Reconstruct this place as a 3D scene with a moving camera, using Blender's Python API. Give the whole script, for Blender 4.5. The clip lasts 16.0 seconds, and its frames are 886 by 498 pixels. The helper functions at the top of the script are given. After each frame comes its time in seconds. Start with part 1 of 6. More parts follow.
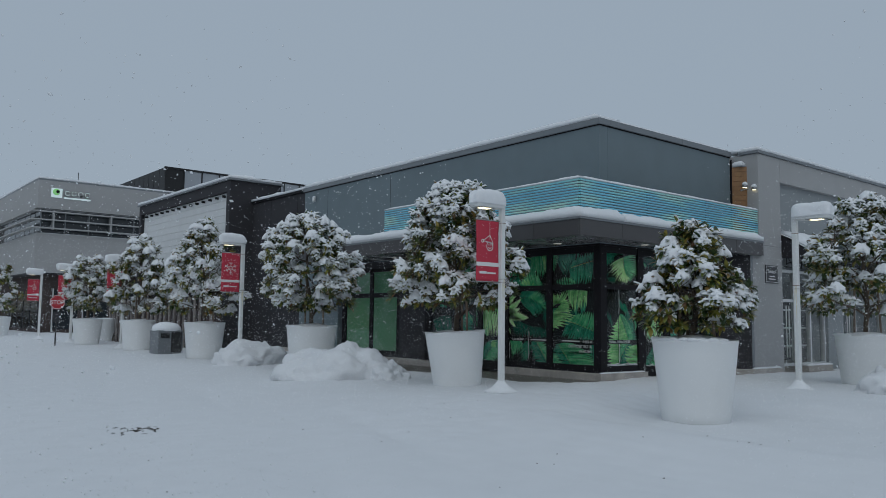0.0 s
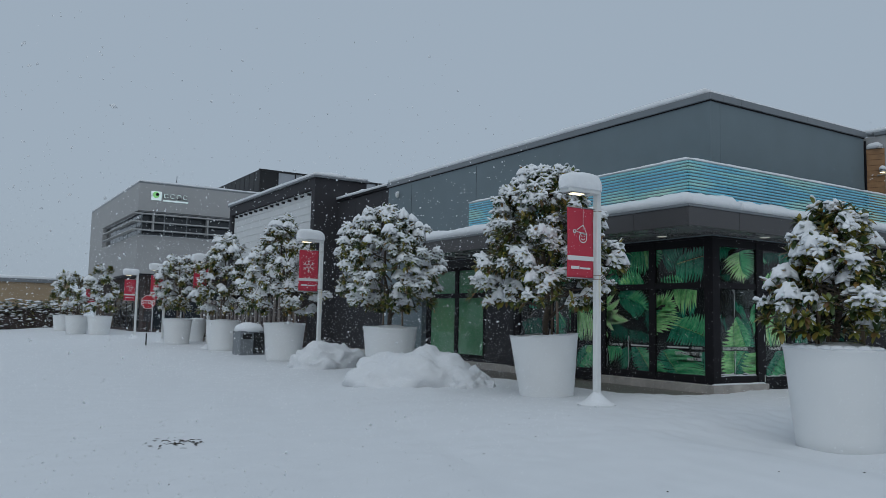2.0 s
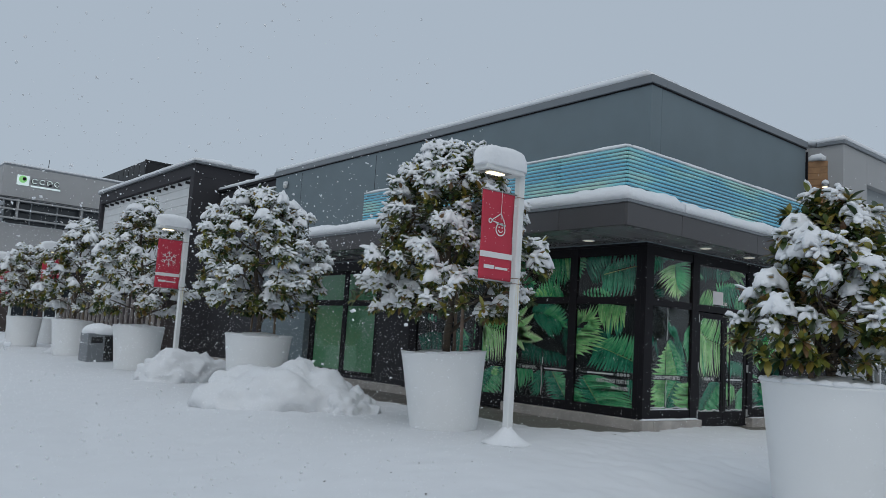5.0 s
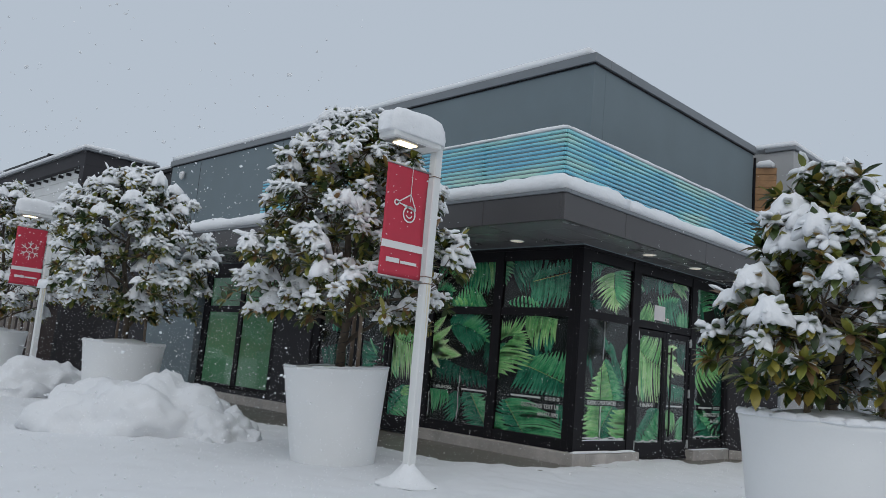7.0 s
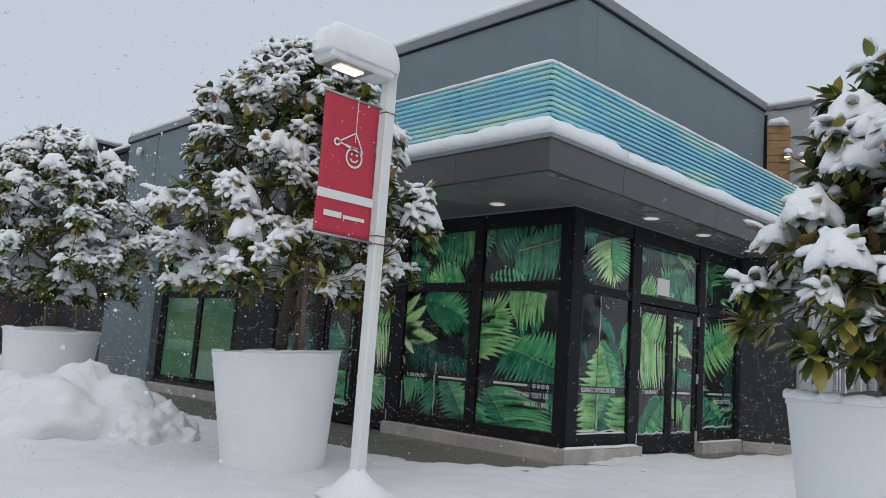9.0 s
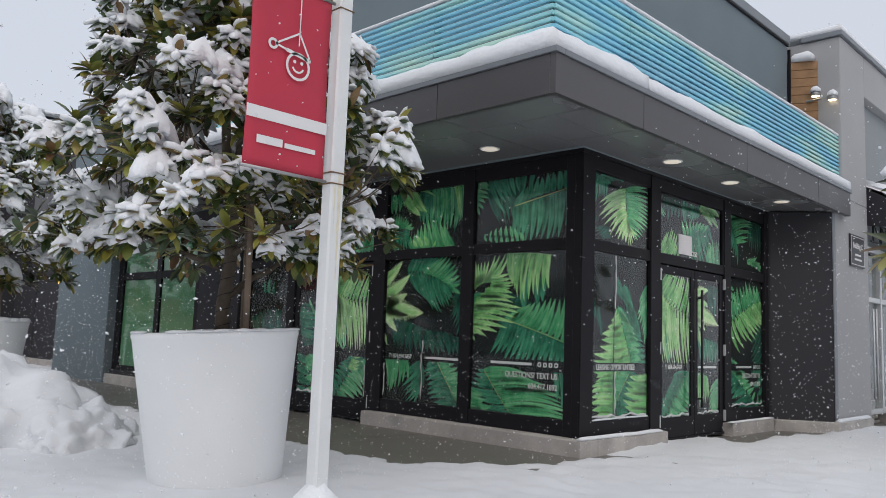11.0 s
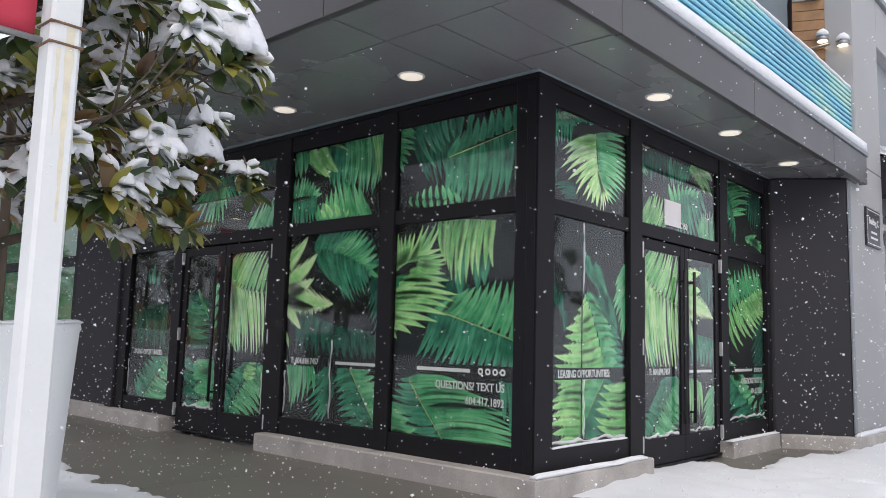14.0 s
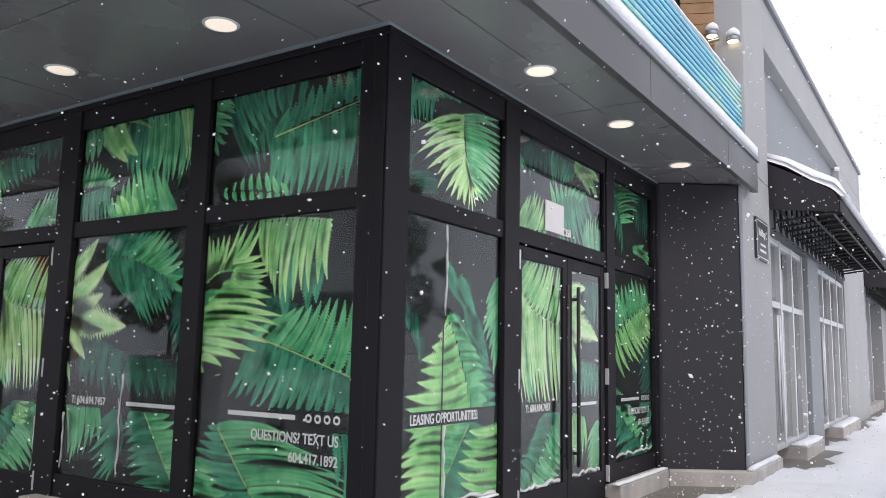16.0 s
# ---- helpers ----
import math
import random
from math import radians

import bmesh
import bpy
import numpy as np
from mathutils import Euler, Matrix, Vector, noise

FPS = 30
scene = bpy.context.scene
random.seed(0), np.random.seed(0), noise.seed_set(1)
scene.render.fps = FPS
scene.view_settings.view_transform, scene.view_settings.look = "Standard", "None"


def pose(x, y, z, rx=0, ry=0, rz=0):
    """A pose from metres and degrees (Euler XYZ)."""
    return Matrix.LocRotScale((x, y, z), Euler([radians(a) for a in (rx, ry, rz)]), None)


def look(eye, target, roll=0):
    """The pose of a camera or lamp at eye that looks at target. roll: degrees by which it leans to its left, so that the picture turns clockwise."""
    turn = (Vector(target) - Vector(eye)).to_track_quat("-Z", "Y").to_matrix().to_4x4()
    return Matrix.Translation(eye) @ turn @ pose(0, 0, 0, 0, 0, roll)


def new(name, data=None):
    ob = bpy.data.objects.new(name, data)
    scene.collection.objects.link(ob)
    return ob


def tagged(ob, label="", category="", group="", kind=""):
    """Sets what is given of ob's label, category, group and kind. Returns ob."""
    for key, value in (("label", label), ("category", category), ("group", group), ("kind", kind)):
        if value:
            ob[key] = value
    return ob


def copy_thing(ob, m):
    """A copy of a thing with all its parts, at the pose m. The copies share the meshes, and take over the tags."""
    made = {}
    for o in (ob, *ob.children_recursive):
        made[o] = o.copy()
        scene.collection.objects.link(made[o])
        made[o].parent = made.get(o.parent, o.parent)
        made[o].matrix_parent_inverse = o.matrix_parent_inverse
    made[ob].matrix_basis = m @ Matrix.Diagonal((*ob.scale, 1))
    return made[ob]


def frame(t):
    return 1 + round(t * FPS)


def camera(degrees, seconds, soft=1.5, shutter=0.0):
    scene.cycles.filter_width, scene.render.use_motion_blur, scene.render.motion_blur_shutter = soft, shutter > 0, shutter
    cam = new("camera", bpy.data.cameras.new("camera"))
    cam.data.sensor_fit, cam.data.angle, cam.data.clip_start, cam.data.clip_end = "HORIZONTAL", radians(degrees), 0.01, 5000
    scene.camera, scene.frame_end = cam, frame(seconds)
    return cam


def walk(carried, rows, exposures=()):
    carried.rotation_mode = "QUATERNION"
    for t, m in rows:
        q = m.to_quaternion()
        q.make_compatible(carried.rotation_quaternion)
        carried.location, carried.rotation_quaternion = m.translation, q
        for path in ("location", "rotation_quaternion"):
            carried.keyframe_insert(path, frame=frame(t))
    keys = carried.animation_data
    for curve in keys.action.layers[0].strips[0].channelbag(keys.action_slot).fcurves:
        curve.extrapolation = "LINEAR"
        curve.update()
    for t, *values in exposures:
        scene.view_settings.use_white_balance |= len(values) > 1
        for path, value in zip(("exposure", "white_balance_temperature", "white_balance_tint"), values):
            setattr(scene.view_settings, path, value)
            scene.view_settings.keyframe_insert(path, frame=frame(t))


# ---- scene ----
cam = camera(58.8, 16.0, 0.6)
METRES, EYE, TILT, LEAN, TURN = 14.0, 1.57, 0.0, 0.0, -39.4
ROWS = [
    (0.0, 0.0, 0.0, 0.0, -0.06, 5.11, -0.68),
    (0.5, 0.0045, 0.0282, -0.0001, 1.41, 5.06, -0.26),
    (1.0, 0.01, 0.0575, 0.0004, 4.56, 5.13, -0.43),
    (1.5, 0.0105, 0.0897, -0.0006, 5.4, 5.04, -0.59),
    (2.0, 0.012, 0.1237, -0.0018, 6.9, 5.22, -1.13),
    (2.5, 0.0118, 0.1526, -0.0021, 7.58, 5.32, -1.52),
    (3.0, 0.0092, 0.1833, -0.0002, 7.51, 6.46, -1.39),
    (3.5, 0.0086, 0.221, -0.0, 7.24, 9.13, -1.37),
    (4.0, 0.0057, 0.2549, -0.0027, 5.58, 8.58, -1.04),
    (4.5, 0.0082, 0.2964, -0.0054, 3.63, 7.44, -1.19),
    (5.0, 0.0108, 0.3368, -0.0071, -0.46, 6.71, -3.62),
    (7.5, 0.0493, 0.5165, -0.0085, -6.33, 8.52, -4.51),
    (8.0, 0.0607, 0.5448, -0.01, -6.17, 8.48, -3.81),
    (8.5, 0.0703, 0.5735, -0.012, -5.95, 8.32, -4.13),
    (9.0, 0.0756, 0.5998, -0.0134, -6.04, 7.8, -4.02),
    (11.5, 0.1018, 0.7467, -0.0172, -7.13, 6.02, -1.66),
    (12.0, 0.1141, 0.7731, -0.0177, -8.14, 5.74, -1.52),
    (12.5, 0.1211, 0.7966, -0.0165, -8.31, 6.07, -1.03),
    (13.0, 0.1272, 0.8242, -0.0154, -8.33, 7.01, -1.22),
    (13.5, 0.1375, 0.8495, -0.016, -8.46, 7.1, -1.55),
    (14.0, 0.1463, 0.8746, -0.0177, -8.75, 6.68, -1.6),
    (14.5, 0.1536, 0.8999, -0.0153, -10.57, 6.11, -1.64),
    (15.0, 0.1638, 0.9228, -0.0133, -12.78, 6.79, -1.72),
    (15.5, 0.1779, 0.9453, -0.0055, -14.89, 7.91, -0.46),
    (16.0, 0.1863, 0.9688, -0.0066, -17.44, 7.68, -1.2),
]
walk(cam, [(t, pose(0, 0, EYE, TILT, LEAN, TURN) @ pose(METRES * x, METRES * y, METRES * z, 90 + pitch, roll, yaw)) for t, x, y, z, yaw, pitch, roll in ROWS],
     [(0.0, -0.04, 5800, 6), (0.5, 0.08, 5800, 6), (1.5, 0.08, 5800, 6), (4.0, 0.10, 5800, 7), (4.5, 0.24, 5900, 8), (5.0, 0.28, 6000, 8), (7.5, 0.5, 6200, 10), (9.0, 0.66, 6300, 10), (11.5, 0.92, 6500, 15), (12.5, 1.08, 6550, 15), (14.0, 1.38, 6450, 17), (16.0, 1.53, 6450, 18)])

# ---- world and light: an overcast winter sky ----
world = bpy.data.worlds.new("world")
scene.world = world
world.use_nodes = True
wn, wl = world.node_tree.nodes, world.node_tree.links
sky = wn.new("ShaderNodeTexSky")
sky.sky_type, sky.sun_disc = "NISHITA", False
sky.sun_elevation, sky.sun_rotation = radians(32), radians(215)
sky.dust_density, sky.air_density = 6.0, 1.0
cloud = wn.new("ShaderNodeMix")
cloud.data_type = "RGBA"
cloud.inputs[0].default_value = 0.93
cloud.inputs[7].default_value = (3.62, 3.95, 4.28, 1)
wl.new(sky.outputs[0], cloud.inputs[6])
wl.new(cloud.outputs[2], wn["Background"].inputs[0])
wn["Background"].inputs[1].default_value = 0.10
SUN = new("sun", bpy.data.lights.new("sun", "SUN"))
SUN.data.energy, SUN.data.angle, SUN.data.color = 0.5, radians(60), (1.0, 0.97, 0.93)
SUN.matrix_world = look((0, 0, 30), (15, 12, 0))


# ---- materials ----
def material(name, colour, rough=0.6, metal=0.0, var=0.12, scale=6.0, grain=90.0, bump=0.15, coat=0.0, ramp=None, depth=0.01, spec=0.5):
    """A surface with two scales of variation in colour and roughness, and fine relief. ramp: colours taken by the island's random number."""
    m = bpy.data.materials.new(name)
    m.use_nodes = True
    n, l = m.node_tree.nodes, m.node_tree.links
    b = n["Principled BSDF"]
    b.inputs["Roughness"].default_value, b.inputs["Metallic"].default_value = rough, metal
    b.inputs["Coat Weight"].default_value = coat
    b.inputs["Specular IOR Level"].default_value = spec
    co = n.new("ShaderNodeTexCoord")
    big, small = n.new("ShaderNodeTexNoise"), n.new("ShaderNodeTexNoise")
    big.inputs["Scale"].default_value, small.inputs["Scale"].default_value = scale, grain
    big.inputs["Detail"].default_value, small.inputs["Detail"].default_value = 5, 3
    for t in (big, small):
        l.new(co.outputs["Object"], t.inputs["Vector"])
    mixer = n.new("ShaderNodeMath")
    mixer.operation = "MULTIPLY_ADD"
    mixer.inputs[1].default_value = 0.35
    l.new(small.outputs[0], mixer.inputs[0])
    l.new(big.outputs[0], mixer.inputs[2])
    rng = n.new("ShaderNodeMapRange")
    rng.inputs[1].default_value, rng.inputs[2].default_value = 0.35, 1.0
    rng.inputs[3].default_value, rng.inputs[4].default_value = 1 - var, 1 + var
    l.new(mixer.outputs[0], rng.inputs[0])
    hsv = n.new("ShaderNodeHueSaturation")
    hsv.inputs["Color"].default_value = (*colour, 1)
    l.new(rng.outputs[0], hsv.inputs["Value"])
    if ramp:
        geo, cr = n.new("ShaderNodeNewGeometry"), n.new("ShaderNodeValToRGB")
        cr.color_ramp.elements[0].position, cr.color_ramp.elements[0].color = ramp[0][0], (*ramp[0][1], 1)
        cr.color_ramp.elements[1].position, cr.color_ramp.elements[1].color = ramp[-1][0], (*ramp[-1][1], 1)
        for p, c in ramp[1:-1]:
            cr.color_ramp.elements.new(p).color = (*c, 1)
        l.new(geo.outputs["Random Per Island"], cr.inputs[0])
        l.new(cr.outputs[0], hsv.inputs["Color"])
    l.new(hsv.outputs[0], b.inputs["Base Color"])
    rr = n.new("ShaderNodeMapRange")
    rr.inputs[3].default_value, rr.inputs[4].default_value = max(rough - 0.12, 0.03), min(rough + 0.12, 1)
    l.new(big.outputs[0], rr.inputs[0])
    l.new(rr.outputs[0], b.inputs["Roughness"])
    if bump:
        bp = n.new("ShaderNodeBump")
        bp.inputs["Strength"].default_value, bp.inputs["Distance"].default_value = bump, depth
        l.new(mixer.outputs[0], bp.inputs["Height"])
        l.new(bp.outputs[0], b.inputs["Normal"])
    return m


def glowing(name, colour, strength):
    m = bpy.data.materials.new(name)
    m.use_nodes = True
    b = m.node_tree.nodes["Principled BSDF"]
    b.inputs["Base Color"].default_value = (*colour, 1)
    b.inputs["Emission Color"].default_value, b.inputs["Emission Strength"].default_value = (*colour, 1), strength
    return m


def clear_glass(name, tint=(0.93, 0.97, 0.95)):
    m = bpy.data.materials.new(name)
    m.use_nodes = True
    b = m.node_tree.nodes["Principled BSDF"]
    b.inputs["Base Color"].default_value = (*tint, 1)
    b.inputs["Transmission Weight"].default_value, b.inputs["Roughness"].default_value, b.inputs["IOR"].default_value = 1.0, 0.015, 1.28
    return m


SNOW = material("snow", (0.72, 0.735, 0.755), 0.75, var=0.03, scale=2.2, grain=38, bump=0.35, depth=0.012, spec=0.25)
SNOW_SOFT = material("snow_on_things", (0.80, 0.815, 0.835), 0.75, var=0.03, scale=11, grain=45, bump=0.6, depth=0.02, spec=0.25)
STUCCO = material("grey_stucco", (0.165, 0.205, 0.225), 0.85, var=0.09, scale=1.3, grain=220, bump=0.35, depth=0.004)
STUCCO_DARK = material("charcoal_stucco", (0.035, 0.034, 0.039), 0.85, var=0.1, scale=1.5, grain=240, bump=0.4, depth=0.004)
STUCCO_LIGHT = material("light_grey_stucco", (0.375, 0.375, 0.375), 0.85, var=0.07, scale=1.2, grain=220, bump=0.3, depth=0.004)
STUCCO_MID = material("pale_blue_grey_stucco", (0.27, 0.29, 0.30), 0.85, var=0.06, scale=1.2, grain=220, bump=0.3, depth=0.004)
CAP = material("painted_flashing", (0.20, 0.215, 0.23), 0.45, 0.2, var=0.08, scale=2, grain=80, bump=0.05)
FASCIA = material("dark_metal_panel", (0.082, 0.078, 0.080), 0.42, 0.1, var=0.1, scale=1.1, grain=60, bump=0.06, depth=0.004)
SOFFIT = material("charcoal_soffit_panel", (0.20, 0.198, 0.202), 0.26, 0.0, var=0.12, scale=0.9, grain=50, bump=0.05, depth=0.004)
FRAME = material("black_anodised_frame", (0.013, 0.012, 0.0145), 0.5, 0.0, var=0.2, scale=3, grain=120, bump=0.05, depth=0.003, spec=0.16)
ALU = material("clear_anodised_frame", (0.60, 0.61, 0.61), 0.4, 0.4, var=0.08, scale=3, grain=90, bump=0.04, depth=0.003)
FILM = material("black_printed_film", (0.015, 0.017, 0.018), 0.6, var=0.7, scale=1.6, grain=12, bump=0.0, spec=0.08)
GREEN_FILM = material("green_window_film", (0.11, 0.32, 0.15), 0.5, var=0.10, scale=1.2, grain=20, bump=0.0)
CONCRETE = material("kerb_concrete", (0.44, 0.41, 0.38), 0.85, var=0.30, scale=3.5, grain=60, bump=0.4, depth=0.006)
PAVING = material("wet_pavement", (0.17, 0.16, 0.14), 0.42, var=0.16, scale=1.4, grain=70, bump=0.12, depth=0.004)
WOOD = material("cedar_cladding", (0.30, 0.165, 0.075), 0.65, var=0.3, scale=9, grain=70, bump=0.3, depth=0.004)
STAKE = material("weathered_stake", (0.22, 0.165, 0.12), 0.8, var=0.25, scale=8, grain=70, bump=0.4, depth=0.004)
BARK = material("grey_brown_bark", (0.10, 0.078, 0.058), 0.9, var=0.35, scale=14, grain=80, bump=0.7, depth=0.008)
POT = material("white_fibreglass", (0.78, 0.79, 0.79), 0.5, var=0.035, scale=2, grain=70, bump=0.06, depth=0.004)
SOIL = material("dark_soil", (0.045, 0.035, 0.028), 0.95, var=0.4, scale=20, grain=120, bump=0.9, depth=0.02)
WHITE_STEEL = material("white_powder_coat", (0.72, 0.73, 0.72), 0.42, 0.0, var=0.06, scale=3, grain=60, bump=0.06, depth=0.003)
STEEL = material("galvanised_steel", (0.38, 0.38, 0.38), 0.45, 0.8, var=0.15, scale=10, grain=90, bump=0.1)
BLACK_STEEL = material("black_steel", (0.02, 0.02, 0.021), 0.5, 0.3, var=0.15, scale=8, grain=90, bump=0.1)
RED = material("red_banner_cloth", (0.50, 0.035, 0.065), 0.7, var=0.08, scale=3, grain=260, bump=0.25, depth=0.002)
PRINT = material("white_print", (0.75, 0.74, 0.73), 0.6, var=0.04, scale=4, grain=120, bump=0.03)
SIGN_RED = material("red_sign_sheeting", (0.48, 0.03, 0.04), 0.45, var=0.06, scale=5, grain=90, bump=0.02)
SIGN_BLACK = material("black_sign_plate", (0.035, 0.035, 0.04), 0.4, var=0.1, scale=5, grain=90, bump=0.03)
WHITE_SIDING = material("white_plank_siding", (0.66, 0.67, 0.67), 0.7, var=0.06, scale=2, grain=60, bump=0.15, depth=0.003)
TIMBER = material("grey_timber_batten", (0.30, 0.27, 0.25), 0.75, var=0.2, scale=6, grain=60, bump=0.3, depth=0.004)
BRICK_DARK = material("dark_masonry", (0.06, 0.045, 0.042), 0.85, var=0.35, scale=3, grain=30, bump=0.5, depth=0.01)
TAN = material("tan_stucco", (0.33, 0.25, 0.16), 0.9, var=0.1, scale=0.8, grain=60, bump=0.2)
AWNING = material("black_awning_fabric", (0.022, 0.02, 0.025), 0.8, var=0.15, scale=2, grain=200, bump=0.2, depth=0.003)
DARK_GLASS = material("dark_tinted_glazing", (0.03, 0.035, 0.04), 0.08, var=0.2, scale=0.7, grain=8, bump=0.02, depth=0.004)
SCREEN_GLASS = material("smoked_panel", (0.32, 0.34, 0.37), 0.3, var=0.15, scale=0.5, grain=10, bump=0.02)
GLASS = clear_glass("clear_glass")
PAPER = material("white_paper", (0.7, 0.69, 0.71), 0.7, var=0.04, scale=8, grain=60, bump=0.1)
LENS = glowing("lit_diffuser", (1.0, 0.90, 0.74), 0.22)
LAMP_LENS = glowing("lit_lamp_lens", (1.0, 0.82, 0.50), 1.8)
RUST = material("rusted_strap", (0.20, 0.12, 0.07), 0.7, 0.4, var=0.5, scale=30, grain=160, bump=0.3, depth=0.003)
STAIN = material("rust_streak", (0.70, 0.65, 0.50), 0.6, var=0.12, scale=20, grain=120, bump=0.0)
WARM_STRIP = glowing("lit_sign_strip", (1.0, 0.66, 0.22), 2.2)
LIT_LETTER = glowing("lit_white_letter", (0.85, 0.95, 0.92), 0.22)
LIT_GREEN = glowing("lit_green_logo", (0.35, 0.75, 0.25), 0.16)
LEAF = material("evergreen_leaf", (0.05, 0.09, 0.03), 0.38, var=0.25, scale=9, grain=60, bump=0.1, depth=0.003,
                ramp=[(0.0, (0.026, 0.050, 0.018)), (0.40, (0.055, 0.088, 0.026)), (0.55, (0.15, 0.18, 0.036)), (0.80, (0.32, 0.28, 0.05)), (0.92, (0.26, 0.16, 0.05)), (1.0, (0.12, 0.065, 0.035))])
def fern_print(name, lo, hi):
    """Printed fern: each leaflet runs from its darker foot to a pale tip, with a dark midrib, its own tint and blotches."""
    m = bpy.data.materials.new(name)
    m.use_nodes = True
    n, l = m.node_tree.nodes, m.node_tree.links
    b = n["Principled BSDF"]
    b.inputs["Roughness"].default_value, b.inputs["Specular IOR Level"].default_value = 0.6, 0.1
    co, geo, cut, tx, cr = n.new("ShaderNodeTexCoord"), n.new("ShaderNodeNewGeometry"), n.new("ShaderNodeSeparateXYZ"), n.new("ShaderNodeTexNoise"), n.new("ShaderNodeValToRGB")
    l.new(co.outputs["UV"], cut.inputs[0])
    l.new(co.outputs["Object"], tx.inputs["Vector"])
    tx.inputs["Scale"].default_value, tx.inputs["Detail"].default_value = 11, 4
    total = None
    for source, gain, shift in ((cut.outputs[0], 0.30, -0.05), (cut.outputs[1], 0.30, -0.10), (geo.outputs["Random Per Island"], 0.40, -0.17), (tx.outputs[0], 0.9, 0.0)):
        add = n.new("ShaderNodeMath")
        add.operation = "MULTIPLY_ADD"
        add.inputs[1].default_value, add.inputs[2].default_value = gain, shift
        l.new(source, add.inputs[0])
        if total:
            both = n.new("ShaderNodeMath")
            l.new(add.outputs[0], both.inputs[0])
            l.new(total, both.inputs[1])
            add = both
        total = add.outputs[0]
    l.new(total, cr.inputs[0])
    e = cr.color_ramp.elements
    e[0].position, e[0].color = 0.08, (*[0.45 * v for v in lo], 1)
    e[1].position, e[1].color = 0.95, (*hi, 1)
    e.new(0.42).color = (*lo, 1)
    l.new(cr.outputs[0], b.inputs["Base Color"])
    return m


FERNS = {
    "lime": fern_print("lime_fern_print", (0.20, 0.58, 0.19), (0.58, 0.90, 0.40)),
    "pale": fern_print("pale_fern_print", (0.36, 0.74, 0.27), (0.80, 0.94, 0.56)),
    "green": fern_print("green_fern_print", (0.06, 0.38, 0.16), (0.26, 0.70, 0.34)),
    "deep": fern_print("deep_green_fern_print", (0.022, 0.19, 0.11), (0.09, 0.44, 0.26)),
    "teal": fern_print("shaded_fern_print", (0.010, 0.075, 0.052), (0.03, 0.20, 0.13)),
}
STEM = material("yellow_green_stem_print", (0.36, 0.48, 0.18), 0.6, var=0.2, scale=8, grain=50, bump=0.0, spec=0.1)


def single_leaf_material():
    """The leaves' colours again, drawn leaf by leaf for those that stand alone."""
    m = LEAF.copy()
    n, l = m.node_tree.nodes, m.node_tree.links
    cr = next(x for x in n if x.bl_idname == "ShaderNodeValToRGB")
    l.new(n.new("ShaderNodeObjectInfo").outputs["Random"], cr.inputs[0])
    return m


def flake_material():
    """Thin flakes that let the sky's light through."""
    m = bpy.data.materials.new("drifting_flake")
    m.use_nodes = True
    n, l = m.node_tree.nodes, m.node_tree.links
    mix, tr, di = n.new("ShaderNodeMixShader"), n.new("ShaderNodeBsdfTranslucent"), n.new("ShaderNodeBsdfDiffuse")
    tr.inputs[0].default_value = di.inputs[0].default_value = (0.95, 0.96, 0.97, 1)
    l.new(tr.outputs[0], mix.inputs[1])
    l.new(di.outputs[0], mix.inputs[2])
    l.new(mix.outputs[0], n["Material Output"].inputs[0])
    return m


LEAF_SINGLE = single_leaf_material()
FLAKE = flake_material()


def slat_material():
    """Glazed slats that drift from aqua green to blue along and down the screen."""
    m = material("aqua_blue_slat", (0.16, 0.45, 0.55), 0.45, 0.1, var=0.06, scale=2, grain=60, bump=0.04, depth=0.003)
    n, l = m.node_tree.nodes, m.node_tree.links
    info, tx, cr = n.new("ShaderNodeObjectInfo"), n.new("ShaderNodeTexNoise"), n.new("ShaderNodeValToRGB")
    geo = n.new("ShaderNodeNewGeometry")
    mp = n.new("ShaderNodeMapping")
    mp.inputs["Scale"].default_value = (0.55, 0.55, 2.6)
    l.new(geo.outputs["Position"], mp.inputs[0])
    l.new(mp.outputs[0], tx.inputs[0])
    tx.inputs["Scale"].default_value, tx.inputs["Detail"].default_value = 1.0, 2
    add = n.new("ShaderNodeMath")
    add.operation = "MULTIPLY_ADD"
    add.inputs[1].default_value = 0.07
    l.new(info.outputs["Random"], add.inputs[0])
    l.new(tx.outputs[0], add.inputs[2])
    e = cr.color_ramp.elements
    e[0].position, e[0].color = 0.42, (0.24, 0.54, 0.68, 1)
    e[1].position, e[1].color = 0.74, (0.52, 0.76, 0.66, 1)
    e.new(0.52).color = (0.22, 0.58, 0.74, 1)
    e.new(0.60).color = (0.32, 0.68, 0.72, 1)
    l.new(add.outputs[0], cr.inputs[0])
    hsv = next(x for x in n if x.bl_idname == "ShaderNodeHueSaturation")
    l.new(cr.outputs[0], hsv.inputs["Color"])
    return m


SLAT = slat_material()


# ---- mesh helpers ----
def part(name, bm, mat, parent=None, label="", smooth=False):
    """Links a bmesh or mesh as one object, under a thing or a part."""
    if isinstance(bm, bmesh.types.BMesh):
        me = bpy.data.meshes.new(name)
        bmesh.ops.recalc_face_normals(bm, faces=bm.faces)
        bm.to_mesh(me)
        bm.free()
    else:
        me = bm
    if mat and not me.materials:
        me.materials.append(mat)
    if smooth:
        me.shade_smooth()
    ob = new(name, me)
    if parent:
        ob.parent = parent
    if label:
        tagged(ob, label)
    return ob


def thing(name, label, category, at=(0, 0, 0), rz=0, group="", kind=""):
    ob = new(name)
    ob.empty_display_size = 0.1
    ob.matrix_world = pose(*at, 0, 0, rz)
    return tagged(ob, label, category, group, kind)


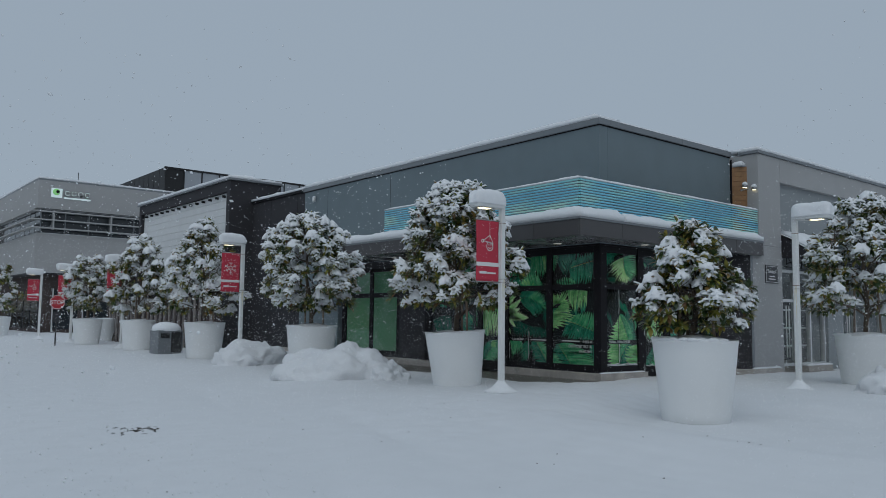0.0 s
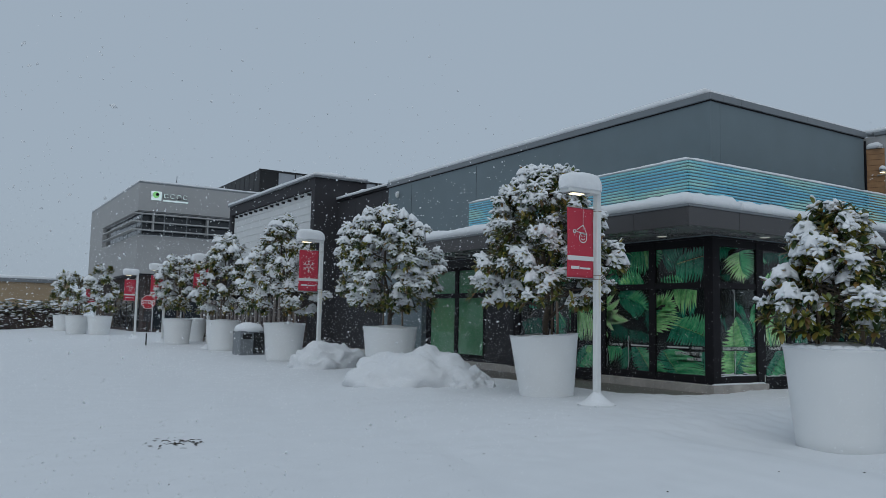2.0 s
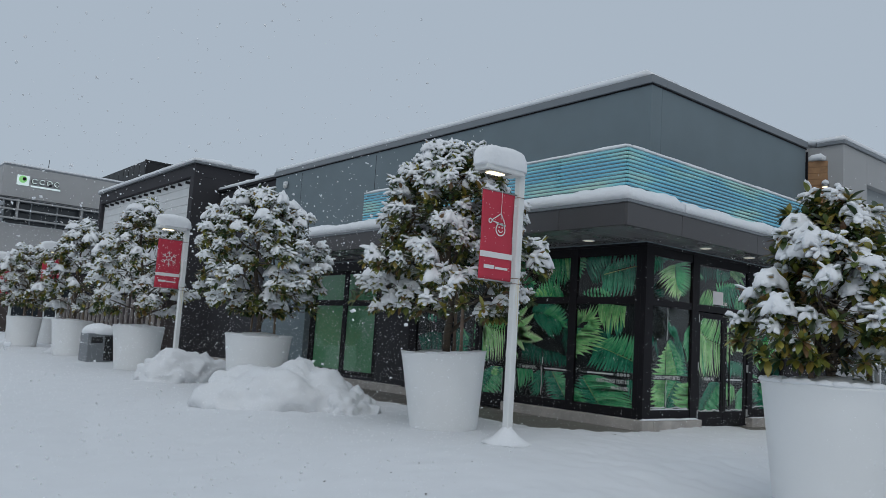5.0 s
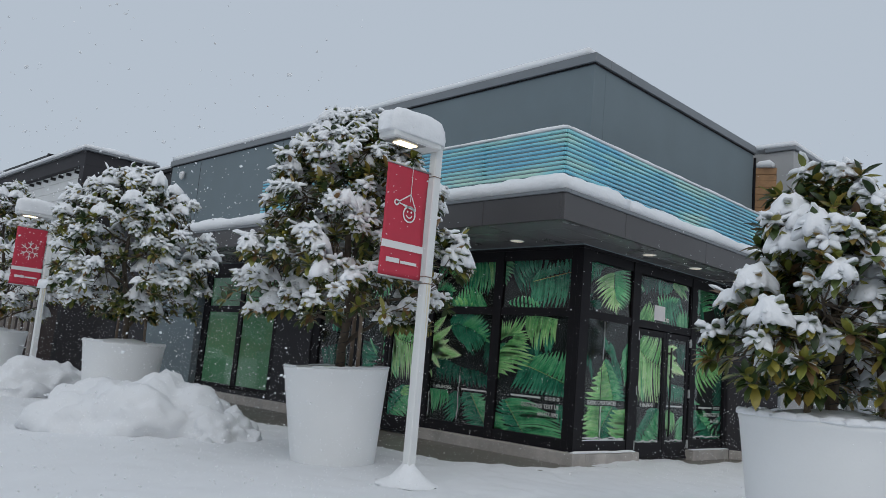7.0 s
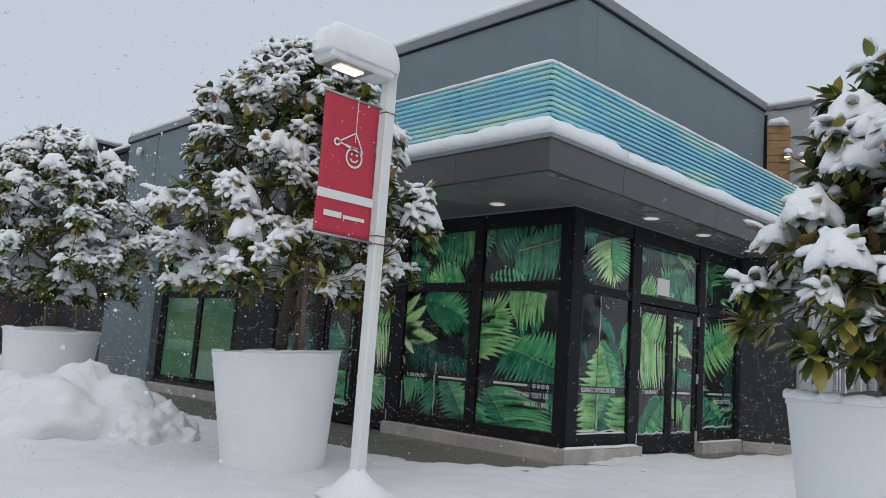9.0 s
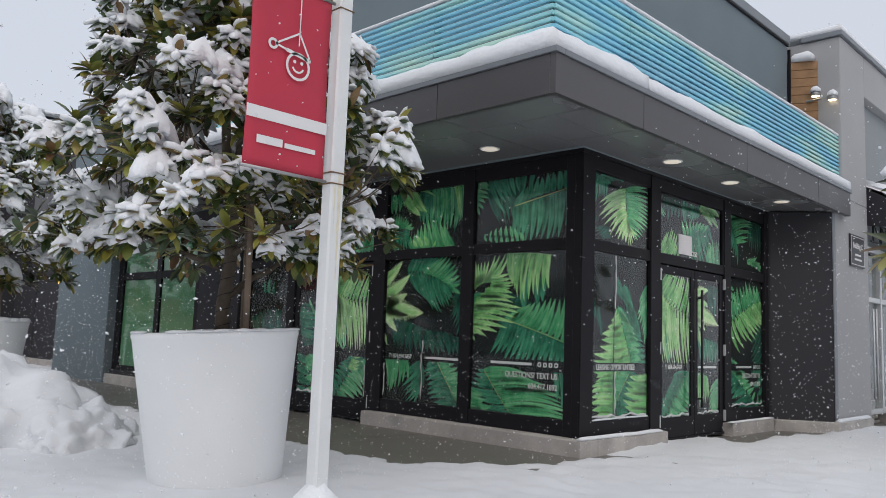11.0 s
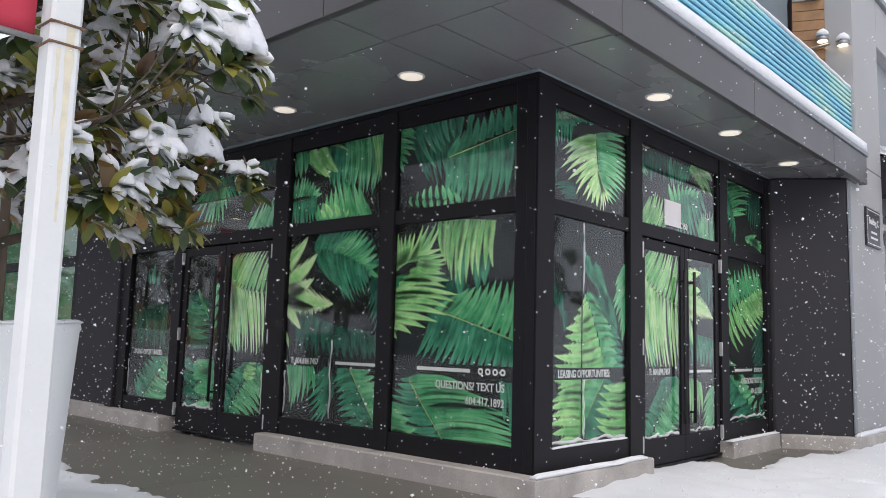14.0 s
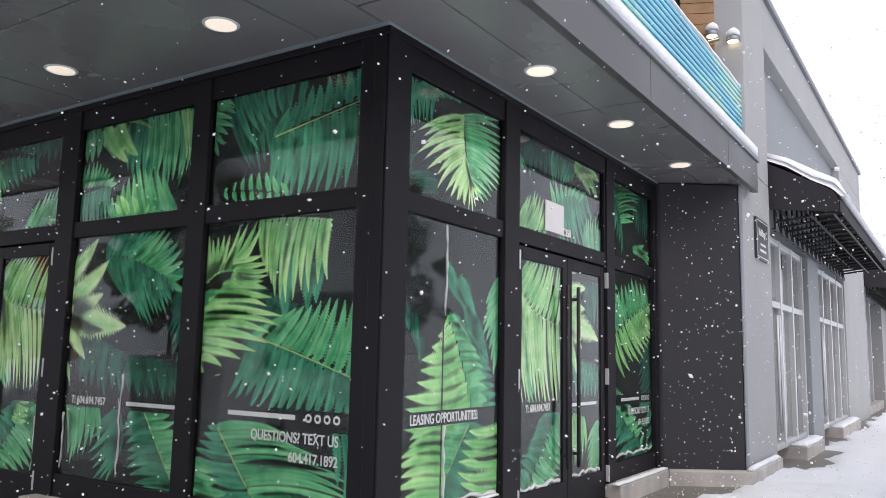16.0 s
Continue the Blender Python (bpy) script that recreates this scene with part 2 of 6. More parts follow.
def block(x0, x1, y0, y1, z0, z1, bevel=0.006, bm=None):
    """A box between limits, with rounded edges."""
    own = bmesh.new()
    vs = [own.verts.new((x, y, z)) for x in (x0, x1) for y in (y0, y1) for z in (z0, z1)]
    for q in ((0, 1, 3, 2), (4, 6, 7, 5), (0, 4, 5, 1), (2, 3, 7, 6), (0, 2, 6, 4), (1, 5, 7, 3)):
        own.faces.new([vs[i] for i in q])
    bmesh.ops.recalc_face_normals(own, faces=own.faces)
    if bevel:
        bmesh.ops.bevel(own, geom=own.edges[:], offset=min(bevel, 0.3 * min(abs(x1 - x0), abs(y1 - y0), abs(z1 - z0))), segments=1, affect="EDGES")
    if bm is None:
        return own
    me = bpy.data.meshes.new("tmp")
    own.to_mesh(me)
    own.free()
    bm.from_mesh(me)
    bpy.data.meshes.remove(me)
    return bm


def mesh_of(name, verts, faces, smooth=False):
    me = bpy.data.meshes.new(name)
    me.from_pydata(verts, [], faces)
    me.update()
    if smooth:
        me.shade_smooth()
    return me


def tube(path, radii, sides=8, bm=None):
    """A tapered tube along a path of points."""
    bm = bm or bmesh.new()
    rings = []
    for i, p in enumerate(path):
        p = Vector(p)
        d = (Vector(path[min(i + 1, len(path) - 1)]) - Vector(path[max(i - 1, 0)])).normalized()
        a = d.orthogonal().normalized()
        if abs(d.z) > 0.9:
            a = (Vector((1, 0, 0)) - d * d.x).normalized()
        b = d.cross(a)
        rings.append([bm.verts.new(p + radii[i] * (math.cos(2 * math.pi * k / sides) * a + math.sin(2 * math.pi * k / sides) * b)) for k in range(sides)])
    for r, s in zip(rings, rings[1:]):
        for k in range(sides):
            bm.faces.new((r[k], r[(k + 1) % sides], s[(k + 1) % sides], s[k]))
    bm.faces.new(rings[0][::-1])
    bm.faces.new(rings[-1])
    return bm


def lathe(profile, sides=40):
    """A turned solid from (radius, height) pairs."""
    bm = bmesh.new()
    rings = [[bm.verts.new((r * math.cos(2 * math.pi * k / sides), r * math.sin(2 * math.pi * k / sides), z)) for k in range(sides)] for r, z in profile]
    for r, s in zip(rings, rings[1:]):
        for k in range(sides):
            bm.faces.new((r[k], r[(k + 1) % sides], s[(k + 1) % sides], s[k]))
    bm.faces.new(rings[0][::-1])
    bm.faces.new(rings[-1])
    return bm


def lump(seed, sx, sy, sz, rough=0.18, fine=3, freq=1.6):
    """A rounded, uneven drift of snow that sits on z = 0."""
    bm = bmesh.new()
    bmesh.ops.create_icosphere(bm, subdivisions=fine, radius=1)
    off = Vector((seed * 7.3, seed * 3.1, seed * 1.7))
    for v in bm.verts:
        k = 1 + rough * (noise.noise(v.co * freq + off) + 0.5 * noise.noise(v.co * freq * 2.7 + off) + 0.25 * noise.noise(v.co * freq * 6 + off))
        c = v.co * k
        v.co = (c.x * sx, c.y * sy, max(c.z, -0.08) * sz)
    return bm


def snow_strip(x0, x1, y0, y1, z0, h, seed=1, step=0.25):
    """A long cap of snow with soft shoulders, on a ledge."""
    nx, ny = max(3, int((x1 - x0) / step)), max(3, int((y1 - y0) / step))
    nx, ny = min(nx, 90), min(ny, 90)
    vs, fs = [], []
    for j in range(ny + 1):
        for i in range(nx + 1):
            x, y = x0 + (x1 - x0) * i / nx, y0 + (y1 - y0) * j / ny
            edge = min(x - x0, x1 - x, y - y0, y1 - y)
            k = min(1, edge / max(h * 0.6, 0.02))
            n_ = noise.noise(Vector((x * 1.3 + seed * 5, y * 1.3, seed))) + 0.6 * noise.noise(Vector((x * 4.1, y * 4.1, seed * 2)))
            edged = 1 if 0 < i < nx and 0 < j < ny else 0
            vs.append((x + 0.02 * n_ * (1 - edged), y + 0.02 * n_ * (1 - edged), z0 + (h * (0.55 + 0.45 * math.sin(k * math.pi / 2)) * (1 + 0.28 * n_))))
    top = len(vs)
    vs += [(v[0], v[1], z0) for v in vs]
    w = nx + 1
    for j in range(ny):
        for i in range(nx):
            a = j * w + i
            fs.append((a, a + 1, a + w + 1, a + w))
            fs.append((top + a, top + a + w, top + a + w + 1, top + a + 1))
    for i in range(nx):
        fs += [(i, top + i, top + i + 1, i + 1), (ny * w + i, ny * w + i + 1, top + ny * w + i + 1, top + ny * w + i)]
    for j in range(ny):
        fs += [(j * w, (j + 1) * w, top + (j + 1) * w, top + j * w), (j * w + nx, top + j * w + nx, top + (j + 1) * w + nx, (j + 1) * w + nx)]
    return mesh_of("snow_strip", vs, fs, True)


def lettering(text, size, mat, parent, m, align="LEFT", stretch=1.0):
    """Words as a thin mesh, placed by the matrix m in the parent's space (x along the line, z out of the face)."""
    cu = bpy.data.curves.new("lettering", "FONT")
    cu.body, cu.size, cu.align_x, cu.extrude = text, size, align, 0.0008
    cu.offset = 0.018 * size
    tmp = new("tmp_text", cu)
    me = bpy.data.meshes.new_from_object(tmp.evaluated_get(bpy.context.evaluated_depsgraph_get()))
    bpy.data.objects.remove(tmp)
    me.transform(m @ Matrix.Diagonal((stretch, 1, 1, 1)))
    me.materials.clear()
    return part("lettering", me, mat, parent)


X0, Y0 = 13.98, 11.43            # the glazed corner
ZS, ZC = 3.335, 3.725              # soffit and canopy top
ZH = 3.295                       # head of the glazing
CX, CY = 12.36, 10.61            # canopy's corner


# ---- ground ----
def smooth(a, b, x):
    k = min(1, max(0, (x - a) / (b - a)))
    return k * k * (3 - 2 * k)


def bare(x, y):
    """How far the canopy has kept the pavement free of snow: 1 is bare."""
    n_ = 0.22 * noise.noise(Vector((x * 1.1, y * 0.7, 3.0))) + 0.16 * noise.noise(Vector((x * 1.4, y * 5.0, 7.0))) + 0.06 * noise.noise(Vector((x * 9, y * 9, 1.0)))
    left = min(x - 12.2, 14.4 - x, y - 11.2 - 0.45 * (13.9 - x), 24.6 - y)
    right = min(y - 10.9, 12.0 - y, x - 16.7, 19.3 - x)
    far = min(y - 10.25, 12.0 - y, x - 20.7, 23.4 - x)
    far2 = min(y - 10.35, 12.0 - y, x - 23.6, 40 - x)
    return smooth(-0.12, 0.16, max(left, right - 0.05, far - 0.1, far2 - 0.25) + n_)


def ground_z(x, y):
    z = 0.22 * smooth(6.2, 9.4, x) if y > -4 else 0.0
    z += 0.030 * noise.noise(Vector((x * 0.35, y * 0.35, 0))) + 0.012 * noise.noise(Vector((x * 1.5, y * 1.5, 4)))
    near = smooth(32, 24, math.hypot(x - 11, y - 10))
    if near > 0:
        # trampled and wheel-marked snow
        z += near * 0.02 * noise.noise(Vector((x * 4.5, y * 4.5, 9)))
        tread = smooth(9.0, 11, x) * smooth(11.6, 11.0, y) * smooth(6.5, 9.0, y)
        z += near * tread * (0.026 * noise.noise(Vector((x * 2.6, y * 3.4, 2))) + 0.075 * min(0, noise.noise(Vector((x * 4.6, y * 6.2, 8))) + 0.12) + 0.018 * noise.noise(Vector((x * 8.5, y * 8.5, 1))))
        rut = math.sin((x - 0.28 * y) * 3.6)
        z -= near * 0.035 * max(0, rut) ** 3 * smooth(7.5, 6.0, x)
    walk_ = smooth(9.6, 11.6, x)
    z = z * (1 - walk_) + walk_ * (0.262 + 0.6 * (z - 0.22) + 0.02 * noise.noise(Vector((x, y, 5))) + 0.02 * noise.noise(Vector((x * 4, y * 4, 5))))
    # the pavement drops towards the crossing
    z -= 0.15 * smooth(8.4, 9.6, x) * smooth(13.2, 11.8, x) * smooth(9.2, 7.4, y) * smooth(2.0, 4.5, y)
    if 10 < x < 42 and 9.5 < y < 26:
        z -= 0.16 * bare(x, y)
    return z


def spaced(pieces):
    out = []
    for a, b, n_ in pieces:
        out += list(np.linspace(a, b, n_, endpoint=False))
    return [float(v) for v in out] + [pieces[-1][1]]


GX = spaced([(-1500, -60, 10), (-60, -8, 14), (-8, 6, 50), (6, 9.5, 50), (9.5, 20, 175), (20, 32, 60), (32, 70, 16), (70, 1500, 10)])
GY = spaced([(-1500, -40, 8), (-40, -4, 12), (-4, 8, 60), (8, 20, 180), (20, 48, 90), (48, 95, 24), (95, 1500, 10)])
gv = [(x, y, ground_z(x, y)) for y in GY for x in GX]
W_ = len(GX)
gf = [(j * W_ + i, j * W_ + i + 1, (j + 1) * W_ + i + 1, (j + 1) * W_ + i) for j in range(len(GY) - 1) for i in range(W_ - 1)]
tagged(part("ground", mesh_of("ground", gv, gf, True), SNOW), "fresh snow covering street and pavement", "ground", kind="structure")

paving = thing("pavement", "wet bare concrete paving under the shop canopy", "pavement", kind="structure")
for i in range(6):
    y = 11.0 + i * 2.5
    for x in (11.7,):
        part("paving_slab", block(x, x + 2.3, y, y + 2.494, -0.15, 0.238, 0.004), PAVING, paving)
for i in range(14):
    x = 14.0 + i * 2.0
    part("paving_slab", block(x, x + 1.994, 10.1, 11.7, -0.15, 0.236, 0.004), PAVING, paving)


# ---- corner shop building ----
shop = thing("shop_building", "single-storey grey stucco corner shop with flat snowy roof", "building")


def wall(name, lim, mat, parent, label="", bevel=0.008):
    return part(name, block(*lim, bevel), mat, parent, label)


wall("wall", (X0, X0 + 0.3, Y0, 24.9, ZS, 6.14), STUCCO, shop, "grey stucco upper wall")
wall("wall", (X0 + 0.3, 19.5, Y0, Y0 + 0.3, ZS, 6.14), STUCCO, shop, "grey stucco upper wall")
wall("wall", (X0, X0 + 0.3, 17.8, 19.05, 0.2, ZS), STUCCO_DARK, shop, "charcoal stucco pier")
wall("wall", (X0 - 0.12, X0 + 0.3, 22.3, 24.9, 0.2, ZS + 0.6), STUCCO, shop, "grey stucco pier")
wall("wall", (X0, X0 + 0.3, 19.05, 22.3, 0.2, 0.5), STUCCO_DARK, shop)
wall("wall", (X0, X0 + 0.3, 19.05, 22.3, 3.12, ZS), STUCCO_DARK, shop)


def prism(outline, z0, z1, bevel=0.008):
    """An upright solid on a plan outline."""
    bm = bmesh.new()
    lo, hi = [bm.verts.new((x, y, z0)) for x, y in outline], [bm.verts.new((x, y, z1)) for x, y in outline]
    bm.faces.new(lo[::-1])
    bm.faces.new(hi)
    for i in range(len(outline)):
        bm.faces.new((lo[i], lo[(i + 1) % len(outline)], hi[(i + 1) % len(outline)], hi[i]))
    bmesh.ops.recalc_face_normals(bm, faces=bm.faces)
    bmesh.ops.bevel(bm, geom=bm.edges[:], offset=bevel, segments=1, affect="EDGES")
    return bm


# the splayed end wall beside the glazing
part("wall", prism([(18.72, Y0 + 0.2), (18.72, Y0 - 0.02), (19.17, 10.72), (19.3, 10.72), (19.3, Y0 + 0.2)], 0.2, ZS), STUCCO_DARK, shop, "charcoal stucco end wall")
part("corner_bead", prism([(19.17, 10.712), (19.18, 10.70), (19.28, 10.70), (19.28, 10.715)], 0.39, ZS, 0.002), CAP, shop)
part("kerb", prism([(18.62, Y0 - 0.1), (19.08, 10.62), (20.6, 10.62), (20.6, 10.73), (19.2, 10.73), (18.74, Y0 - 0.05)], 0.1, 0.385, 0.012), CONCRETE, shop, "stained concrete kerb")
wall("back_wall", (35, 35.3, Y0, 24.9, 0, 6.0), STUCCO, shop)
wall("back_wall", (X0 + 0.3, 35, 24.6, 24.9, 0, 6.0), STUCCO, shop)
wall("back_wall", (19.2, 35, Y0 + 1.6, Y0 + 1.9, 3.3, 6.0), STUCCO, shop)
wall("roof", (X0 + 0.3, 35, Y0 + 0.3, 24.6, 5.7, 5.95), STUCCO, shop)
# control joints in the stucco
for y in (23.3, 19.6):
    part("control_joint", block(X0 - 0.004, X0 + 0.01, y, y + 0.014, 3.75, 6.0, 0), STUCCO_DARK, shop)
# parapet flashing with its drip edge
wall("parapet_cap", (X0 - 0.05, X0 + 0.36, Y0 - 0.05, 24.95, 6.075, 6.22), CAP, shop, "painted metal parapet flashing")
wall("parapet_cap", (X0 + 0.36, 19.52, Y0 - 0.05, Y0 + 0.36, 6.075, 6.22), CAP, shop)
wall("drip_edge", (X0 - 0.022, X0 - 0.001, Y0 - 0.022, 24.95, 6.05, 6.075), FRAME, shop)
wall("drip_edge", (X0, 19.52, Y0 - 0.022, Y0 - 0.001, 6.05, 6.075), FRAME, shop)
for x in (14.9, 17.2):
    wall("flashing_joint", (x, x + 0.02, Y0 - 0.054, Y0 - 0.05, 6.075, 6.22), CAP, shop)
# concrete kerb under the glazing
for lim in ((X0 - 0.10, X0 + 0.2, Y0 - 0.1, 14.62, 0.1, 0.40), (X0 + 0.2, 15.60, Y0 - 0.1, Y0 + 0.2, 0.1, 0.40), (17.31, 18.62, Y0 - 0.1, Y0 + 0.2, 0.1, 0.40),
            (X0 - 0.10, X0 + 0.2, 16.42, 17.95, 0.1, 0.40), (X0 - 0.08, X0 + 0.2, 17.95, 22.4, 0.1, 0.42)):
    wall("kerb", lim, CONCRETE, shop, "stained concrete kerb", 0.012)

# canopy: fascia panels, flashing, soffit
canopy = thing("canopy", "dark metal-panelled shop canopy with recessed lights", "canopy")
cuts = [CY, 11.95, 14.35, 16.75, 19.15, 21.55, 22.3]
for a, b in zip(cuts, cuts[1:]):
    part("fascia_panel", block(CX, CX + 0.06, a + (0.06 if a == CY else 0.004), b - 0.004, ZS, ZC - 0.05, 0.003), FASCIA, canopy)
cuts = [CX, 13.75, 16.05, 18.35, 19.68]
for a, b in zip(cuts, cuts[1:]):
    part("fascia_panel", block(a + 0.004, b - 0.004, CY, CY + 0.06, ZS, ZC - 0.05, 0.003), FASCIA, canopy)
part("flashing", block(CX - 0.02, CX + 0.1, CY - 0.02, 22.32, ZC - 0.05, ZC, 0.004), CAP, canopy)
part("flashing", block(CX + 0.1, 19.7, CY - 0.02, CY + 0.1, ZC - 0.05, ZC, 0.004), CAP, canopy)
part("canopy_deck", block(CX + 0.06, X0, CY + 0.06, 22.3, ZC - 0.12, ZC - 0.06, 0), CAP, canopy)
part("canopy_deck", block(X0, 19.6, CY + 0.06, Y0, ZC - 0.12, ZC - 0.06, 0), CAP, canopy)
part("end_panel", block(CX + 0.06, X0 - 0.12, 22.24, 22.3, ZS, ZC - 0.12, 0.003), FASCIA, canopy)
part("end_panel", block(19.62, 19.68, CY + 0.06, 10.69, ZS, ZC - 0.12, 0.003), FASCIA, canopy)
sof = bmesh.new()
g = 0.010
for a, b in zip([CY + 0.07, 11.95, 14.35, 16.75, 19.15], [11.95, 14.35, 16.75, 19.15, 22.22]):
    block(CX + 0.07, CX + 0.55, a + g, b - g, ZS + 0.012, ZS + 0.05, 0.002, sof)
    block(CX + 0.55 + g, X0 + 0.0, max(a, Y0 + 0.05) + g, b - g, ZS + 0.012, ZS + 0.05, 0.002, sof) if b > Y0 + 0.1 else None
for a, b in zip([CX + 0.55, 13.75, 16.05, 18.35], [13.75, 16.05, 18.35, 19.60]):
    block(a + g, b - g, CY + 0.07, CY + 0.42, ZS + 0.012, ZS + 0.05, 0.002, sof)
    block(a + g, min(b, 19.2) - g, CY + 0.42 + g, Y0 + 0.04, ZS + 0.012, ZS + 0.05, 0.002, sof)
tagged(part("ceiling", sof, SOFFIT), "charcoal metal soffit panels under the canopy", "ceiling", kind="structure")

snow_roof = thing("roof_snow", "thick snow lying along the shop parapet", "snow")
part("snow_cap", snow_strip(X0 - 0.03, X0 + 0.9, Y0 + 0.1, 24.9, 6.222, 0.2, 1), SNOW_SOFT, snow_roof)
part("snow_cap", snow_strip(X0 + 0.9, 19.5, Y0 + 0.05, Y0 + 1.0, 6.222, 0.12, 2), SNOW_SOFT, snow_roof)
snow_can = thing("canopy_snow", "deep snow on top of the canopy edge", "snow")
part("snow_cap", snow_strip(CX - 0.015, X0 - 0.15, CY - 0.01, 22.3, ZC + 0.002, 0.23, 3, 0.12), SNOW_SOFT, snow_can)
part("snow_cap", snow_strip(X0 - 0.15, 19.68, CY - 0.01, Y0 - 0.42, ZC + 0.002, 0.21, 4, 0.12), SNOW_SOFT, snow_can)

# slatted aqua screen on the canopy
screen = thing("louvre_screen", "aqua and blue horizontal slat screen above the canopy", "screen")
BX, BY, BZ0, BZ1, NS = 12.56, 10.79, 3.86, 4.57, 12
pitch = (BZ1 - BZ0) / NS


def slat_mesh(length, along):
    prof = [(-0.018, 0.006), (-0.026, 0.014), (-0.026, 0.034), (-0.018, 0.043), (0.016, 0.043), (0.02, 0.012)]
    vs, fs = [], []
    for s in (0, length):
        vs += [(d, s, h) if along == "y" else (s, d, h) for d, h in prof]
    k = len(prof)
    fs = [(i, (i + 1) % k, k + (i + 1) % k, k + i) for i in range(k)] + [tuple(range(k))[::-1], tuple(range(k, 2 * k))]
    me = mesh_of("slat", vs, fs)
    b = bmesh.new()
    b.from_mesh(me)
    bmesh.ops.recalc_face_normals(b, faces=b.faces)
    b.to_mesh(me)
    b.free()
    me.materials.append(SLAT)
    return me


LB, RB = (17.85 - BY) / 5, (19.75 - BX) / 6
left_slat, right_slat = slat_mesh(LB - 0.006, "y"), slat_mesh(RB - 0.006, "x")
for k in range(NS):
    z = BZ0 + k * pitch
    for i in range(5):
        part("slat", left_slat, None, screen).location = (BX, BY + i * LB, z)
    for i in range(6):
        part("slat", right_slat, None, screen).location = (BX + i * RB, BY, z)
for i in range(1, 6):
    part("post", block(BX + 0.03, BX + 0.07, BY + i * LB - 0.02, BY + i * LB + 0.02, ZC - 0.06, BZ1, 0.003), CAP, screen)
for i in range(0, 7):
    part("post", block(BX + i * RB - 0.02 + (0.05 if i == 0 else 0), BX + i * RB + 0.02 + (0.05 if i == 0 else 0), BY + 0.03, BY + 0.07, ZC - 0.06, BZ1, 0.003), CAP, screen)
snow_scr = thing("screen_snow", "thin line of snow along the slat screen", "snow")
part("snow_cap", snow_strip(BX - 0.03, BX + 0.06, BY - 0.03, 17.85, BZ1, 0.05, 5, 0.1), SNOW_SOFT, snow_scr)
part("snow_cap", snow_strip(BX + 0.06, 19.75, BY - 0.03, BY + 0.06, BZ1, 0.05, 6, 0.1), SNOW_SOFT, snow_scr)

# downlights in the soffit
downs = [(13.53, 12.305), (13.485, 13.845), (13.46, 15.45), (13.45, 17.0), (13.45, 18.6), (15.12, 11.045), (16.51, 11.015), (18.07, 11.0)]
first = None
for x, y in downs:
    if first is None:
        first = thing("downlight", "round white recessed downlight, switched on", "light", (x, y, ZS + 0.012), group="downlights in the soffit")
        part("trim", lathe([(0.075, -0.004), (0.105, -0.006), (0.11, 0.002), (0.07, 0.002)], 28), WHITE_STEEL, first, smooth=True)
        part("diffuser", lathe([(0.086, -0.010), (0.090, -0.007), (0.090, -0.004)], 28), LENS, first, "lit diffuser")
    else:
        copy_thing(first, pose(x, y, ZS + 0.012))
    if x > 14 or y < 16:
        lp = new("downlight_lamp", bpy.data.lights.new("downlight_lamp", "SPOT"))
        lp.data.energy, lp.data.spot_size, lp.data.spot_blend, lp.data.color, lp.data.shadow_soft_size = 8, radians(125), 0.8, (1.0, 0.88, 0.70), 0.07
        lp.matrix_world = look((x, y, ZS - 0.01), (x, y, 0))

# ---- glazing: frames, glass, printed film ----
FACE_R = Matrix(((1, 0, 0, 0), (0, 0, -1, Y0 + 0.04), (0, 1, 0, 0), (0, 0, 0, 1)))
FACE_L = Matrix(((0, 0, -1, X0 + 0.06), (-1, 0, 0, 0), (0, 1, 0, 0), (0, 0, 0, 1)))


def along(pts, k):
    """A place on the smooth line through three points, or on the bent line through more or fewer."""
    if len(pts) == 3:
        a, b, c = (np.array(p) for p in pts)
        return a * (2 * k - 1) * (k - 1) + b * 4 * k * (1 - k) + c * k * (2 * k - 1)
    s = k * (len(pts) - 1)
    i = min(int(s), len(pts) - 2)
    return np.array(pts[i]) + (s - i) * (np.array(pts[i + 1]) - np.array(pts[i]))


def pinna(vs, fs, uvs, a, b, half, bow, h, rnd):
    """One toothed leaflet from a to b: two blades that meet in the midrib."""
    d = b - a
    ln = math.hypot(*d)
    side = np.array((-d[1], d[0])) / ln
    m_ = max(8, int(ln / 0.018))
    rib = [a + d * (j / m_) + side * bow * ln * 4 * (j / m_) * (1 - j / m_) for j in range(m_ + 1)]
    for sg in (1, -1):
        s0 = len(vs)
        for j in range(m_ + 1):
            k = j / m_
            w = half * min(1, 0.7 + 1.8 * k) * (1 - k ** 2.3) + 0.0006
            bite = rnd.uniform(0.50, 0.66)
            fwd = rib[min(j + 1, m_)] - rib[max(j - 1, 0)]
            inner, outer = rib[j] + sg * side * w * bite, rib[j] + sg * side * w * rnd.uniform(1.05, 1.3) + fwd * 0.55
            vs.extend(((*rib[j], h), (*inner, h), (*outer, h)))
            uvs.extend(((k, 0), (k, 0.8), (k, 1)))
        for j in range(m_):
            p, q = s0 + 3 * j, s0 + 3 * j + 3
            for f in ((p, p + 1, p + 2, q), (q, p + 2, q + 1)):
                fs.append(f[::sg])


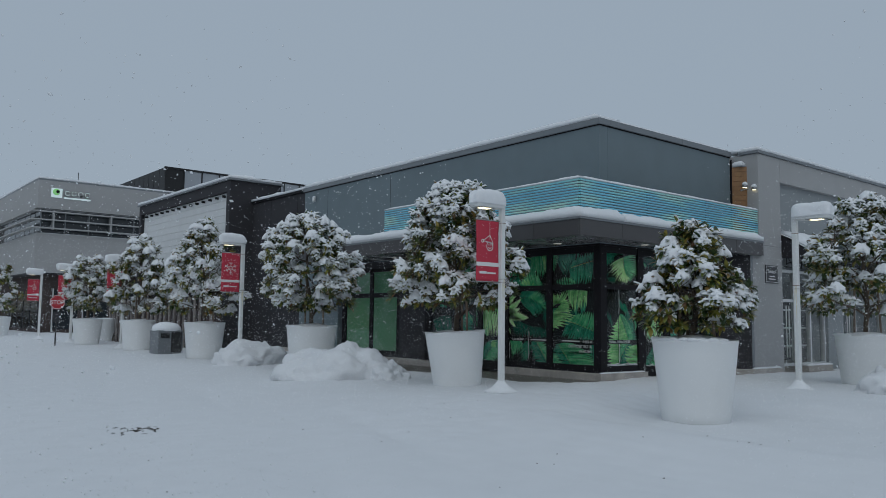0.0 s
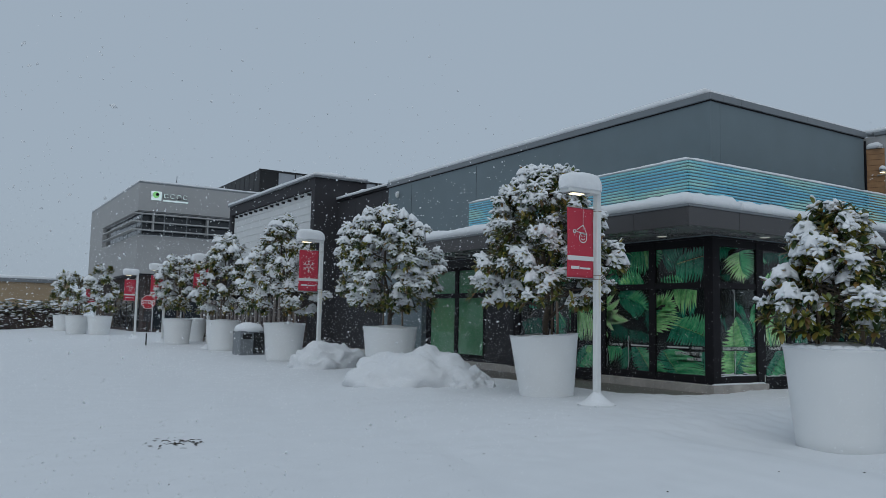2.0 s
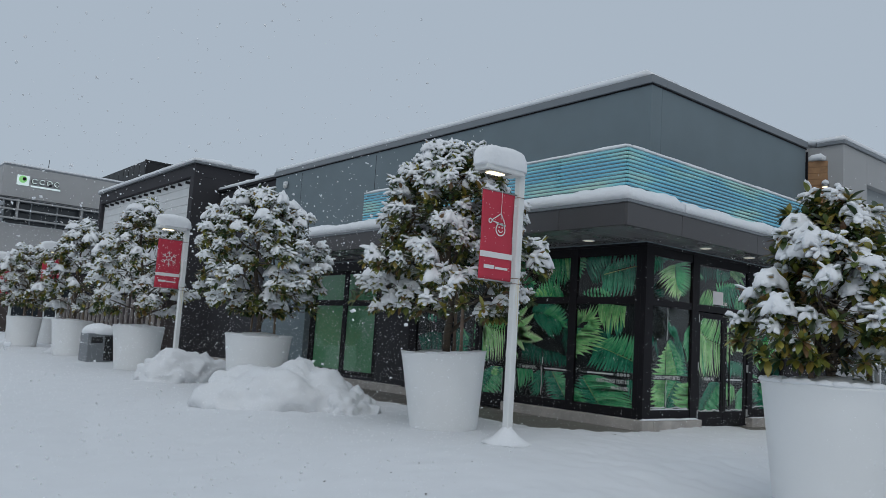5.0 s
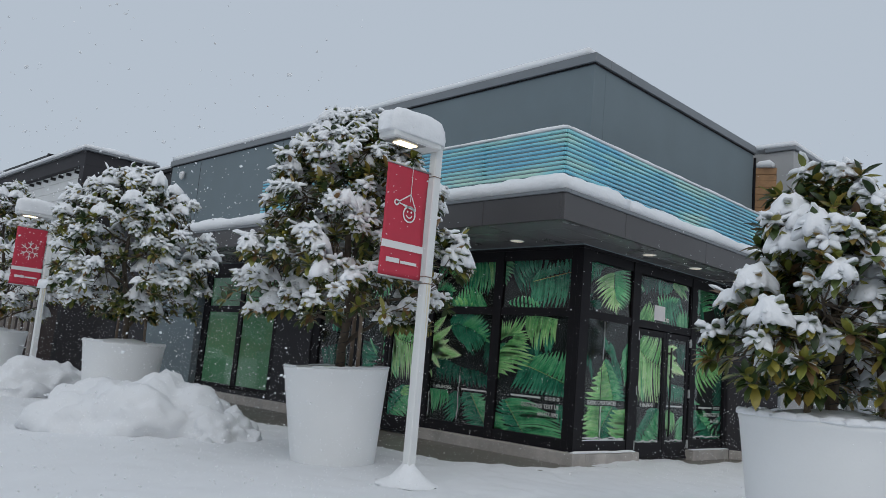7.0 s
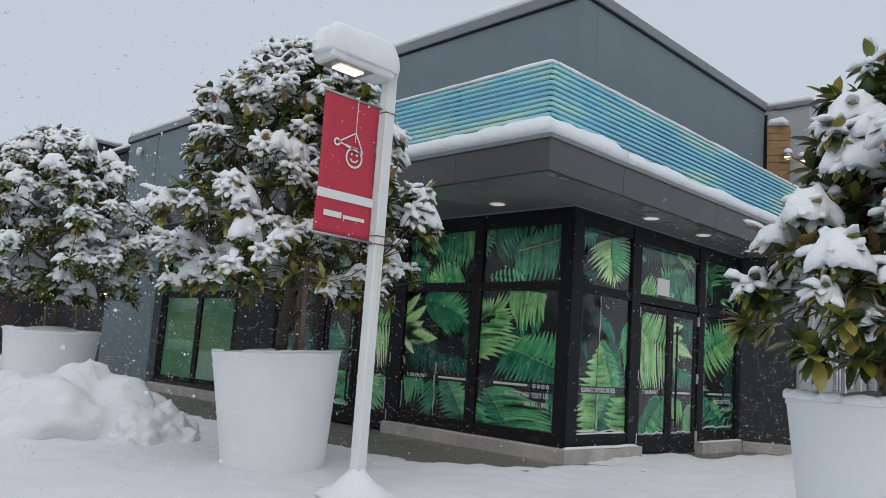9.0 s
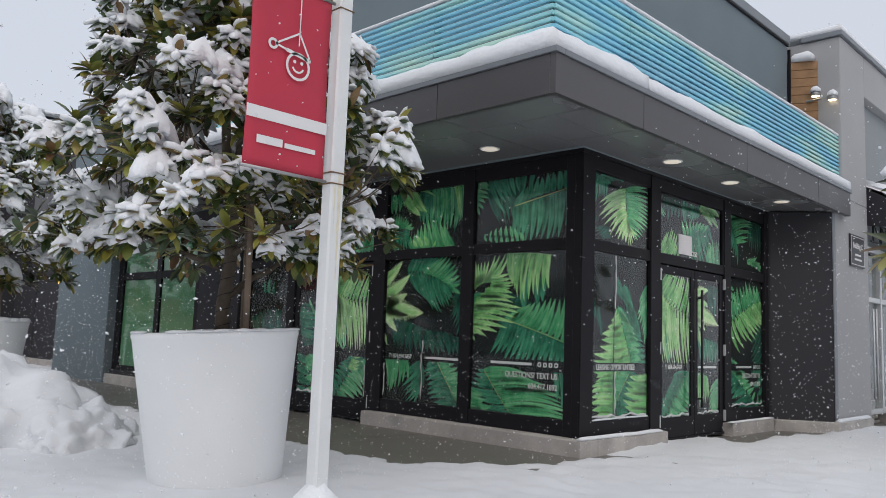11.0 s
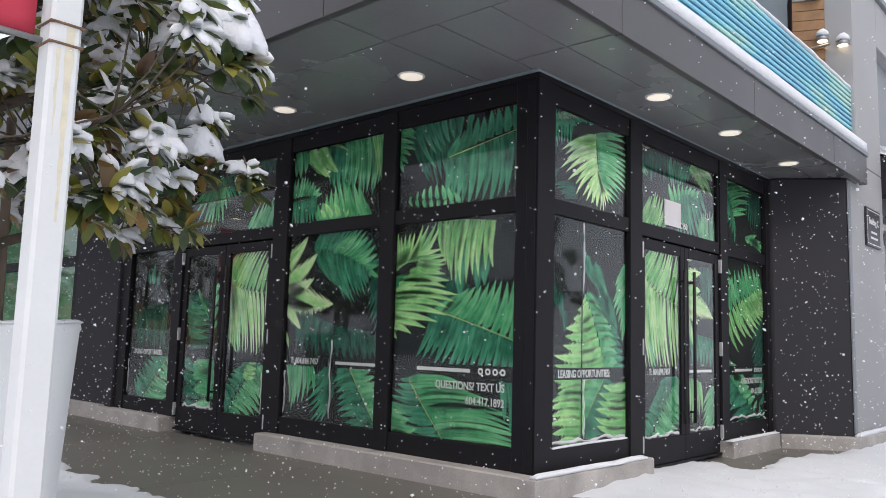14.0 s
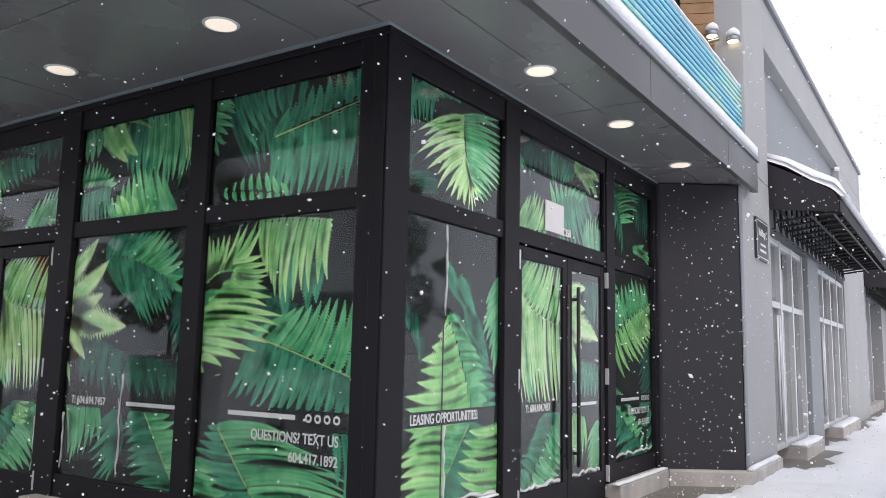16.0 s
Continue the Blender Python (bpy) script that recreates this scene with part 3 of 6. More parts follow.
def cut_to(me, uvs, u0, u1, v0, v1):
    """Trims a flat mesh to the pane, with its texture coordinates where it has any."""
    if uvs:
        layer = me.uv_layers.new(name="leaflet")
        layer.data.foreach_set("uv", [q for lp in me.loops for q in uvs[lp.vertex_index]])
    bm = bmesh.new()
    bm.from_mesh(me)
    for co, no in (((u0, 0, 0), (-1, 0, 0)), ((u1, 0, 0), (1, 0, 0)), ((0, v0, 0), (0, -1, 0)), ((0, v1, 0), (0, 1, 0))):
        bmesh.ops.bisect_plane(bm, geom=bm.verts[:] + bm.edges[:] + bm.faces[:], plane_co=co, plane_no=no, clear_outer=True)
    bm.to_mesh(me)
    bm.free()
    return me


SPRIGS = {}


def sprig(where, tone, base, tips, n, fat, stem=False):
    """A row of leaflets of the print: they spring from the line base and end on the line tips, in metres on the shop's face."""
    SPRIGS.setdefault(where, []).append((tone, base, tips, n, fat, stem))


# the print, pane by pane, its deepest layer first
sprig("window_1, lower", "teal", ((-12.49, 1.9), (-12.16, 1.77), (-11.94, 1.68)), ((-12.69, 1.53), (-12.19, 1.37), (-11.68, 1.52)), 7, 1.00)
sprig("window_1, lower", "deep", ((-12.17, 2.06), (-12.02, 2.01), (-11.93, 2.01)), ((-12.21, 1.69), (-12.04, 1.71), (-11.97, 1.76)), 3, 0.80)
sprig("window_1, lower", "lime", ((-12.45, 2.3), (-12.15, 2.29), (-11.89, 2.26)), ((-12.41, 2.0), (-12.21, 1.8), (-11.89, 1.92)), 9, 1.00)
sprig("window_1, lower", "deep", ((-12.75, 1.0), (-12.54, 0.75), (-12.34, 0.53)), ((-12.84, 1.0), (-12.94, 0.78), (-12.71, 0.5)), 8, 0.80)
sprig("window_1, lower", "green", ((-12.75, 1.0), (-12.54, 0.75), (-12.34, 0.53)), ((-12.13, 0.98), (-11.62, 0.74), (-11.64, 0.52)), 10, 0.90, True)
sprig("window_1, lower", "deep", ((-11.78, 1.03), (-11.72, 1.03), (-11.66, 1.03)), ((-11.75, 0.71), (-11.71, 0.66), (-11.67, 0.62)), 3, 1.00)
sprig("window_1, lower", "green", ((-12.97, 0.78), (-12.96, 0.66), (-12.95, 0.55)), ((-12.78, 0.73), (-12.68, 0.64), (-12.65, 0.55)), 4, 1.20)
sprig("window_1, lower", "deep", ((-12.47, 1.57), (-12.04, 1.45), (-11.62, 1.32)), ((-12.68, 1.18), (-12.18, 1.1), (-11.65, 1.07)), 12, 0.95)
sprig("window_1, lower", "green", ((-12.47, 1.57), (-12.04, 1.45), (-11.62, 1.32)), ((-12.21, 1.71), (-11.87, 1.77), (-11.57, 1.77)), 9, 0.95, True)
sprig("window_1, lower", "green", ((-13.01, 1.53), (-13.01, 1.7), (-12.94, 1.83)), ((-12.89, 1.47), (-12.76, 1.62), (-12.71, 1.78)), 5, 1.00)
sprig("window_1, lower", "lime", ((-13.01, 1.4), (-13.0, 1.66), (-12.7, 1.94)), ((-12.9, 1.33), (-12.3, 1.61), (-12.49, 1.92)), 10, 1.00)
sprig("window_1, lower", "lime", ((-12.69, 1.98), (-12.85, 1.96), (-12.99, 1.85)), ((-12.42, 2.28), (-12.75, 2.24), (-12.97, 2.2)), 8, 0.95)
sprig("window_1, lower", "lime", ((-12.69, 2.04), (-12.65, 1.97), (-12.68, 1.92)), ((-12.41, 2.07), (-12.34, 1.96), (-12.49, 1.87)), 5, 0.90)
sprig("window_1, upper", "teal", ((-12.84, 3.2), (-12.55, 3.17), (-12.27, 3.17)), ((-12.58, 2.63), (-12.47, 2.62), (-12.25, 2.64)), 6, 1.00)
sprig("window_1, upper", "deep", ((-12.75, 3.18), (-12.49, 3.17), (-12.13, 3.16)), ((-12.53, 2.78), (-12.4, 2.95), (-12.18, 2.95)), 6, 0.80)
sprig("window_1, upper", "deep", ((-12.37, 2.82), (-11.99, 2.91), (-11.6, 2.96)), ((-12.26, 2.99), (-11.97, 3.13), (-11.63, 3.16)), 8, 1.00)
sprig("window_1, upper", "deep", ((-12.37, 2.82), (-11.99, 2.89), (-11.6, 2.96)), ((-12.41, 2.48), (-12.05, 2.39), (-11.61, 2.57)), 10, 1.00, True)
sprig("window_1, upper", "green", ((-13.0, 3.19), (-13.0, 3.04), (-12.97, 2.89)), ((-12.77, 3.09), (-12.76, 2.97), (-12.89, 2.76)), 6, 0.90)
sprig("window_1, upper", "green", ((-12.24, 2.44), (-12.52, 2.49), (-12.81, 2.51)), ((-12.31, 2.53), (-12.53, 2.6), (-12.78, 2.53)), 6, 1.00)
sprig("window_1, upper", "green", ((-12.24, 2.44), (-12.52, 2.48), (-12.81, 2.51)), ((-12.25, 2.37), (-12.49, 2.38), (-12.77, 2.45)), 6, 1.00)
sprig("window_2, lower", "teal", ((-14.22, 1.6), (-13.95, 1.51), (-13.72, 1.44)), ((-14.26, 1.18), (-13.99, 1.16), (-13.66, 1.19)), 6, 1.00)
sprig("window_2, lower", "teal", ((-13.1, 2.23), (-13.09, 1.97), (-13.09, 1.76)), ((-13.29, 1.76), (-13.28, 1.58), (-13.19, 1.41)), 6, 0.90)
sprig("window_2, lower", "teal", ((-13.72, 1.42), (-13.43, 1.41), (-13.12, 1.32)), ((-13.66, 1.15), (-13.34, 1.14), (-13.08, 1.14)), 6, 1.00)
sprig("window_2, lower", "deep", ((-14.04, 2.14), (-13.67, 2.09), (-13.29, 1.93)), ((-13.95, 2.32), (-13.44, 2.33), (-13.15, 2.02)), 12, 0.95)
sprig("window_2, lower", "green", ((-13.78, 2.1), (-13.56, 2.06), (-13.31, 1.94)), ((-13.51, 2.29), (-13.27, 2.23), (-13.15, 1.86)), 8, 0.75)
sprig("window_2, lower", "deep", ((-14.04, 2.14), (-13.67, 2.09), (-13.29, 1.93)), ((-13.82, 1.85), (-13.47, 1.67), (-13.26, 1.86)), 12, 0.95)
sprig("window_2, lower", "deep", ((-13.75, 1.08), (-13.72, 0.98), (-13.7, 0.87)), ((-14.08, 0.92), (-14.06, 0.63), (-13.85, 0.57)), 6, 1.00)
sprig("window_2, lower", "deep", ((-13.51, 1.09), (-13.31, 0.82), (-13.1, 0.55)), ((-13.68, 0.99), (-13.66, 0.75), (-13.48, 0.54)), 8, 1.00)
sprig("window_2, lower", "green", ((-13.51, 1.09), (-13.31, 0.82), (-13.1, 0.55)), ((-13.23, 1.09), (-13.06, 0.88), (-13.02, 0.58)), 8, 0.95, True)
sprig("window_2, lower", "green", ((-14.38, 1.06), (-14.21, 1.07), (-14.02, 1.07)), ((-14.33, 0.71), (-14.24, 0.67), (-13.97, 0.81)), 6, 0.95)
sprig("window_2, lower", "pale", ((-14.5, 2.0), (-14.46, 1.84), (-14.43, 1.77), (-14.41, 1.73), (-14.42, 1.69), (-14.44, 1.65)), ((-14.17, 2.27), (-14.04, 2.09), (-14.01, 1.88), (-13.74, 1.63), (-14.04, 1.61), (-14.2, 1.39)), 6, 1.50)
sprig("window_2, lower", "pale", ((-14.47, 1.39), (-14.46, 1.37)), ((-14.37, 1.27), (-14.38, 1.23)), 2, 1.00)
sprig("window_2, upper", "deep", ((-13.86, 3.15), (-13.57, 3.14), (-13.13, 3.15)), ((-13.87, 2.72), (-13.6, 2.61), (-13.29, 2.58)), 7, 0.90)
sprig("window_2, upper", "green", ((-14.45, 3.14), (-14.32, 3.14), (-14.18, 3.14)), ((-14.39, 2.89), (-14.29, 2.9), (-14.18, 2.99)), 4, 1.10)
sprig("window_2, upper", "green", ((-13.64, 3.15), (-13.35, 3.14), (-13.08, 3.15)), ((-13.67, 2.75), (-13.35, 2.63), (-13.15, 2.74)), 9, 0.90)
sprig("window_2, upper", "lime", ((-13.29, 3.14), (-13.2, 3.15), (-13.08, 3.15)), ((-13.21, 2.75), (-13.16, 2.71), (-13.12, 2.77)), 4, 0.90)
sprig("window_2, upper", "deep", ((-14.43, 2.65), (-14.25, 2.66), (-14.07, 2.7)), ((-14.41, 2.4), (-14.23, 2.39), (-14.05, 2.41)), 7, 0.90)
sprig("window_2, upper", "green", ((-14.45, 2.68), (-14.25, 2.69), (-14.09, 2.69)), ((-14.4, 2.89), (-14.18, 2.86), (-13.99, 2.69)), 8, 0.90)
sprig("window_2, upper", "green", ((-13.99, 2.41), (-13.66, 2.4), (-13.3, 2.42)), ((-14.03, 2.57), (-13.75, 2.73), (-13.48, 2.74)), 8, 1.00)
sprig("window_2, upper", "lime", ((-13.92, 2.45), (-13.77, 2.45), (-13.62, 2.44)), ((-14.0, 2.54), (-13.88, 2.59), (-13.59, 2.5)), 4, 0.80)
sprig("window_2, upper", "lime", ((-14.18, 3.15), (-14.03, 3.15)), ((-13.85, 2.81), (-13.76, 2.87)), 2, 1.10)
sprig("window_2, upper", "lime", ((-13.91, 3.15), (-13.88, 3.16)), ((-13.64, 3.07), (-13.61, 3.05)), 2, 0.80)
sprig("door_1, opening leaf", "green", ((-15.51, 1.99), (-15.49, 1.71), (-15.46, 1.4)), ((-15.24, 1.6), (-15.18, 1.29), (-15.26, 1.14)), 6, 1.00)
sprig("door_1, opening leaf", "lime", ((-15.49, 1.98), (-15.26, 1.82), (-14.79, 1.76)), ((-15.33, 2.19), (-14.96, 2.23), (-14.69, 2.13)), 11, 0.90)
sprig("door_1, opening leaf", "pale", ((-15.49, 1.98), (-15.26, 1.82), (-14.79, 1.76)), ((-15.45, 1.19), (-15.1, 1.14), (-14.77, 1.16)), 12, 0.90, True)
sprig("door_1, opening leaf", "deep", ((-14.83, 1.03), (-15.11, 0.83), (-15.39, 0.49)), ((-15.11, 1.04), (-15.34, 0.92), (-15.5, 0.69)), 7, 1.00)
sprig("door_1, opening leaf", "green", ((-14.83, 1.03), (-15.11, 0.83), (-15.39, 0.49)), ((-14.73, 0.86), (-14.77, 0.61), (-15.13, 0.43)), 9, 1.00)
sprig("door_1, opening leaf", "lime", ((-15.12, 0.92), (-15.09, 0.99), (-15.02, 1.06)), ((-14.91, 0.9), (-14.88, 0.97), (-14.9, 1.05)), 4, 0.90)
sprig("door_1, other leaf", "teal", ((-16.29, 1.74), (-16.23, 1.46), (-16.17, 1.18)), ((-15.75, 1.63), (-15.76, 1.41), (-15.76, 1.19)), 7, 1.00)
sprig("door_1, other leaf", "deep", ((-16.31, 1.69), (-16.26, 1.51), (-16.22, 1.34)), ((-15.89, 1.6), (-15.83, 1.46), (-15.83, 1.29)), 5, 0.90)
sprig("door_1, other leaf", "green", ((-16.07, 1.82), (-16.02, 1.75)), ((-15.82, 1.56), (-15.84, 1.52)), 2, 0.70)
sprig("door_1, other leaf", "green", ((-15.66, 1.87), (-15.66, 1.69), (-15.66, 1.47)), ((-15.73, 1.75), (-15.73, 1.55), (-15.71, 1.38)), 4, 0.90)
sprig("door_1, other leaf", "green", ((-15.67, 0.97), (-15.65, 0.79), (-15.69, 0.54)), ((-16.2, 0.93), (-16.14, 0.78), (-16.12, 0.49)), 4, 1.40)
sprig("door_1, other leaf", "deep", ((-16.28, 1.01), (-16.25, 0.8), (-16.24, 0.54)), ((-15.99, 0.9), (-15.91, 0.68), (-15.92, 0.53)), 4, 1.10)
sprig("door_1, transom", "teal", ((-15.29, 3.24), (-15.06, 3.22), (-14.77, 3.19)), ((-15.31, 3.05), (-15.05, 2.97), (-14.76, 2.96)), 6, 1.00)
sprig("door_1, transom", "deep", ((-16.04, 3.1), (-15.53, 3.13), (-15.1, 3.01)), ((-16.23, 3.31), (-15.54, 3.24), (-15.05, 3.05)), 9, 0.90)
sprig("door_1, transom", "deep", ((-15.92, 3.05), (-15.48, 3.07), (-15.1, 3.01)), ((-15.68, 2.71), (-15.34, 2.78), (-15.07, 2.92)), 9, 0.90)
sprig("door_1, transom", "green", ((-15.92, 3.03), (-15.84, 3.04), (-15.72, 3.04)), ((-16.38, 2.75), (-15.91, 2.46), (-15.52, 2.76)), 9, 0.80)
sprig("door_1, transom", "green", ((-15.17, 2.44), (-14.9, 2.43), (-14.63, 2.45)), ((-14.99, 2.67), (-14.75, 2.73), (-14.62, 2.82)), 7, 0.90)
sprig("window_3, lower", "teal", ((-17.5, 1.57), (-17.14, 1.66), (-16.79, 1.67)), ((-17.32, 1.09), (-17.01, 1.1), (-16.77, 1.11)), 6, 0.90)
sprig("window_3, lower", "deep", ((-17.17, 1.92), (-17.08, 1.91), (-16.96, 1.89)), ((-17.22, 2.09), (-17.08, 2.14), (-16.96, 2.09)), 3, 0.80)
sprig("window_3, lower", "deep", ((-17.19, 0.53), (-16.89, 0.8), (-16.59, 1.12)), ((-17.41, 0.77), (-17.18, 0.97), (-16.83, 1.11)), 7, 0.90)
sprig("window_3, lower", "green", ((-17.19, 0.53), (-16.89, 0.8), (-16.59, 1.12)), ((-16.63, 0.54), (-16.52, 0.73), (-16.46, 1.0)), 7, 0.90, True)
sprig("window_3, upper", "deep", ((-17.53, 3.14), (-17.1, 3.12), (-16.65, 3.12)), ((-17.83, 3.0), (-17.12, 2.49), (-16.69, 2.47)), 8, 0.90)
sprig("window_3, upper", "green", ((-17.38, 3.15), (-17.1, 3.14)), ((-17.37, 2.7), (-17.11, 2.64)), 3, 0.70)
sprig("window_4, upper", "teal", ((14.58, 2.58), (14.63, 2.53), (14.63, 2.48)), ((14.27, 2.53), (14.37, 2.48), (14.46, 2.45)), 5, 0.90)
sprig("window_4, upper", "teal", ((14.22, 2.62), (14.23, 2.53)), ((14.36, 2.66), (14.34, 2.58)), 3, 0.90)
sprig("window_4, upper", "deep", ((14.21, 3.12), (14.36, 3.13), (14.56, 3.1)), ((14.29, 2.81), (14.37, 2.87), (14.53, 2.9)), 7, 0.90)
sprig("window_4, upper", "deep", ((14.32, 3.04), (14.47, 3.14), (14.66, 3.19)), ((14.61, 3.07), (14.71, 3.12), (14.88, 3.12)), 4, 0.80)
sprig("window_4, upper", "green", ((14.91, 3.05), (14.91, 2.97), (14.92, 2.87)), ((14.55, 2.89), (14.5, 2.89), (14.61, 2.96)), 4, 0.90)
sprig("window_4, upper", "green", ((14.91, 3.05), (14.94, 2.84), (14.99, 2.6)), ((15.43, 3.15), (15.44, 2.76), (15.17, 2.52)), 12, 0.85)
sprig("window_4, upper", "pale", ((14.91, 3.04), (14.91, 2.9), (14.94, 2.76), (14.97, 2.62)), ((14.43, 2.84), (14.39, 2.65), (14.65, 2.51), (14.92, 2.47)), 12, 0.90)
sprig("window_4, upper", "pale", ((14.93, 2.79), (14.96, 2.72), (14.99, 2.62)), ((14.79, 2.54), (15.01, 2.41), (15.15, 2.57)), 6, 0.80)
sprig("window_4, lower", "teal", ((14.32, 1.78), (14.4, 1.72), (14.49, 1.58)), ((14.35, 1.61), (14.45, 1.51), (14.47, 1.4)), 3, 0.70)
sprig("window_4, lower", "deep", ((14.74, 2.04), (14.88, 1.97), (14.98, 1.78), (15.08, 1.73)), ((14.96, 1.81), (15.15, 1.67), (15.17, 1.52), (15.26, 1.47)), 4, 1.00)
sprig("window_4, lower", "green", ((15.44, 2.02), (15.44, 1.81), (15.45, 1.61)), ((15.23, 1.83), (15.22, 1.6), (15.34, 1.36)), 6, 0.95)
sprig("window_4, lower", "deep", ((14.77, 1.72), (14.97, 1.44), (15.15, 1.1)), ((15.02, 1.59), (15.29, 1.41), (15.41, 1.16)), 8, 1.00)
sprig("window_4, lower", "lime", ((14.77, 1.72), (14.93, 1.44), (15.08, 1.1)), ((14.72, 1.65), (14.44, 1.38), (14.24, 1.09)), 7, 1.35)
sprig("window_4, lower", "green", ((14.77, 1.72), (14.93, 1.44), (15.08, 1.1)), ((14.94, 1.64), (15.17, 1.43), (15.32, 1.1)), 8, 1.10)
sprig("window_4, lower", "deep", ((15.03, 1.04), (14.87, 0.86), (14.72, 0.68)), ((15.24, 0.99), (15.14, 0.74), (15.04, 0.55)), 7, 1.00)
sprig("window_4, lower", "green", ((15.03, 1.04), (14.87, 0.86), (14.72, 0.68)), ((14.81, 1.06), (14.67, 0.9), (14.66, 0.75)), 6, 1.00, True)
sprig("window_4, lower", "lime", ((14.75, 1.03), (14.74, 0.82), (14.72, 0.57)), ((14.35, 0.99), (14.3, 0.82), (14.32, 0.59)), 6, 1.30)
sprig("window_4, lower", "lime", ((15.46, 0.98), (15.47, 0.82), (15.47, 0.6)), ((15.03, 1.0), (14.92, 0.85), (14.96, 0.68)), 5, 1.30)
sprig("door_2, transom", "teal", ((15.68, 3.11), (15.92, 3.12), (16.22, 3.12)), ((15.65, 2.85), (15.91, 2.85), (16.22, 2.9)), 6, 0.90)
sprig("door_2, transom", "green", ((15.66, 3.04), (15.68, 2.99)), ((15.74, 2.86), (15.82, 2.89)), 3, 0.90)
sprig("door_2, transom", "deep", ((16.28, 3.13), (16.55, 3.11), (16.72, 3.11)), ((16.29, 2.87), (16.43, 2.87), (16.63, 2.95)), 6, 1.00)
sprig("door_2, transom", "lime", ((16.7, 3.12), (16.82, 3.13), (16.96, 3.13)), ((17.07, 2.89), (17.2, 2.91), (17.27, 3.06)), 3, 0.90)
sprig("door_2, transom", "deep", ((16.38, 2.79), (16.61, 2.87), (16.91, 2.9)), ((16.43, 2.38), (16.79, 2.37), (17.1, 2.66)), 8, 0.90)
sprig("door_2, transom", "green", ((16.32, 2.69), (16.55, 2.81), (16.78, 2.81)), ((16.22, 2.86), (16.58, 2.91), (16.91, 2.9)), 6, 1.00)
sprig("door_2, transom", "green", ((16.91, 2.38), (17.08, 2.39), (17.27, 2.39)), ((16.91, 2.63), (17.07, 2.73), (17.29, 2.7)), 6, 1.00)
sprig("door_2, transom", "lime", ((15.64, 2.42), (15.84, 2.43), (16.1, 2.43)), ((15.85, 2.69), (16.03, 2.74), (16.21, 2.63)), 6, 0.90)
sprig("door_2, opening leaf", "green", ((15.68, 1.94), (15.68, 1.7), (15.68, 1.45)), ((15.94, 1.62), (15.99, 1.28), (15.89, 1.14)), 6, 1.00)
sprig("door_2, opening leaf", "lime", ((15.68, 2.03), (15.94, 1.83), (16.45, 1.72)), ((15.91, 2.24), (16.22, 2.25), (16.51, 2.18)), 11, 0.90)
sprig("door_2, opening leaf", "pale", ((15.68, 2.03), (15.94, 1.83), (16.45, 1.72)), ((15.68, 1.15), (16.06, 1.1), (16.5, 1.1)), 12, 0.90, True)
sprig("door_2, opening leaf", "deep", ((16.37, 1.03), (16.1, 0.8), (15.82, 0.49)), ((16.04, 1.0), (15.84, 0.82), (15.68, 0.65)), 7, 1.00)
sprig("door_2, opening leaf", "green", ((16.37, 1.03), (16.1, 0.8), (15.82, 0.49)), ((16.51, 0.83), (16.44, 0.6), (16.21, 0.42)), 9, 1.00)
sprig("door_2, other leaf", "teal", ((16.9, 2.13), (17.05, 2.14), (17.19, 2.13)), ((16.96, 1.75), (17.07, 1.7), (17.19, 1.71)), 4, 0.90)
sprig("door_2, other leaf", "deep", ((16.67, 1.45), (16.9, 1.45), (17.2, 1.41)), ((16.73, 1.16), (16.94, 1.13), (17.2, 1.13)), 6, 1.00)
sprig("door_2, other leaf", "lime", ((16.62, 1.04), (16.76, 1.02), (16.87, 0.99)), ((16.67, 0.67), (16.76, 0.59), (16.92, 0.71)), 5, 0.90)
sprig("door_2, other leaf", "green", ((17.23, 0.93), (17.23, 0.77), (17.23, 0.64)), ((16.97, 0.78), (16.92, 0.58), (16.99, 0.46)), 5, 1.00)
sprig("door_2, other leaf", "pale", ((16.58, 2.19), (16.59, 2.01), (16.6, 1.85), (16.6, 1.75), (16.6, 1.68), (16.59, 1.61)), ((16.77, 2.2), (16.91, 2.07), (16.93, 1.89), (17.19, 1.63), (16.84, 1.56), (16.73, 1.35)), 6, 1.50)
sprig("window_5, upper", "teal", ((18.14, 3.13), (18.37, 3.13), (18.6, 3.12)), ((18.15, 2.8), (18.36, 2.71), (18.59, 2.73)), 6, 0.90)
sprig("window_5, upper", "green", ((17.45, 3.09), (17.64, 2.97), (17.76, 2.78)), ((17.91, 3.16), (18.26, 3.1), (18.17, 2.84)), 10, 0.85)
sprig("window_5, upper", "deep", ((17.45, 3.09), (17.64, 2.97), (17.76, 2.78)), ((17.44, 2.82), (17.57, 2.69), (17.8, 2.5)), 7, 0.90)
sprig("window_5, upper", "green", ((18.11, 2.55), (18.26, 2.55), (18.41, 2.55)), ((18.44, 2.64), (18.65, 2.54), (18.56, 2.46)), 4, 1.00)
sprig("window_5, lower", "teal", ((18.58, 1.68), (18.58, 1.46), (18.59, 1.17)), ((18.22, 1.4), (18.22, 1.18), (18.22, 1.06)), 5, 0.90)
sprig("window_5, lower", "green", ((17.47, 2.26), (17.5, 2.11), (17.5, 1.96)), ((17.6, 2.22), (17.72, 2.07), (17.75, 1.86)), 4, 0.90)
sprig("window_5, lower", "green", ((18.53, 2.02), (18.08, 1.89), (17.55, 1.68)), ((18.42, 2.24), (17.92, 2.21), (17.59, 1.94)), 8, 0.90)
sprig("window_5, lower", "lime", ((18.53, 2.02), (18.08, 1.89), (17.55, 1.68)), ((18.72, 1.85), (18.58, 1.6), (17.84, 1.32)), 11, 0.90)
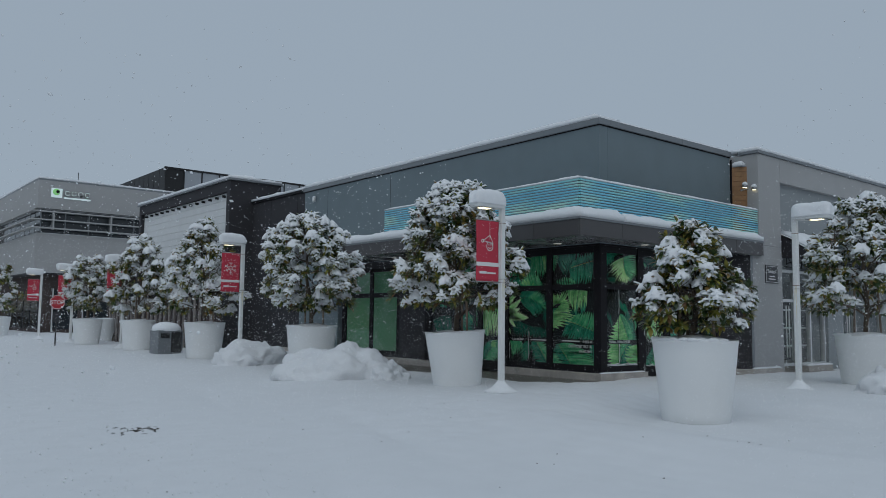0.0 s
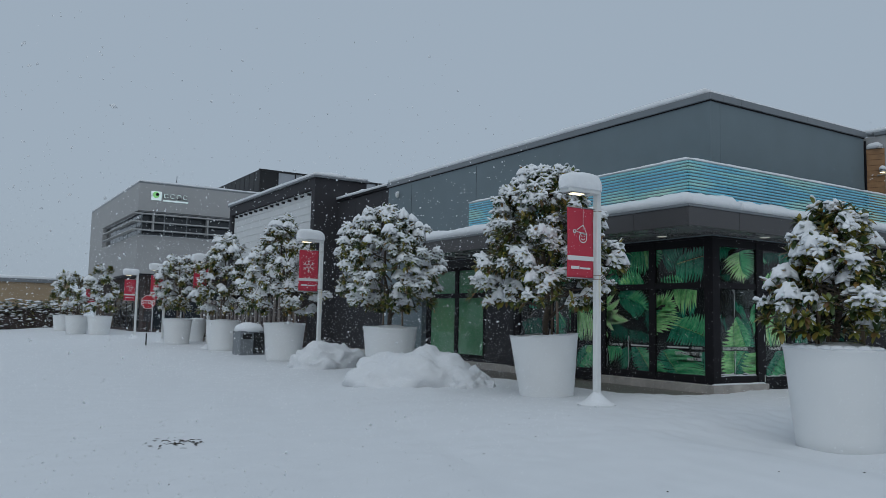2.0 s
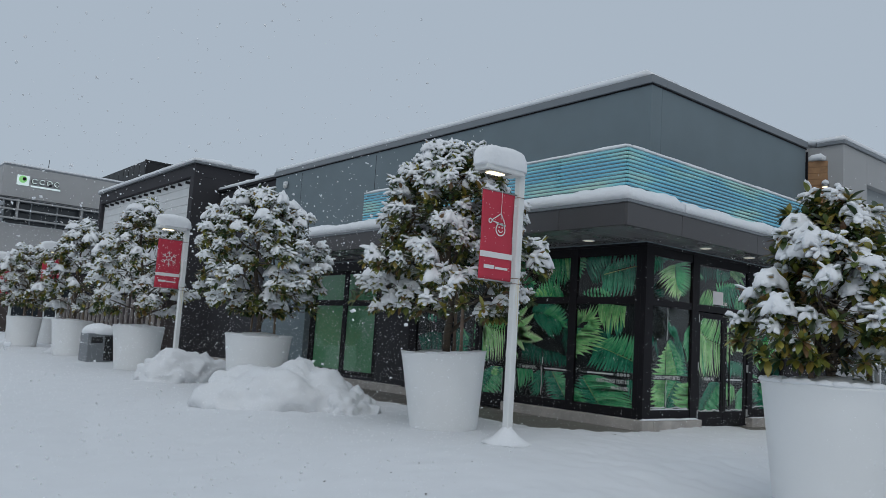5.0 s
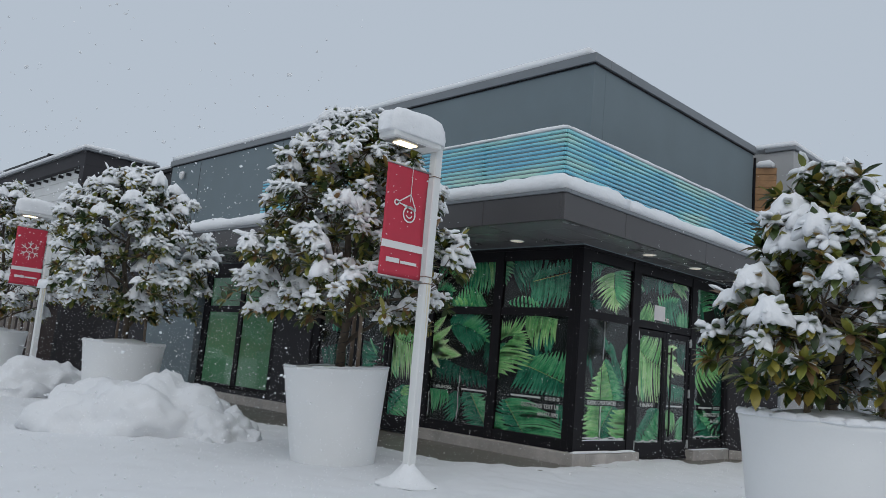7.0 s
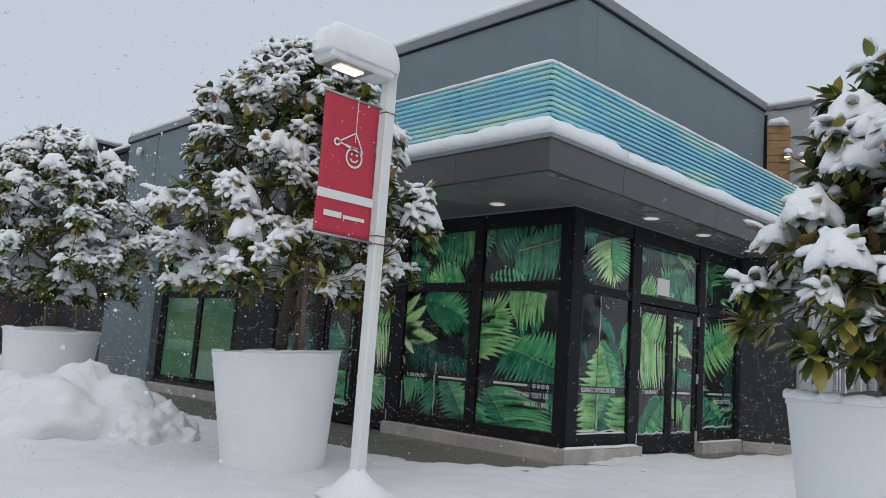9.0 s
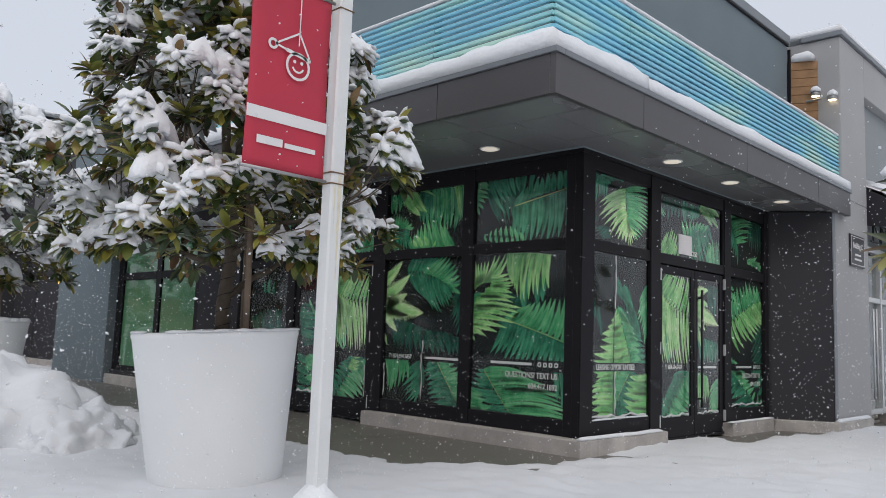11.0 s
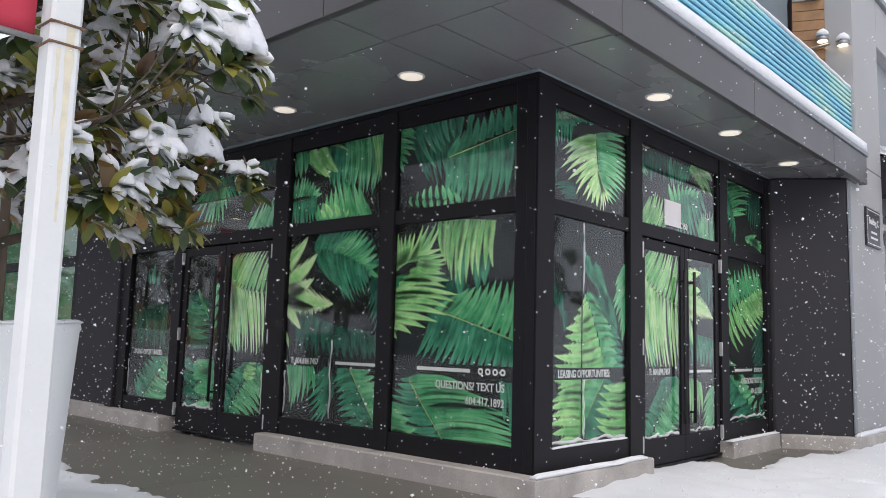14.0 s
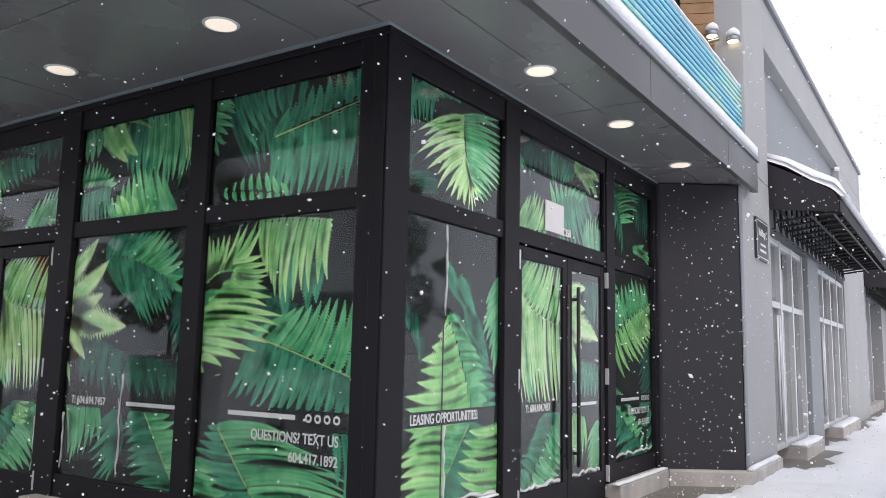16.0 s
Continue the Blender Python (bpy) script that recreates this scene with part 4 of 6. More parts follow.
sprig("window_5, lower", "deep", ((17.47, 1.19), (17.84, 0.93), (18.41, 0.56)), ((17.53, 0.97), (17.5, 0.77), (17.69, 0.54)), 6, 1.00)
sprig("window_5, lower", "green", ((17.47, 1.19), (17.84, 0.93), (18.41, 0.56)), ((17.84, 1.13), (18.15, 0.92), (18.45, 0.71)), 7, 1.00)
sprig("window_5, lower", "deep", ((18.59, 1.11), (18.59, 0.88), (18.6, 0.64)), ((18.22, 1.01), (18.37, 0.77), (18.45, 0.59)), 4, 1.00)


def film(parent, u0, u1, v0, v1, where, seed):
    """The black printed film behind a pane, with its fronds lying on it, layer over layer."""
    f = part("film", block(u0, u1, v0, v1, -0.037, -0.0315, 0), FILM, parent, "black window film printed with green ferns")
    rect = (u0 + 0.004, u1 - 0.004, v0 + 0.004, v1 - 0.004)
    for k, (tone, base, tips, n, fat, stem) in enumerate(SPRIGS[where]):
        rnd = random.Random(seed * 31 + k)
        n = n if n < 5 or len(base) > 3 else round(n * 1.25)
        h = -0.0306 + 0.0004 * k
        vs, fs, uvs = [], [], []
        ks = [i / max(1, n - 1) for i in range(n)]
        ends = [(along(base, q), along(tips, q)) for q in ks]
        mids = [a * 0.45 + b * 0.55 for a, b in ends]
        gaps = sorted(math.hypot(*(p - q)) for p, q in zip(mids, mids[1:])) if n > 1 else [0.06]
        pitch_ = gaps[len(gaps) // 2]
        turn = 0.05 * rnd.choice((-1, 1))
        for a, b in ends:
            ln = math.hypot(*(b - a))
            if ln > 0.02:
                b = b + (b - a) * rnd.uniform(-0.14, 0.08)
                pinna(vs, fs, uvs, a, b, min(max(0.64 * pitch_ * fat, 0.012), 0.19 * ln + 0.004), turn + rnd.uniform(-0.03, 0.03), h, rnd)
        part("fern_print", cut_to(mesh_of("fern_print", vs, fs), uvs, *rect), FERNS[tone], f)
        if stem:
            sv, sf = [], []
            for i in range(25):
                p, q = along(base, max(0, i - 0.5) / 24), along(base, min(24, i + 0.5) / 24)
                d = (q - p) / math.hypot(*(q - p))
                w = 0.0055 * (1 - 0.5 * i / 24)
                c = along(base, i / 24)
                sv += [(c[0] - d[1] * w, c[1] + d[0] * w, h + 0.0002), (c[0] + d[1] * w, c[1] - d[0] * w, h + 0.0002)]
                if i:
                    sf.append((2 * i - 2, 2 * i - 1, 2 * i + 1, 2 * i))
            part("fern_stem", cut_to(mesh_of("fern_stem", sv, sf), None, *rect), STEM, f)
    return f


def pane(parent, u0, u1, v0, v1):
    p = part("pane", block(u0, u1, v0, v1, -0.018, -0.010, 0), GLASS, parent)
    p.visible_shadow = False
    return p


def bar(parent, u0, u1, v0, v1, d0=-0.09, d1=0.012, mat=None, name="window_frame"):
    return part(name, block(u0, u1, v0, v1, d0, d1, 0.004), mat or FRAME, parent)


def band(parent, u0, u1, v0, v1):
    """The black strip of the print that carries its words."""
    return part("text_band", block(u0, u1, v0, v1, -0.0246, -0.0242, 0), FILM, parent)


def on_film(u, v):
    return Matrix.Translation((u, v, -0.0232))


def window(name, face, u0, u1, seed, vb=0.56, vt=3.145):
    """A fixed shop window: a lower and an upper pane in a black frame, glass in front of printed film."""
    w = thing(name, "black-framed shop window with fern-printed film", "window", kind="structure")
    w.matrix_world = face
    for v0, v1, key in ((vb, 2.30, "lower"), (2.42, vt, "upper")):
        film(w, u0, u1, v0, v1, name + ", " + key, seed)
        pane(w, u0, u1, v0, v1)
    bar(w, u0, u1, 2.30, 2.42)
    bar(w, u0, u1, 0.40, vb)
    bar(w, u0, u1, vt, ZH)
    return w


def doors(name, face, u0, um, u1, left, right, seed):
    """A pair of glazed doors with long pull bars, under one transom pane."""
    w = thing(name, "closed pair of black glazed doors with pull bars", "door", kind="structure")
    w.matrix_world = face
    film(w, u0 + 0.03, u1 - 0.03, 2.42, 3.145, name + ", transom", seed)
    pane(w, u0 + 0.03, u1 - 0.03, 2.42, 3.145)
    bar(w, u0, u1, 2.30, 2.42, name="door_frame")
    bar(w, u0, u1, 3.145, ZH, name="door_frame")
    for a in (u0, u1 - 0.03):
        bar(w, a, a + 0.03, 2.42, 3.145, name="door_frame")
    for a, b, key, k in ((u0 + 0.01, um - 0.003, left, 1), (um + 0.003, u1 - 0.01, right, 2)):
        leaf = part("door_leaf", block(a, b, 0.29, 0.52, -0.06, 0.0, 0.004), FRAME, w, "black door leaf")
        bar(leaf, a, a + 0.085, 0.52, 2.285, -0.06, 0.0, name="stile")
        bar(leaf, b - 0.085, b, 0.52, 2.285, -0.06, 0.0, name="stile")
        bar(leaf, a + 0.085, b - 0.085, 2.19, 2.285, -0.06, 0.0, name="top_rail")
        film(w, a + 0.085, b - 0.085, 0.52, 2.19, name + ", " + key, seed + k)
        pane(leaf, a + 0.085, b - 0.085, 0.52, 2.19)
        hu = b - 0.10 if k == 1 else a + 0.10
        pull = tube([(hu, 0.62, 0.05), (hu, 2.05, 0.05)], [0.016, 0.016], 10)
        h = part("pull_handle", pull, BLACK_STEEL, w, "long black tubular pull handle", True)
        for v in (0.72, 1.95):
            part("standoff", tube([(hu, v, 0.0), (hu, v, 0.05)], [0.012, 0.012], 8), BLACK_STEEL, h)
        for v in (0.42, 1.25, 2.1):
            hx = a - 0.012 if k == 1 else b + 0.002
            part("hinge", block(hx, hx + 0.014, v, v + 0.14, 0.0, 0.035, 0.003), ALU, w)
    bar(w, u0, u1, 0.262, 0.288, -0.09, 0.02, FRAME, "threshold")
    return w


def posts(face, us, label="black mullion between panes", v0=0.40, name="mullion"):
    g_ = thing(name, label, "window frame", kind="structure")
    g_.matrix_world = face
    for a, b in us:
        bar(g_, a, b, v0, ZH, -0.11, 0.026, name="post")
    return g_


# long side
wa = window("window_1", FACE_L, -12.94, -11.65, 1)
wb = window("window_2", FACE_L, -14.43, -13.11, 2)
dl = doors("door_1", FACE_L, -16.36, -15.52, -14.66, "other leaf", "opening leaf", 3)
wc = window("window_3", FACE_L, -17.58, -16.54, 5)
posts(FACE_L, [(-13.11, -12.94), (-14.66, -14.43), (-16.54, -16.36), (-17.80, -17.58)])
# short side
wd = window("window_4", FACE_R, 14.24, 15.40, 1)
dr = doors("door_2", FACE_R, 15.61, 16.50, 17.30, "opening leaf", "other leaf", 3)
we = window("window_5", FACE_R, 17.49, 18.60, 7)
posts(FACE_R, [(15.40, 15.61), (17.30, 17.49), (18.60, 18.72)])
cm = thing("corner_mullion", "black square corner mullion", "window frame", kind="structure")
part("post", block(X0 + 0.034, X0 + 0.26, Y0 + 0.014, Y0 + 0.22, 0.40, ZH, 0.004), FRAME, cm)
part("cover_strip", block(X0 + 0.024, X0 + 0.033, Y0 + 0.03, Y0 + 0.11, 0.42, ZH - 0.01, 0.002), FRAME, cm)

# trim between the frame's head and the soffit
trim = thing("trim", "charcoal metal trim above the shop glazing", "trim", kind="structure")
part("strip", block(X0 + 0.03, X0 + 0.15, Y0 + 0.01, 17.8, ZH, ZS + 0.013, 0.003), FRAME, trim)
part("strip", block(X0 + 0.15, 18.73, Y0 + 0.01, Y0 + 0.15, ZH, ZS + 0.013, 0.003), FRAME, trim)

# words on the print
for w, u0, u1, words in ((wc, -17.58, -16.54, "lease"), (wd, 14.24, 15.40, "lease"), (wb, -14.43, -13.11, "phone"), (wa, -12.94, -11.65, "ask"), (we, 17.49, 18.60, "ask"), (dr, 15.71, 16.41, "tel"), (dr, 16.59, 17.20, "mail"), (dl, -15.43, -14.76, "blank"), (dl, -16.26, -15.61, "blank")):
    wide = u1 - u0
    band(w, u0, u1, 1.055, 1.145)
    if words == "lease":
        lettering("LEASING OPPORTUNITIES:", 0.082, PRINT, w, on_film(u0 + 0.13, 1.072), stretch=0.78 * wide / 1.15)
    if words in ("phone", "tel"):
        lettering("T: 604.694.7457", 0.075, PRINT, w, on_film(u0 + 0.10, 1.076), stretch=0.84)
    if words == "phone":
        part("divider", block(u0 + 0.66, u0 + 0.666, 1.07, 1.13, -0.0238, -0.0232, 0), PRINT, w)
        part("text_bar", block(u0 + 0.75, u1 - 0.03, 1.086, 1.112, -0.0238, -0.0232, 0), PRINT, w)
    if words == "mail":
        part("text_bar", block(u0 + 0.04, u1 - 0.06, 1.086, 1.112, -0.0238, -0.0232, 0), PRINT, w)
    if words == "ask":
        part("text_bar", block(u0 + 0.22 * wide, u0 + 0.66 * wide, 1.086, 1.114, -0.0238, -0.0232, 0), PRINT, w, "white bar of web address lettering")
        for k in range(4):
            dot = lathe([(0.026, 0), (0.026, 0.0006)], 16)
            dot.transform(Matrix.Translation((u0 + (0.74 + 0.055 * k) * wide, 1.10, -0.0239)))
            part("round_icon", dot, PRINT, w)
            mark = lathe([(0.013, 0), (0.013, 0.0004)], 8)
            mark.transform(Matrix.Translation((u0 + (0.74 + 0.055 * k) * wide, 1.10, -0.0231)))
            part("icon_mark", mark, FILM, w)
        lettering("QUESTIONS? TEXT US", 0.085, PRINT, w, on_film(u0 + 0.92 * wide, 0.955), "RIGHT", 0.82 * wide / 1.28)
        lettering("604.417.1892", 0.082, PRINT, w, on_film(u0 + 0.92 * wide, 0.845), "RIGHT", 0.84 * wide / 1.28)
lettering("C150", 0.085, PRINT, dr, Matrix.Translation((16.42, 2.46, -0.006)), "LEFT", 0.85)
part("paper_notice", block(16.10, 16.44, 2.46, 2.70, -0.009, -0.007, 0), PAPER, dr, "white paper taped inside the transom")
# film edges curling away from the glass
for w, u, v0, v1 in ((wd, 14.72, 1.72, 2.29), (wd, 14.73, 0.60, 1.05), (wd, 14.26, 0.58, 0.95), (wb, -13.74, 0.60, 1.30), (wb, -14.41, 0.60, 1.0), (dl, -14.78, 0.55, 0.95), (wc, -17.55, 0.60, 1.0)):
    rnd = random.Random(int(v1 * 100))
    path = [(u + 0.012 * rnd.uniform(-1, 1), v0 + (v1 - v0) * k / 9, -0.022) for k in range(10)]
    part("peeling_edge", tube(path, [0.003 + 0.007 * abs(math.sin(k * 0.9)) for k in range(10)], 6), PAPER, w, "curled white edge of window film", True)
for w, u0, u1, v in ((wd, 14.27, 15.36, 0.59), (we, 17.52, 18.56, 0.60), (dr, 15.72, 16.38, 0.54), (dr, 16.60, 17.18, 0.54), (dl, -16.24, -15.63, 0.54)):
    rnd = random.Random(int(u0 * 10))
    path = [(u0 + (u1 - u0) * k / 14, v + 0.015 * rnd.uniform(-1, 1.4), -0.022) for k in range(15)]
    part("peeling_edge", tube(path, [0.006 + 0.012 * rnd.random() for k in range(15)], 6), PAPER, w, "curled white bottom edge of window film", True)
for w, u, v0, v1 in ((wd, 14.70, 0.60, 2.29), (wb, -13.74, 0.60, 1.62)):
    part("film_slit", block(u - 0.007, u + 0.007, v0, v1, -0.0229, -0.0224, 0), FRAME, w, "dark slit between two lengths of film")
ledge = thing("ledge_snow", "thin snow on the window kerb", "snow")
part("snow_cap", snow_strip(X0 - 0.09, 15.48, Y0 - 0.098, Y0 - 0.035, 0.402, 0.03, 9, 0.05), SNOW_SOFT, ledge)
part("snow_cap", snow_strip(17.25, 18.6, Y0 - 0.098, Y0 - 0.035, 0.402, 0.02, 10, 0.05), SNOW_SOFT, ledge)
part("snow_cap", snow_strip(19.12, 20.5, 10.622, 10.70, 0.387, 0.04, 11, 0.05), SNOW_SOFT, ledge)
part("snow_cap", snow_strip(14.27, 15.37, Y0 + 0.030, Y0 + 0.052, 0.56, 0.02, 12, 0.05), SNOW_SOFT, ledge)

# green-filmed window on the long side
wg = thing("window_6", "black-framed window covered with plain green film", "window", kind="structure")
wg.matrix_world = FACE_L
for a, b in ((-22.05, -20.70), (-20.52, -19.25)):
    for v0, v1 in ((0.60, 2.22), (2.36, 3.02)):
        part("film", block(a, b, v0, v1, -0.035, -0.03, 0), GREEN_FILM, wg, "plain green window film")
        pane(wg, a, b, v0, v1)
for lim in ((-22.3, -22.05, 0.5, 3.12), (-20.70, -20.52, 0.5, 3.12), (-19.25, -19.05, 0.5, 3.12), (-22.05, -19.25, 0.5, 0.6), (-22.05, -19.25, 3.02, 3.12), (-22.05, -20.7, 2.22, 2.36), (-20.52, -19.25, 2.22, 2.36)):
    bar(wg, *lim)


# ---- trees in planters ----
BLOB = bmesh.new()
bmesh.ops.create_icosphere(BLOB, subdivisions=2, radius=1)
BLOB_V = np.array([v.co[:] for v in BLOB.verts])
BLOB_F = [[v.index for v in f.verts] for f in BLOB.faces]
BLOB.free()
BLOB1 = bmesh.new()
bmesh.ops.create_icosphere(BLOB1, subdivisions=1, radius=1)
BLOB1_V = np.array([v.co[:] for v in BLOB1.verts])
BLOB1_F = [[v.index for v in f.verts] for f in BLOB1.faces]
BLOB1.free()


BLOB3 = bmesh.new()
bmesh.ops.create_icosphere(BLOB3, subdivisions=3, radius=1)
BLOB3_V = np.array([v.co[:] for v in BLOB3.verts])
BLOB3_F = [[v.index for v in f.verts] for f in BLOB3.faces]
BLOB3.free()


def drift(vs, fs, at, d, a, b, c, rnd):
    """A clump of snow bridging several leaves: lobed in plan, sagging at its fringe, pitted on top."""
    d = Vector((d.x, d.y, 0)).normalized()
    s = Vector((-d.y, d.x, 0))
    B = BLOB3_V
    th = np.arctan2(B[:, 1], B[:, 0])
    ph = [rnd.uniform(0, 6.28) for _ in range(6)]
    rim = 1 + 0.13 * np.sin(5 * th + ph[0]) + 0.12 * np.sin(8 * th + ph[1]) + 0.14 * np.sin(3 * th + ph[2])
    rr = np.hypot(B[:, 0], B[:, 1])
    z = np.where(B[:, 2] < 0, B[:, 2] * 0.45, B[:, 2]) * (1 + 0.22 * np.sin(B[:, 0] * 6 + ph[3]) * np.sin(B[:, 1] * 7 + ph[4]) + 0.10 * np.sin(B[:, 0] * 13 + ph[5]))
    z = z - 0.55 * (rr * rim) ** 2
    k0 = len(vs)
    R = np.array(at)[None] + np.outer(B[:, 0] * rim * a, d) + np.outer(B[:, 1] * rim * b, s)
    R[:, 2] += z * c
    vs.extend(map(tuple, R))
    fs.extend([[i + k0 for i in f] for f in BLOB3_F])


def leaf_blade(vs, fs, at, d, up, ln, wd, fold, curl):
    """A folded, drooping blade: three rows across and a tip."""
    d = d.normalized()
    s = d.cross(up).normalized()
    n_ = s.cross(d).normalized()
    b = len(vs)
    vs.append(tuple(at))
    for k, w in ((0.22, 0.72), (0.52, 1.0), (0.8, 0.68)):
        c = at + d * (ln * k) - n_ * (curl * ln * k * k)
        vs.append(tuple(c - s * (wd * w / 2) + n_ * (fold * wd * w)))
        vs.append(tuple(c))
        vs.append(tuple(c + s * (wd * w / 2) + n_ * (fold * wd * w)))
    vs.append(tuple(at + d * ln - n_ * (curl * ln)))
    fs += [(b, b + 2, b + 1), (b, b + 3, b + 2), (b + 7, b + 8, b + 10), (b + 8, b + 9, b + 10)]
    for r in (1, 4):
        fs += [(b + r, b + r + 1, b + r + 4, b + r + 3), (b + r + 1, b + r + 2, b + r + 5, b + r + 4)]


def pad(vs, fs, at, d, up, a, b, c, rnd, fine=True):
    """A pillow of snow, long axis d."""
    d = d.normalized()
    s = d.cross(up).normalized()
    n_ = s.cross(d).normalized()
    B, F = (BLOB_V, BLOB_F) if fine else (BLOB1_V, BLOB1_F)
    k0 = len(vs)
    ph = np.array([rnd.uniform(0, 6) for _ in range(3)])
    k = 1 + 0.16 * np.sin(B[:, 0] * 3.1 + ph[0]) + 0.13 * np.sin(B[:, 1] * 4.3 + ph[1]) + 0.10 * np.sin((B[:, 0] + B[:, 1]) * 7 + ph[2])
    P = B * k[:, None]
    z = np.where(P[:, 2] < 0, P[:, 2] * 0.45, P[:, 2]) - 0.35 * P[:, 0] ** 2 * 0.5
    R = np.array(at)[None] + np.outer(P[:, 0] * a, d) + np.outer(P[:, 1] * b, s) + np.outer(z * c, n_)
    vs.extend(map(tuple, R))
    fs.extend([[i + k0 for i in f] for f in F])


LEAF_MESHES = []
for fold_, curl_ in ((0.08, 0.05), (0.2, 0.12), (0.14, 0.25), (0.05, 0.18)):
    lv_, lf_ = [], []
    leaf_blade(lv_, lf_, Vector((0, 0, 0)), Vector((1, 0, 0)), Vector((0, 0, 1)), 1.0, 0.45, fold_, curl_)
    LEAF_MESHES.append(mesh_of("leaf", lv_, lf_, True))
    LEAF_MESHES[-1].materials.append(LEAF_SINGLE)


def tree(at, seed, profile, whorls, leaf=0.17, snow=0.75, label="", stakes=3, trunk_r=0.055, squash=(1, 1), fine=True, lean=0.0, group="planter trees", facing=None, singles=0):
    """An evergreen with whorls of long leaves at its twig tips, loaded with snow. profile: (height above the soil, radius) pairs."""
    rnd = random.Random(seed)
    t = thing("tree", label or "small snow-laden broadleaf evergreen with staked trunk", "tree", at, group=group)
    hs, rs = [p[0] for p in profile], [p[1] for p in profile]
    top, low = hs[-1], hs[0]
    # trunk
    tp = [(0.03 * math.sin(k * 1.3 + seed) + lean * k / 8, 0.03 * math.cos(k * 1.7 + seed), (top - 0.25) * k / 8) for k in range(9)]
    trunk = part("trunk", tube(tp, [trunk_r * (1 - 0.085 * k) for k in range(9)], 10), BARK, t, "grey-brown trunk wound with string lights", True)
    coil = []
    for k in range(90):
        a = k * 0.62
        z = 0.02 + k * (low + 0.25) / 90
        coil.append((tp[0][0] + math.cos(a) * (trunk_r + 0.006), tp[0][1] + math.sin(a) * (trunk_r + 0.006), z))
    if fine:
        part("string_light_cable", tube(coil, [0.004] * 90, 5), BLACK_STEEL, trunk)
    wood, lv, lf, sv, sf = bmesh.new(), [], [], [], []
    limbs = []
    for i in range(15):
        h0 = low * 0.55 + (top - low * 0.55) * 0.82 * (i / 15)
        a = i * 2.4 + rnd.uniform(-0.3, 0.3)
        h1 = min(top - 0.1, max(low + 0.1, h0 + rnd.uniform(0.25, 0.6)))
        r1 = float(np.interp(h1, hs, rs)) * 0.82
        pts = []
        for k in range(6):
            q = k / 5
            pts.append(Vector((math.cos(a + 0.2 * q) * r1 * q * squash[0], math.sin(a + 0.2 * q) * r1 * q * squash[1], h0 + (h1 - h0) * q ** 0.7)) + Vector((rnd.uniform(-1, 1), rnd.uniform(-1, 1), rnd.uniform(-1, 1))) * 0.03 * (k > 0))
        r0 = trunk_r * 0.55 * (1 - 0.5 * i / 15)
        tube(pts, [r0 * (1 - 0.14 * k) for k in range(6)], 6, wood)
        limbs += [p for p in pts[1:]]
    limb_a = np.array([p[:] for p in limbs])
    lone = []
    nb = max(14, whorls // 8)
    for i in range(whorls):
        bi = i % nb
        br = random.Random(seed * 131 + bi)
        hb = low + (top - low) * ((bi + 1.6 * br.random() - 0.3) / nb if 0 < bi < nb - 1 else (bi + br.random()) / nb) ** 0.92
        rb = float(np.interp(hb, hs, rs))
        ab = bi * 2.39996 + br.uniform(-0.35, 0.35)
        qb = math.sqrt(br.uniform(0.28, 1.0)) * (1 + br.uniform(-0.16, 0.20))
        sp = 0.20 + 0.13 * rb
        dx, dy, dz = rnd.gauss(0, 0.5) * sp, rnd.gauss(0, 0.5) * sp, rnd.uniform(-0.75, 0.45) * sp
        c = Vector((math.cos(ab) * rb * qb * squash[0] + lean * hb / top + dx, math.sin(ab) * rb * qb * squash[1] + dy, max(low - 0.08, hb + dz - 0.35 * (dx * dx + dy * dy) / sp)))
        over = c.xy.length / max(rb, 0.2)
        if over > 1.12:
            c.x, c.y = c.x * 1.12 / over, c.y * 1.12 / over
        q = qb
        h = c.z
        out = Vector((c.x, c.y, 0)).normalized() if c.xy.length > 0.05 else Vector((math.cos(ab), math.sin(ab), 0))
        axis = (out * (0.75 * q) + Vector((0, 0, 0.30 + 0.6 * (hb - low) / (top - low))) + Vector((rnd.uniform(-1, 1), rnd.uniform(-1, 1), rnd.uniform(-0.4, 0.5))) * 0.4).normalized()
        j = int(np.argmin(((limb_a - np.array(c)[None]) ** 2).sum(1)))
        lp = limbs[j]
        midp = (lp + c) / 2 + Vector((0, 0, -0.04))
        tube([lp, midp, c], [0.007, 0.005, 0.004], 4, wood)
        n_ = rnd.randint(11, 15)
        side = axis.orthogonal().normalized()
        loaded = dz > -0.34 * sp and rnd.random() < snow * (0.7 + 0.6 * smooth(0.45, 0.8, qb)) * (0.6 if hb < low + 0.1 else 1)
        for k in range(n_):
            ang = k * 2.4 + rnd.uniform(-0.3, 0.3)
            ring = k / n_
            around = Matrix.Rotation(ang, 3, axis) @ side
            d = (around * (1.0 - 0.55 * ring) + axis * (0.15 + 0.8 * ring) + Vector((0, 0, -0.68 if loaded else -0.34))).normalized()
            ln = leaf * rnd.uniform(0.72, 1.2)
            p = c + axis * (0.05 * ring)
            if facing and len(lone) < singles and c.x * facing[0] + c.y * facing[1] > 0.45 * rb:
                side_ = d.cross(Vector((0.05, 0.02, 1))).normalized()
                up_ = side_.cross(d).normalized()
                turn = Matrix((d, side_, up_)).transposed().to_4x4()
                lone.append(Matrix.Translation(p) @ turn @ Matrix.Diagonal((ln, ln * rnd.uniform(0.9, 1.1), ln, 1)))
            else:
                leaf_blade(lv, lf, p, d, Vector((0.05, 0.02, 1)), ln, ln * rnd.uniform(0.38, 0.48), rnd.uniform(0.05, 0.22), rnd.uniform(0.0, 0.28))
